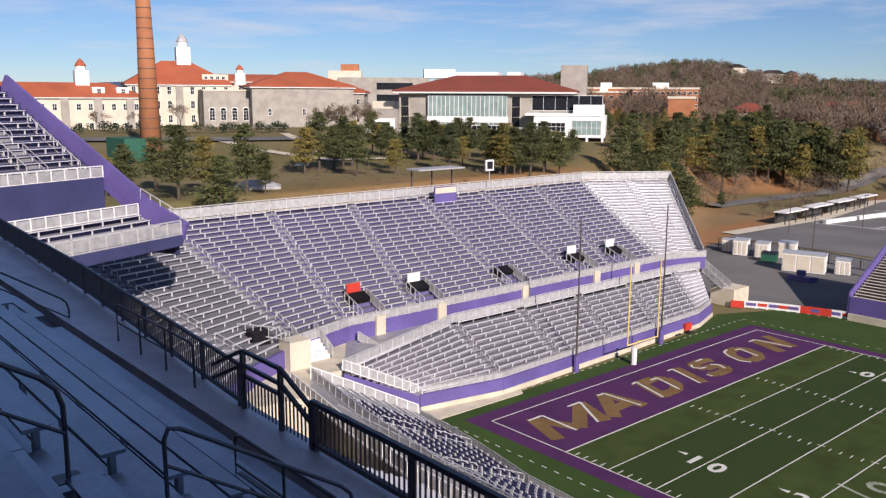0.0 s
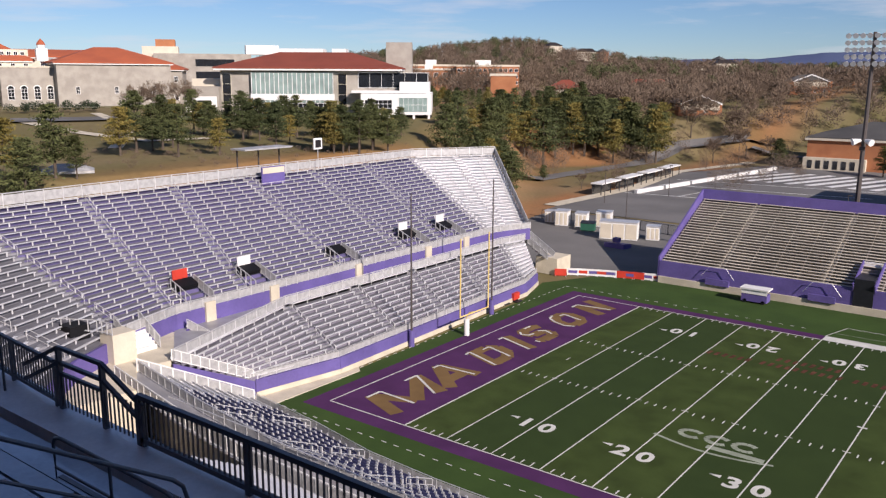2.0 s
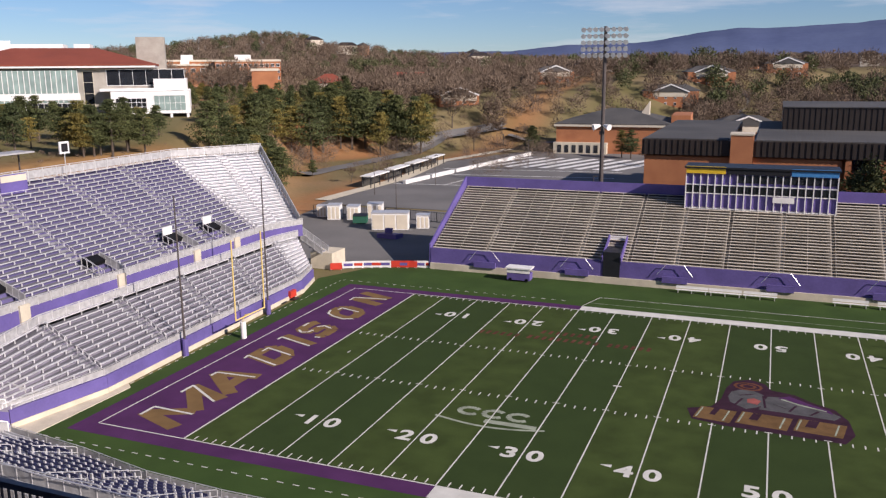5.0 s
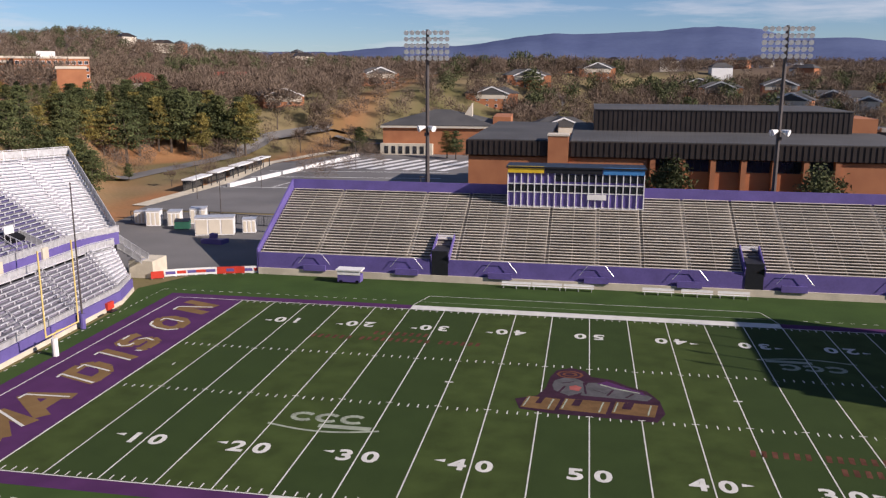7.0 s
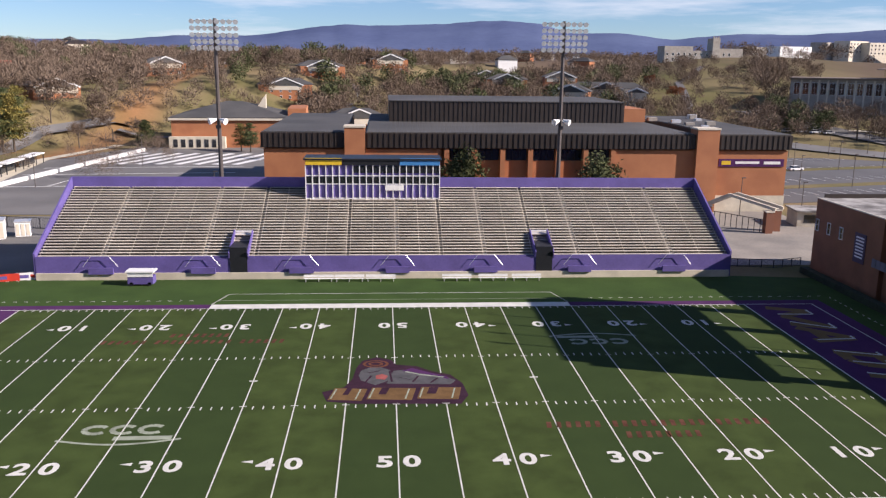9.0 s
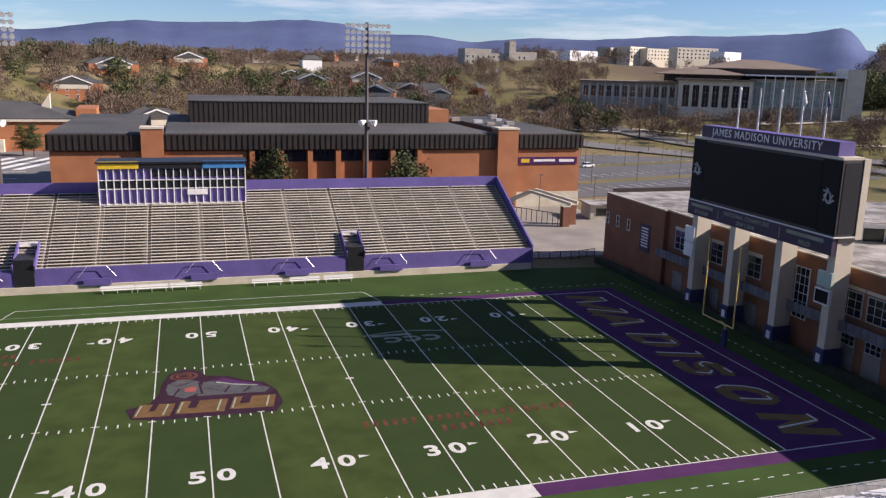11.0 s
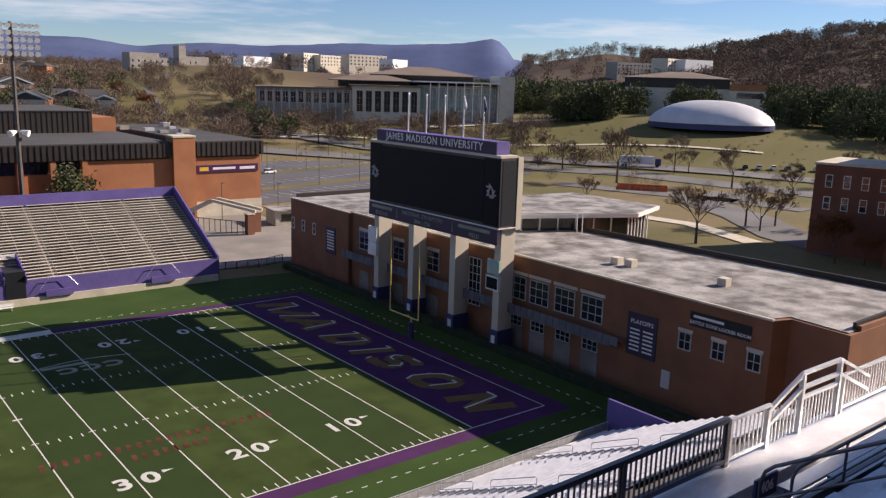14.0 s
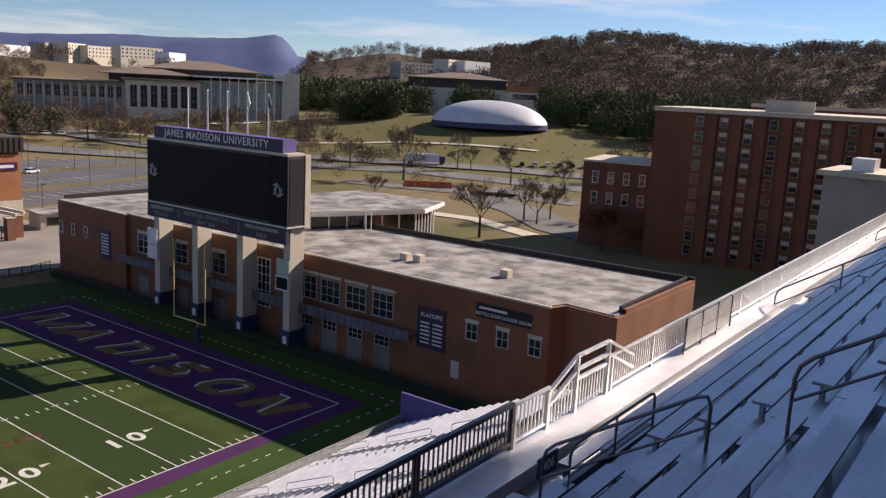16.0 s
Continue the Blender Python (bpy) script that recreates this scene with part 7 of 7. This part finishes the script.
rail_run("fence_run", [(-46.0, 100.5, 0.05), (-33.0, 103.0, 0.05), (-8.0, 98.0, 0.05)], run, BLACK_METAL, 2.0, 3.0, 0.09, bars=0.35)
b = thing("equipment_cover", "purple padded equipment heap on the yard", "equipment", pose(-20, 83, 0.05))
part("pad", prism(bmesh.new(), [(-2, -1), (2, -1.4), (2.4, 1), (-1.8, 1.2)], 0, [0.8, 0.9, 0.7, 0.6]), PURPLE, b)
part("box", boxes((-0.6, 0.6, -0.5, 0.5, 0.9, 1.7)), PURPLE, b)
# crowd barriers with red and white banners at the corner of the field
for k in range(11):
    t = k / 10
    x, y = -17.0 + 13.0 * t, 57.5 + 6.0 * t ** 0.6
    b = thing("banner_barrier", "low crowd barrier dressed with red and white banners", "barrier", pose(x, y, 0.02, 0, 0, 30 - 22 * t), group="banner barriers")
    part("frame", boxes((-0.9, 0.9, -0.03, 0.03, 0.05, 1.1)), RED if k in (0, 6, 7, 8) else WHITE, b)
    part("stripe", boxes((-0.7, 0.7, -0.05, -0.031, 0.35, 0.8)), PURPLE if k % 2 else RED, b)
    for s in (-0.8, 0.8):
        part("foot", boxes((s - 0.05, s + 0.05, -0.3, 0.3, 0, 0.05)), GALV, b)
cart = thing("field_cart", "white-topped purple sideline cart", "cart", pose(11.5, 60.6, 0.02))
part("body", boxes((-1.7, 1.7, -0.8, 0.8, 0.25, 1.3)), PURPLE, cart)
part("top", boxes((-1.9, 1.9, -1.0, 1.0, 1.9, 2.1)), WHITE, cart)
part("front_panel", boxes((-1.7, 1.7, -0.86, -0.802, 1.3, 1.9)), WHITE, cart)
for s in (-1.2, 1.2):
    for yy in (-0.7, 0.7):
        part("wheel", tube(bmesh.new(), [(s, yy - 0.1, 0.27), (s, yy + 0.1, 0.27)], 0.27, 10), BLACK_METAL, cart)
# team benches before the far stand
for x, n in ((35.5, 4), (39.8, 4), (44.2, 4), (55.0, 4), (60.2, 5), (65.0, 3)):
    b = thing("team_bench", "long aluminium team bench on the sideline", "bench", pose(x, 61.6, 0.02), group="team benches")
    part("seat", boxes((-2.1, 2.1, -0.2, 0.2, 0.42, 0.48)), WHITE, b)
    part("back", boxes((-2.1, 2.1, 0.22, 0.26, 0.6, 0.95)), WHITE, b)
    for s in (-1.8, 0, 1.8):
        part("leg", boxes((s - 0.05, s + 0.05, -0.2, 0.24, 0, 0.42)), GALV, b)
for x in (-8.0, -9.2):
    b = thing("blocking_sled", "red padded blocking sled at the end line", "sports equipment", pose(-15.3 if x < -9 else -14.7, 39.0 + (x + 9) * 1.8, 0.02))
    part("pad", boxes((-0.4, 0.4, -0.7, 0.7, 0.3, 1.2)), RED, b)
    part("runner", boxes((-0.9, 0.9, -0.6, 0.6, 0.0, 0.14)), BLACK_METAL, b)


# ---- parked cars ----
def car(x, y, z, turn, mat, label):
    c = thing("car", label, "car", pose(x, y, z, 0, 0, turn), group="parked cars")
    part("body", prism(bmesh.new(), [(-2.2, -0.9), (2.2, -0.9), (2.2, 0.9), (-2.2, 0.9)], 0.3, 0.95), mat, c)
    bm = bmesh.new()
    lo = [(-1.7, -0.85), (1.2, -0.85), (1.2, 0.85), (-1.7, 0.85)]
    hi = [(-1.3, -0.7), (0.6, -0.7), (0.6, 0.7), (-1.3, 0.7)]
    a = [bm.verts.new((*p, 0.95)) for p in lo]
    b2 = [bm.verts.new((*p, 1.5)) for p in hi]
    bm.faces.new(b2)
    for i in range(4):
        bm.faces.new((a[i], a[(i + 1) % 4], b2[(i + 1) % 4], b2[i]))
    part("cabin", bm, GLASS_DARK, c)
    part("roof", boxes((-1.3, 0.6, -0.7, 0.7, 1.502, 1.55)), mat, c)
    for sx in (-1.4, 1.4):
        for sy in (-0.9, 0.9):
            part("wheel", tube(bmesh.new(), [(sx, sy - 0.1, 0.33), (sx, sy + 0.1, 0.33)], 0.33, 10), BLACK_METAL, c)


car(167, 186, 0.08, 10, WHITE, "white parked car in the lot")
rng = random.Random(5)
for k in range(9):
    x, y = polar(59.0 + k * 0.85, 330 + k * 1.5)
    car(x, y, land(x, y) + 0.15, rng.uniform(20, 40), (BLACK_METAL, GALV, WHITE, NAVY)[k % 4], "dark parked car beside the far road")
for k in range(4):
    x, y = polar(26.5 + k * 0.8, 372)
    car(x, y, land(x, y) + 0.15, 15, (WHITE, GALV)[k % 2], "pale parked car beside the campus drive")
x, y = polar(52.2, 322)
b = thing("trailer_truck", "long white trailer truck on the road", "truck", pose(x, y, land(x, y) + 0.1, 0, 0, -50))
part("trailer", boxes((-7, 6, -1.2, 1.2, 1.0, 4.0)), WHITE, b)
part("cab", boxes((6.3, 8.4, -1.1, 1.1, 0.6, 3.2)), NAVY, b)
for s in (-5.5, -4.3, 7.2):
    part("wheel", tube(bmesh.new(), [(s, -1.2, 0.5), (s, 1.2, 0.5)], 0.5, 10), BLACK_METAL, b)
# lamp posts
for x, y, z, h in [(150 + k * 16, 150 + k * 3.5 + r * 32, 0, 8.5) for k in range(5) for r in range(3)] + [(-46, 130, 0, 8), (-30, 108, 0, 9), (-38, 150, 0, 8), (-24, 190, 0, 9), (118, 112, 0, 8), (128, 106, 0, 8), (10, 120, 0, 8), (-50, 240, 0, 8)]:
    p = thing("lamp_post", "slim dark lamp post with flat lantern", "street lamp", pose(x, y, z), group="lamp posts")
    part("post", tube(bmesh.new(), [(0, 0, 0), (0, 0, h)], [0.1, 0.06], 6), DARK_POLE, p)
    part("lantern", boxes((-0.15, 0.7, -0.15, 0.15, h - 0.1, h + 0.08)), DARK_POLE, p)
# orange netting round saplings by the drive
for az, d, w_ in ((52.6, 254, 15), (65.4, 178, 14)):
    x, y = polar(az, d)
    n = thing("safety_fence", "sagging orange plastic safety netting", "fence", pose(x, y, land(x, y), 0, 0, -az), group="safety fences")
    part("net", boxes((-w_ / 2, w_ / 2, 0, 0.06, 0.1, 1.2)), ORANGE, n)
    part("net", boxes((-w_ / 2, w_ / 2, 7, 7.06, 0.1, 1.2)), ORANGE, n)
    for k in range(5):
        part("stake", boxes((-w_ / 2 + k * w_ / 4 - 0.05, -w_ / 2 + k * w_ / 4 + 0.05, -0.1, -0.001, 0, 1.3)), GALV, n)
x, y = polar(-70.6, 176)
solo("tennis_screen", boxes((x - 5, x + 5, y - 0.2, y + 4, land(x, y), land(x, y) + 4.5)), GREEN_PLASTIC, "dark green windscreen fence beside the chimney", "fence")
x, y = polar(-61.9, 122)
sh = thing("garden_shed", "small pale shed among the pines", "shed", pose(x, y, land(x, y) - 2.6, 0, 0, 60))
part("wall", boxes((-3, 3, 0, 3, -1, 2.6)), CREAM, sh)
part("roof", hip(bmesh.new(), -3, 3, 0, 3, 2.96, 0.9, 0.3), MESH_PANEL, sh)


# ---- trees ----
def leaf_cloud(rng, centre, spread, count, size, bm, flat=0.6, wide=0.42):
    for _ in range(count):
        c = Vector((rng.gauss(0, 1), rng.gauss(0, 1), rng.gauss(0, 1) * flat)) * spread * 0.5 + centre
        a = Vector((rng.uniform(-1, 1), rng.uniform(-1, 1), rng.uniform(-0.7, 0.7))).normalized()
        b = a.orthogonal().normalized()
        b = (b + a.cross(b) * rng.uniform(-1, 1)).normalized()
        s = size * rng.uniform(0.6, 1.3)
        bm.faces.new([bm.verts.new(c + a * s), bm.verts.new(c - a * s * 0.5 + b * s * wide), bm.verts.new(c - a * s * 0.5 - b * s * wide)])


def pine(seed, h, mat, full=0.3):
    rng = random.Random(seed)
    t = thing("pine_tree", "tall green pine with uneven open crown", "tree", group="pines")
    lean = rng.uniform(-0.4, 0.4)
    part("trunk", tube(bmesh.new(), [(0, 0, -1.5), (lean * 0.3, 0, h * 0.5), (lean, 0, h * 0.95)], [h * 0.02 + 0.06, h * 0.014 + 0.04, 0.05], 7), BARK, t)
    crown, limbs = bmesh.new(), bmesh.new()
    levels = int(h * 1.15)
    for k in range(levels):
        f = k / levels
        z = h * (0.26 + 0.74 * f)
        reach = h * 0.335 * (1 - f) ** 0.75 * (0.6 + 0.4 * min(1, f * 4)) + 0.35
        n = rng.randint(4, 6)
        a0 = rng.uniform(0, 6.28)
        for j in range(n):
            if rng.random() < 0.34:
                continue
            a = a0 + j * 6.28 / n + rng.uniform(-0.4, 0.4)
            r = reach * rng.uniform(0.55, 1.15)
            tip = Vector((lean * f + math.cos(a) * r, math.sin(a) * r, z + r * rng.uniform(-0.05, 0.25)))
            if k % 2 == 0:
                beam(limbs, (lean * f, 0, z - 0.2), tip, 0.07, 0.07)
            for q in (0.5, 0.95):
                c = Vector((lean * f, 0, z)).lerp(tip, q)
                leaf_cloud(rng, c, 0.6 + r * 0.34, 34, 0.25 + 0.014 * h, crown, full, 0.3)
    part("crown", crown, mat, t)
    tagged(part("limb", limbs, BARK, t), kind="stuff")
    return t


def bare(seed, h, mat, leafy=False):
    rng = random.Random(seed)
    t = thing("bare_tree", "leafless deciduous tree with fine spreading twigs" if not leafy else "small tree holding rust-brown winter leaves", "tree", group="bare trees")
    trunk, twigs = bmesh.new(), bmesh.new()
    tube(trunk, [(0, 0, -1), (0.1, 0, h * 0.35)], [h * 0.025, h * 0.017], 6)

    def grow(p, d, length, depth):
        q = p + d * length
        if depth < 2:
            beam(trunk, p, q, 0.022 * length + 0.02, 0.022 * length + 0.02)
        else:
            side = d.orthogonal().normalized()
            side = Matrix.Rotation(rng.uniform(0, 3.1), 3, d) @ side
            w = 0.05 if depth < 4 else 0.034
            twigs.faces.new([twigs.verts.new(p - side * w), twigs.verts.new(p + side * w), twigs.verts.new(q)])
        if leafy and depth >= 2:
            leaf_cloud(rng, q, 0.5, 3, 0.22, twigs)
        if depth < 5:
            for _ in range(rng.randint(3, 4)):
                nd = (d + Vector((rng.uniform(-1, 1), rng.uniform(-1, 1), rng.uniform(-0.35, 0.75))) * 0.75).normalized()
                grow(p + d * length * rng.uniform(0.55, 1.0), nd, length * rng.uniform(0.55, 0.78), depth + 1)

    for _ in range(5):
        a = rng.uniform(0, 6.28)
        grow(Vector((0, 0, h * rng.uniform(0.22, 0.36))), Vector((math.cos(a) * 0.7, math.sin(a) * 0.7, rng.uniform(0.6, 1.2))).normalized(), h * 0.27, 0)
    part("trunk", trunk, BARK, t)
    part("crown", twigs, mat, t)
    return t


def plant(protos, spots, rng):
    """Set copies of the prototypes on the land at spots (bearing, distance, size)."""
    for i, (az, d, s) in enumerate(spots):
        x, y = polar(az, d)
        m = pose(x, y, land(x, y) - 0.1, 0, 0, rng.uniform(0, 360)) @ Matrix.Diagonal((s, s, s * rng.uniform(0.92, 1.1), 1))
        p = protos[i % len(protos)]
        if p.get("used"):
            c = copy_thing(p, Matrix.Identity(4))
            c.matrix_basis = m
            del c["used"]
        else:
            p.matrix_basis = m
            p["used"] = 1
    for p in protos:
        if p.get("used"):
            del p["used"]


rng = random.Random(3)
PINES = [pine(20 + k, 13 + (k % 3), NEEDLES if k % 3 else NEEDLES_GOLD) for k in range(9)]
spots = []
for k in range(34):
    f = k / 33
    az = -38.8 + f * 16.0 + rng.uniform(-0.3, 0.3)
    spots.append((az, 292 + 26 * f + rng.uniform(-6, 20), rng.uniform(0.9, 1.2)))
for k in range(20):
    spots.append((-38 + rng.uniform(0, 15), rng.uniform(312, 345), rng.uniform(0.8, 1.1)))
for k in range(36):
    az = -58.5 + k / 35 * 18
    spots.append((az + rng.uniform(-0.4, 0.4), rng.uniform(142, 185), rng.uniform(0.5, 0.78)))
for k in range(16):
    spots.append((-39.5 + k * 0.42 + rng.uniform(-0.3, 0.3), rng.uniform(225, 262), rng.uniform(0.85, 1.1)))
for k in range(14):
    spots.append((-37.5 + k * 0.36 + rng.uniform(-0.3, 0.3), rng.uniform(172, 222), rng.uniform(0.62, 0.85)))
for k in range(16):
    f = k / 15
    spots.append((-37.6 + f * 14.6 + rng.uniform(-0.3, 0.3), 272 + 34 * f + rng.uniform(-5, 9), rng.uniform(1.1, 1.5)))
spots += [(-67.0, 112, 0.72), (-64.4, 108, 0.62), (-65.4, 118, 0.66), (-62.6, 118, 0.68), (-70.2, 122, 0.5), (-71.4, 118, 0.42), (-68.4, 124, 0.5), (-61.4, 116, 0.35), (-45.2, 150, 0.92), (-44.0, 146, 0.88), (-42.4, 150, 0.6), (-9.5, 290, 0.8), (-8.9, 286, 0.75), (-15.5, 300, 0.7), (-33.2, 236, 0.4), (-30.6, 242, 0.34)]
def capped(az, d, s):
    """Keep a pine below the skyline of its row."""
    if not (-60 < az < -20 and d > 135):
        return az, d, s
    z = land(*polar(az, d))
    return az, d, max(0.35, min(s, ((27.2 if az < -40 else 26.4) + rng.uniform(-3.5, 0.8) - z) / 14.5))


plant(PINES, [capped(*p) for p in spots], rng)
CEDARS = [pine(60 + k, 8, EVERGREEN, 0.9) for k in range(2)]
cs = []
for x, y, s in ((61.5, 113.0, 1.65), (75.0, 112.6, 0.95), (87.6, 112.4, 1.6), (58.8, 113.6, 1.4), (90.4, 113.0, 1.4)):
    cs.append((math.degrees(math.atan2(x - EYE0[0], y - EYE0[1])), math.hypot(x - EYE0[0], y - EYE0[1]), s))
plant(CEDARS, cs, rng)
BARES = [bare(90 + k, 10 + k % 3, TWIGS) for k in range(5)]
spots = [(43.5 + k * 3.7, 268 + (k * 37) % 70, 0.7 + (k * 7 % 5) * 0.2) for k in range(6)] + [(56.4, 172, 1.3), (59.4, 199, 0.95), (60.3, 194, 1.0), (61.2, 203, 0.95), (48.9, 213, 0.85), (50.5, 345, 1.0), (54.6, 328, 1.15), (46.2, 345, 1.0), (52.6, 336, 0.7), (62.0, 262, 0.9), (64.6, 205, 0.9), (30.5, 360, 1.3), (33.6, 350, 1.3), (38.0, 345, 1.1), (55.5, 312, 1.0), (65.5, 300, 1.2), (67.0, 330, 1.2), (-57.5, 214, 0.9), (-56.0, 210, 1.0), (-54.6, 216, 1.0), (-55.2, 224, 0.9), (-66.6, 262, 0.7), (-19.5, 310, 1.1), (-17.5, 330, 1.2), (-16.0, 322, 1.1), (-18.6, 345, 1.2), (-21.0, 335, 1.1), (-7.9, 268, 0.6), (-7.2, 262, 0.6), (-28.0, 228, 0.5), (-25.5, 240, 0.5), (-36.0, 300, 1.0), (-69.3, 255, 0.6), (-71.5, 252, 0.6), (21.5, 380, 1.1), (23.6, 400, 1.2), (17.5, 372, 1.1)]
plant(BARES, spots, rng)
RUSTY = [bare(130, 10, TWIGS_RUST, True)]
plant(RUSTY, [(64.9, 165, 1.05), (66.6, 166, 0.6), (19.4, 430, 1.1), (17.9, 470, 1.0)], rng)


def woods(name, spots, mat, label, seed, blades, thin, shape, lengths=(0.07, 0.17)):
    """A whole wood as one mesh: each tree a cloud of thin upright and slanting blades."""
    r = np.random.default_rng(seed)
    n = len(spots)
    pos = np.array([(*polar(a, d), 0) for a, d, _ in spots])
    pos[:, 2] = [land(p[0], p[1]) for p in pos]
    size = np.array([s for *_, s in spots])
    u = r.normal(size=(n, blades, 3))
    u /= np.linalg.norm(u, axis=2, keepdims=True)
    rad = r.random((n, blades, 1)) ** 0.45
    c = u * rad * np.array([0.42, 0.42, 0.42 * shape]) + np.array([0, 0, 0.55])
    grow = u * 0.6 + r.normal(size=u.shape) * 0.35 + np.array([0, 0, 0.5 if thin < 0.2 else 0.0])
    grow /= np.linalg.norm(grow, axis=2, keepdims=True)
    side = np.cross(grow, r.normal(size=u.shape))
    side /= np.linalg.norm(side, axis=2, keepdims=True)
    ln = r.uniform(*lengths, (n, blades, 1))
    v = np.stack([c - side * ln * thin, c + side * ln * thin, c + grow * ln], axis=2)
    v = v * size[:, None, None, None] + pos[:, None, None, :]
    v = v.reshape(-1, 3)
    me = bpy.data.meshes.new(name)
    me.vertices.add(len(v))
    me.vertices.foreach_set("co", v.ravel())
    k = len(v) // 3
    me.loops.add(k * 3)
    me.polygons.add(k)
    me.loops.foreach_set("vertex_index", np.arange(k * 3, dtype=np.int32))
    me.polygons.foreach_set("loop_start", np.arange(0, k * 3, 3, dtype=np.int32))
    me.update()
    me.materials.append(mat)
    return tagged(new(name, me), label, "woods", kind="stuff")


rng = random.Random(8)


def scatter(n, az0, az1, d0, d1, s0, s1, keep=None):
    out = []
    while len(out) < n:
        az = rng.uniform(az0, az1)
        d = math.sqrt(rng.uniform(d0 * d0, d1 * d1))
        if keep and not keep(az, d):
            continue
        out.append((az, d, rng.uniform(s0, s1)))
    return out


near_town = scatter(900, -26, 26, 345, 640, 7, 12, lambda a, d: not (18 < a < 24 and d > 420)) + scatter(160, -40, -18, 330, 520, 9, 14) + scatter(120, 24, 46, 356, 420, 6, 10) + scatter(90, 16, 28, 440, 660, 6, 10) + scatter(26, 36, 52, 300, 350, 5, 9)
woods("bare_woods", near_town, TWIGS, "leafless brown trees between the houses", 1, 460, 0.10, 1.0)
hill = scatter(1900, -48, -8, 520, 1150, 8, 13) + scatter(1100, -12, 28, 620, 1500, 8, 13, lambda a, d: not (17 < a < 26 and d < 780)) + scatter(420, 26, 56, 800, 1500, 11, 17) + scatter(120, -66, -46, 380, 700, 11, 17)
woods("hill_woods", hill, TWIGS, "brown leafless woods over the far hills", 2, 230, 0.15, 1.0)
south = scatter(2600, 52, 98, 760, 1350, 12, 18)
woods("ridge_woods", south, TWIGS, "brown leafless woods over the wooded ridge", 3, 140, 0.24, 1.0)
far_town = scatter(1500, -40, 50, 1400, 2600, 13, 20)
woods("distant_woods", far_town, TWIGS, "far brown woods towards the mountains", 4, 40, 0.3, 0.9)
ever = scatter(170, 43, 52, 520, 640, 8, 19) + scatter(130, 36.4, 44, 660, 780, 13, 17) + scatter(230, 60, 76, 420, 620, 9, 20) + scatter(50, 46.5, 50.5, 440, 480, 12, 17) + scatter(60, -10, 18, 400, 560, 9, 13) + scatter(16, 25.5, 28.8, 370, 420, 7, 10) + scatter(170, -46, -10, 480, 1000, 8, 13) + scatter(12, 54, 57.2, 470, 500, 12, 16)
woods("evergreen_woods", ever, EVERGREEN, "dark evergreen trees in belts and clumps", 5, 640, 0.24, 1.25, (0.06, 0.14))
shrubs = scatter(60, -73, -58, 236, 250, 2.0, 3.4)
brush = scatter(240, -40, -20, 215, 330, 0.7, 2.0, lambda a, d: land(*polar(a, d)) > 0.6) + scatter(160, -62, -40, 118, 190, 0.5, 1.6, lambda a, d: land(*polar(a, d)) > 3) + scatter(260, 24, 66, 300, 420, 0.8, 2.4)
woods("brush", brush, TWIGS, "low brown brush and dry weeds on the banks", 7, 120, 0.16, 0.7)
saplings = scatter(110, -36, -14, 225, 345, 3.5, 7.5) + scatter(16, 42, 64, 240, 330, 3, 6)
woods("saplings", saplings, TWIGS, "thin leafless saplings along the roads", 9, 420, 0.05, 1.1)
woods("shrubs", shrubs, HEDGE, "low dark clipped shrubs along walls", 6, 90, 0.5, 0.8)
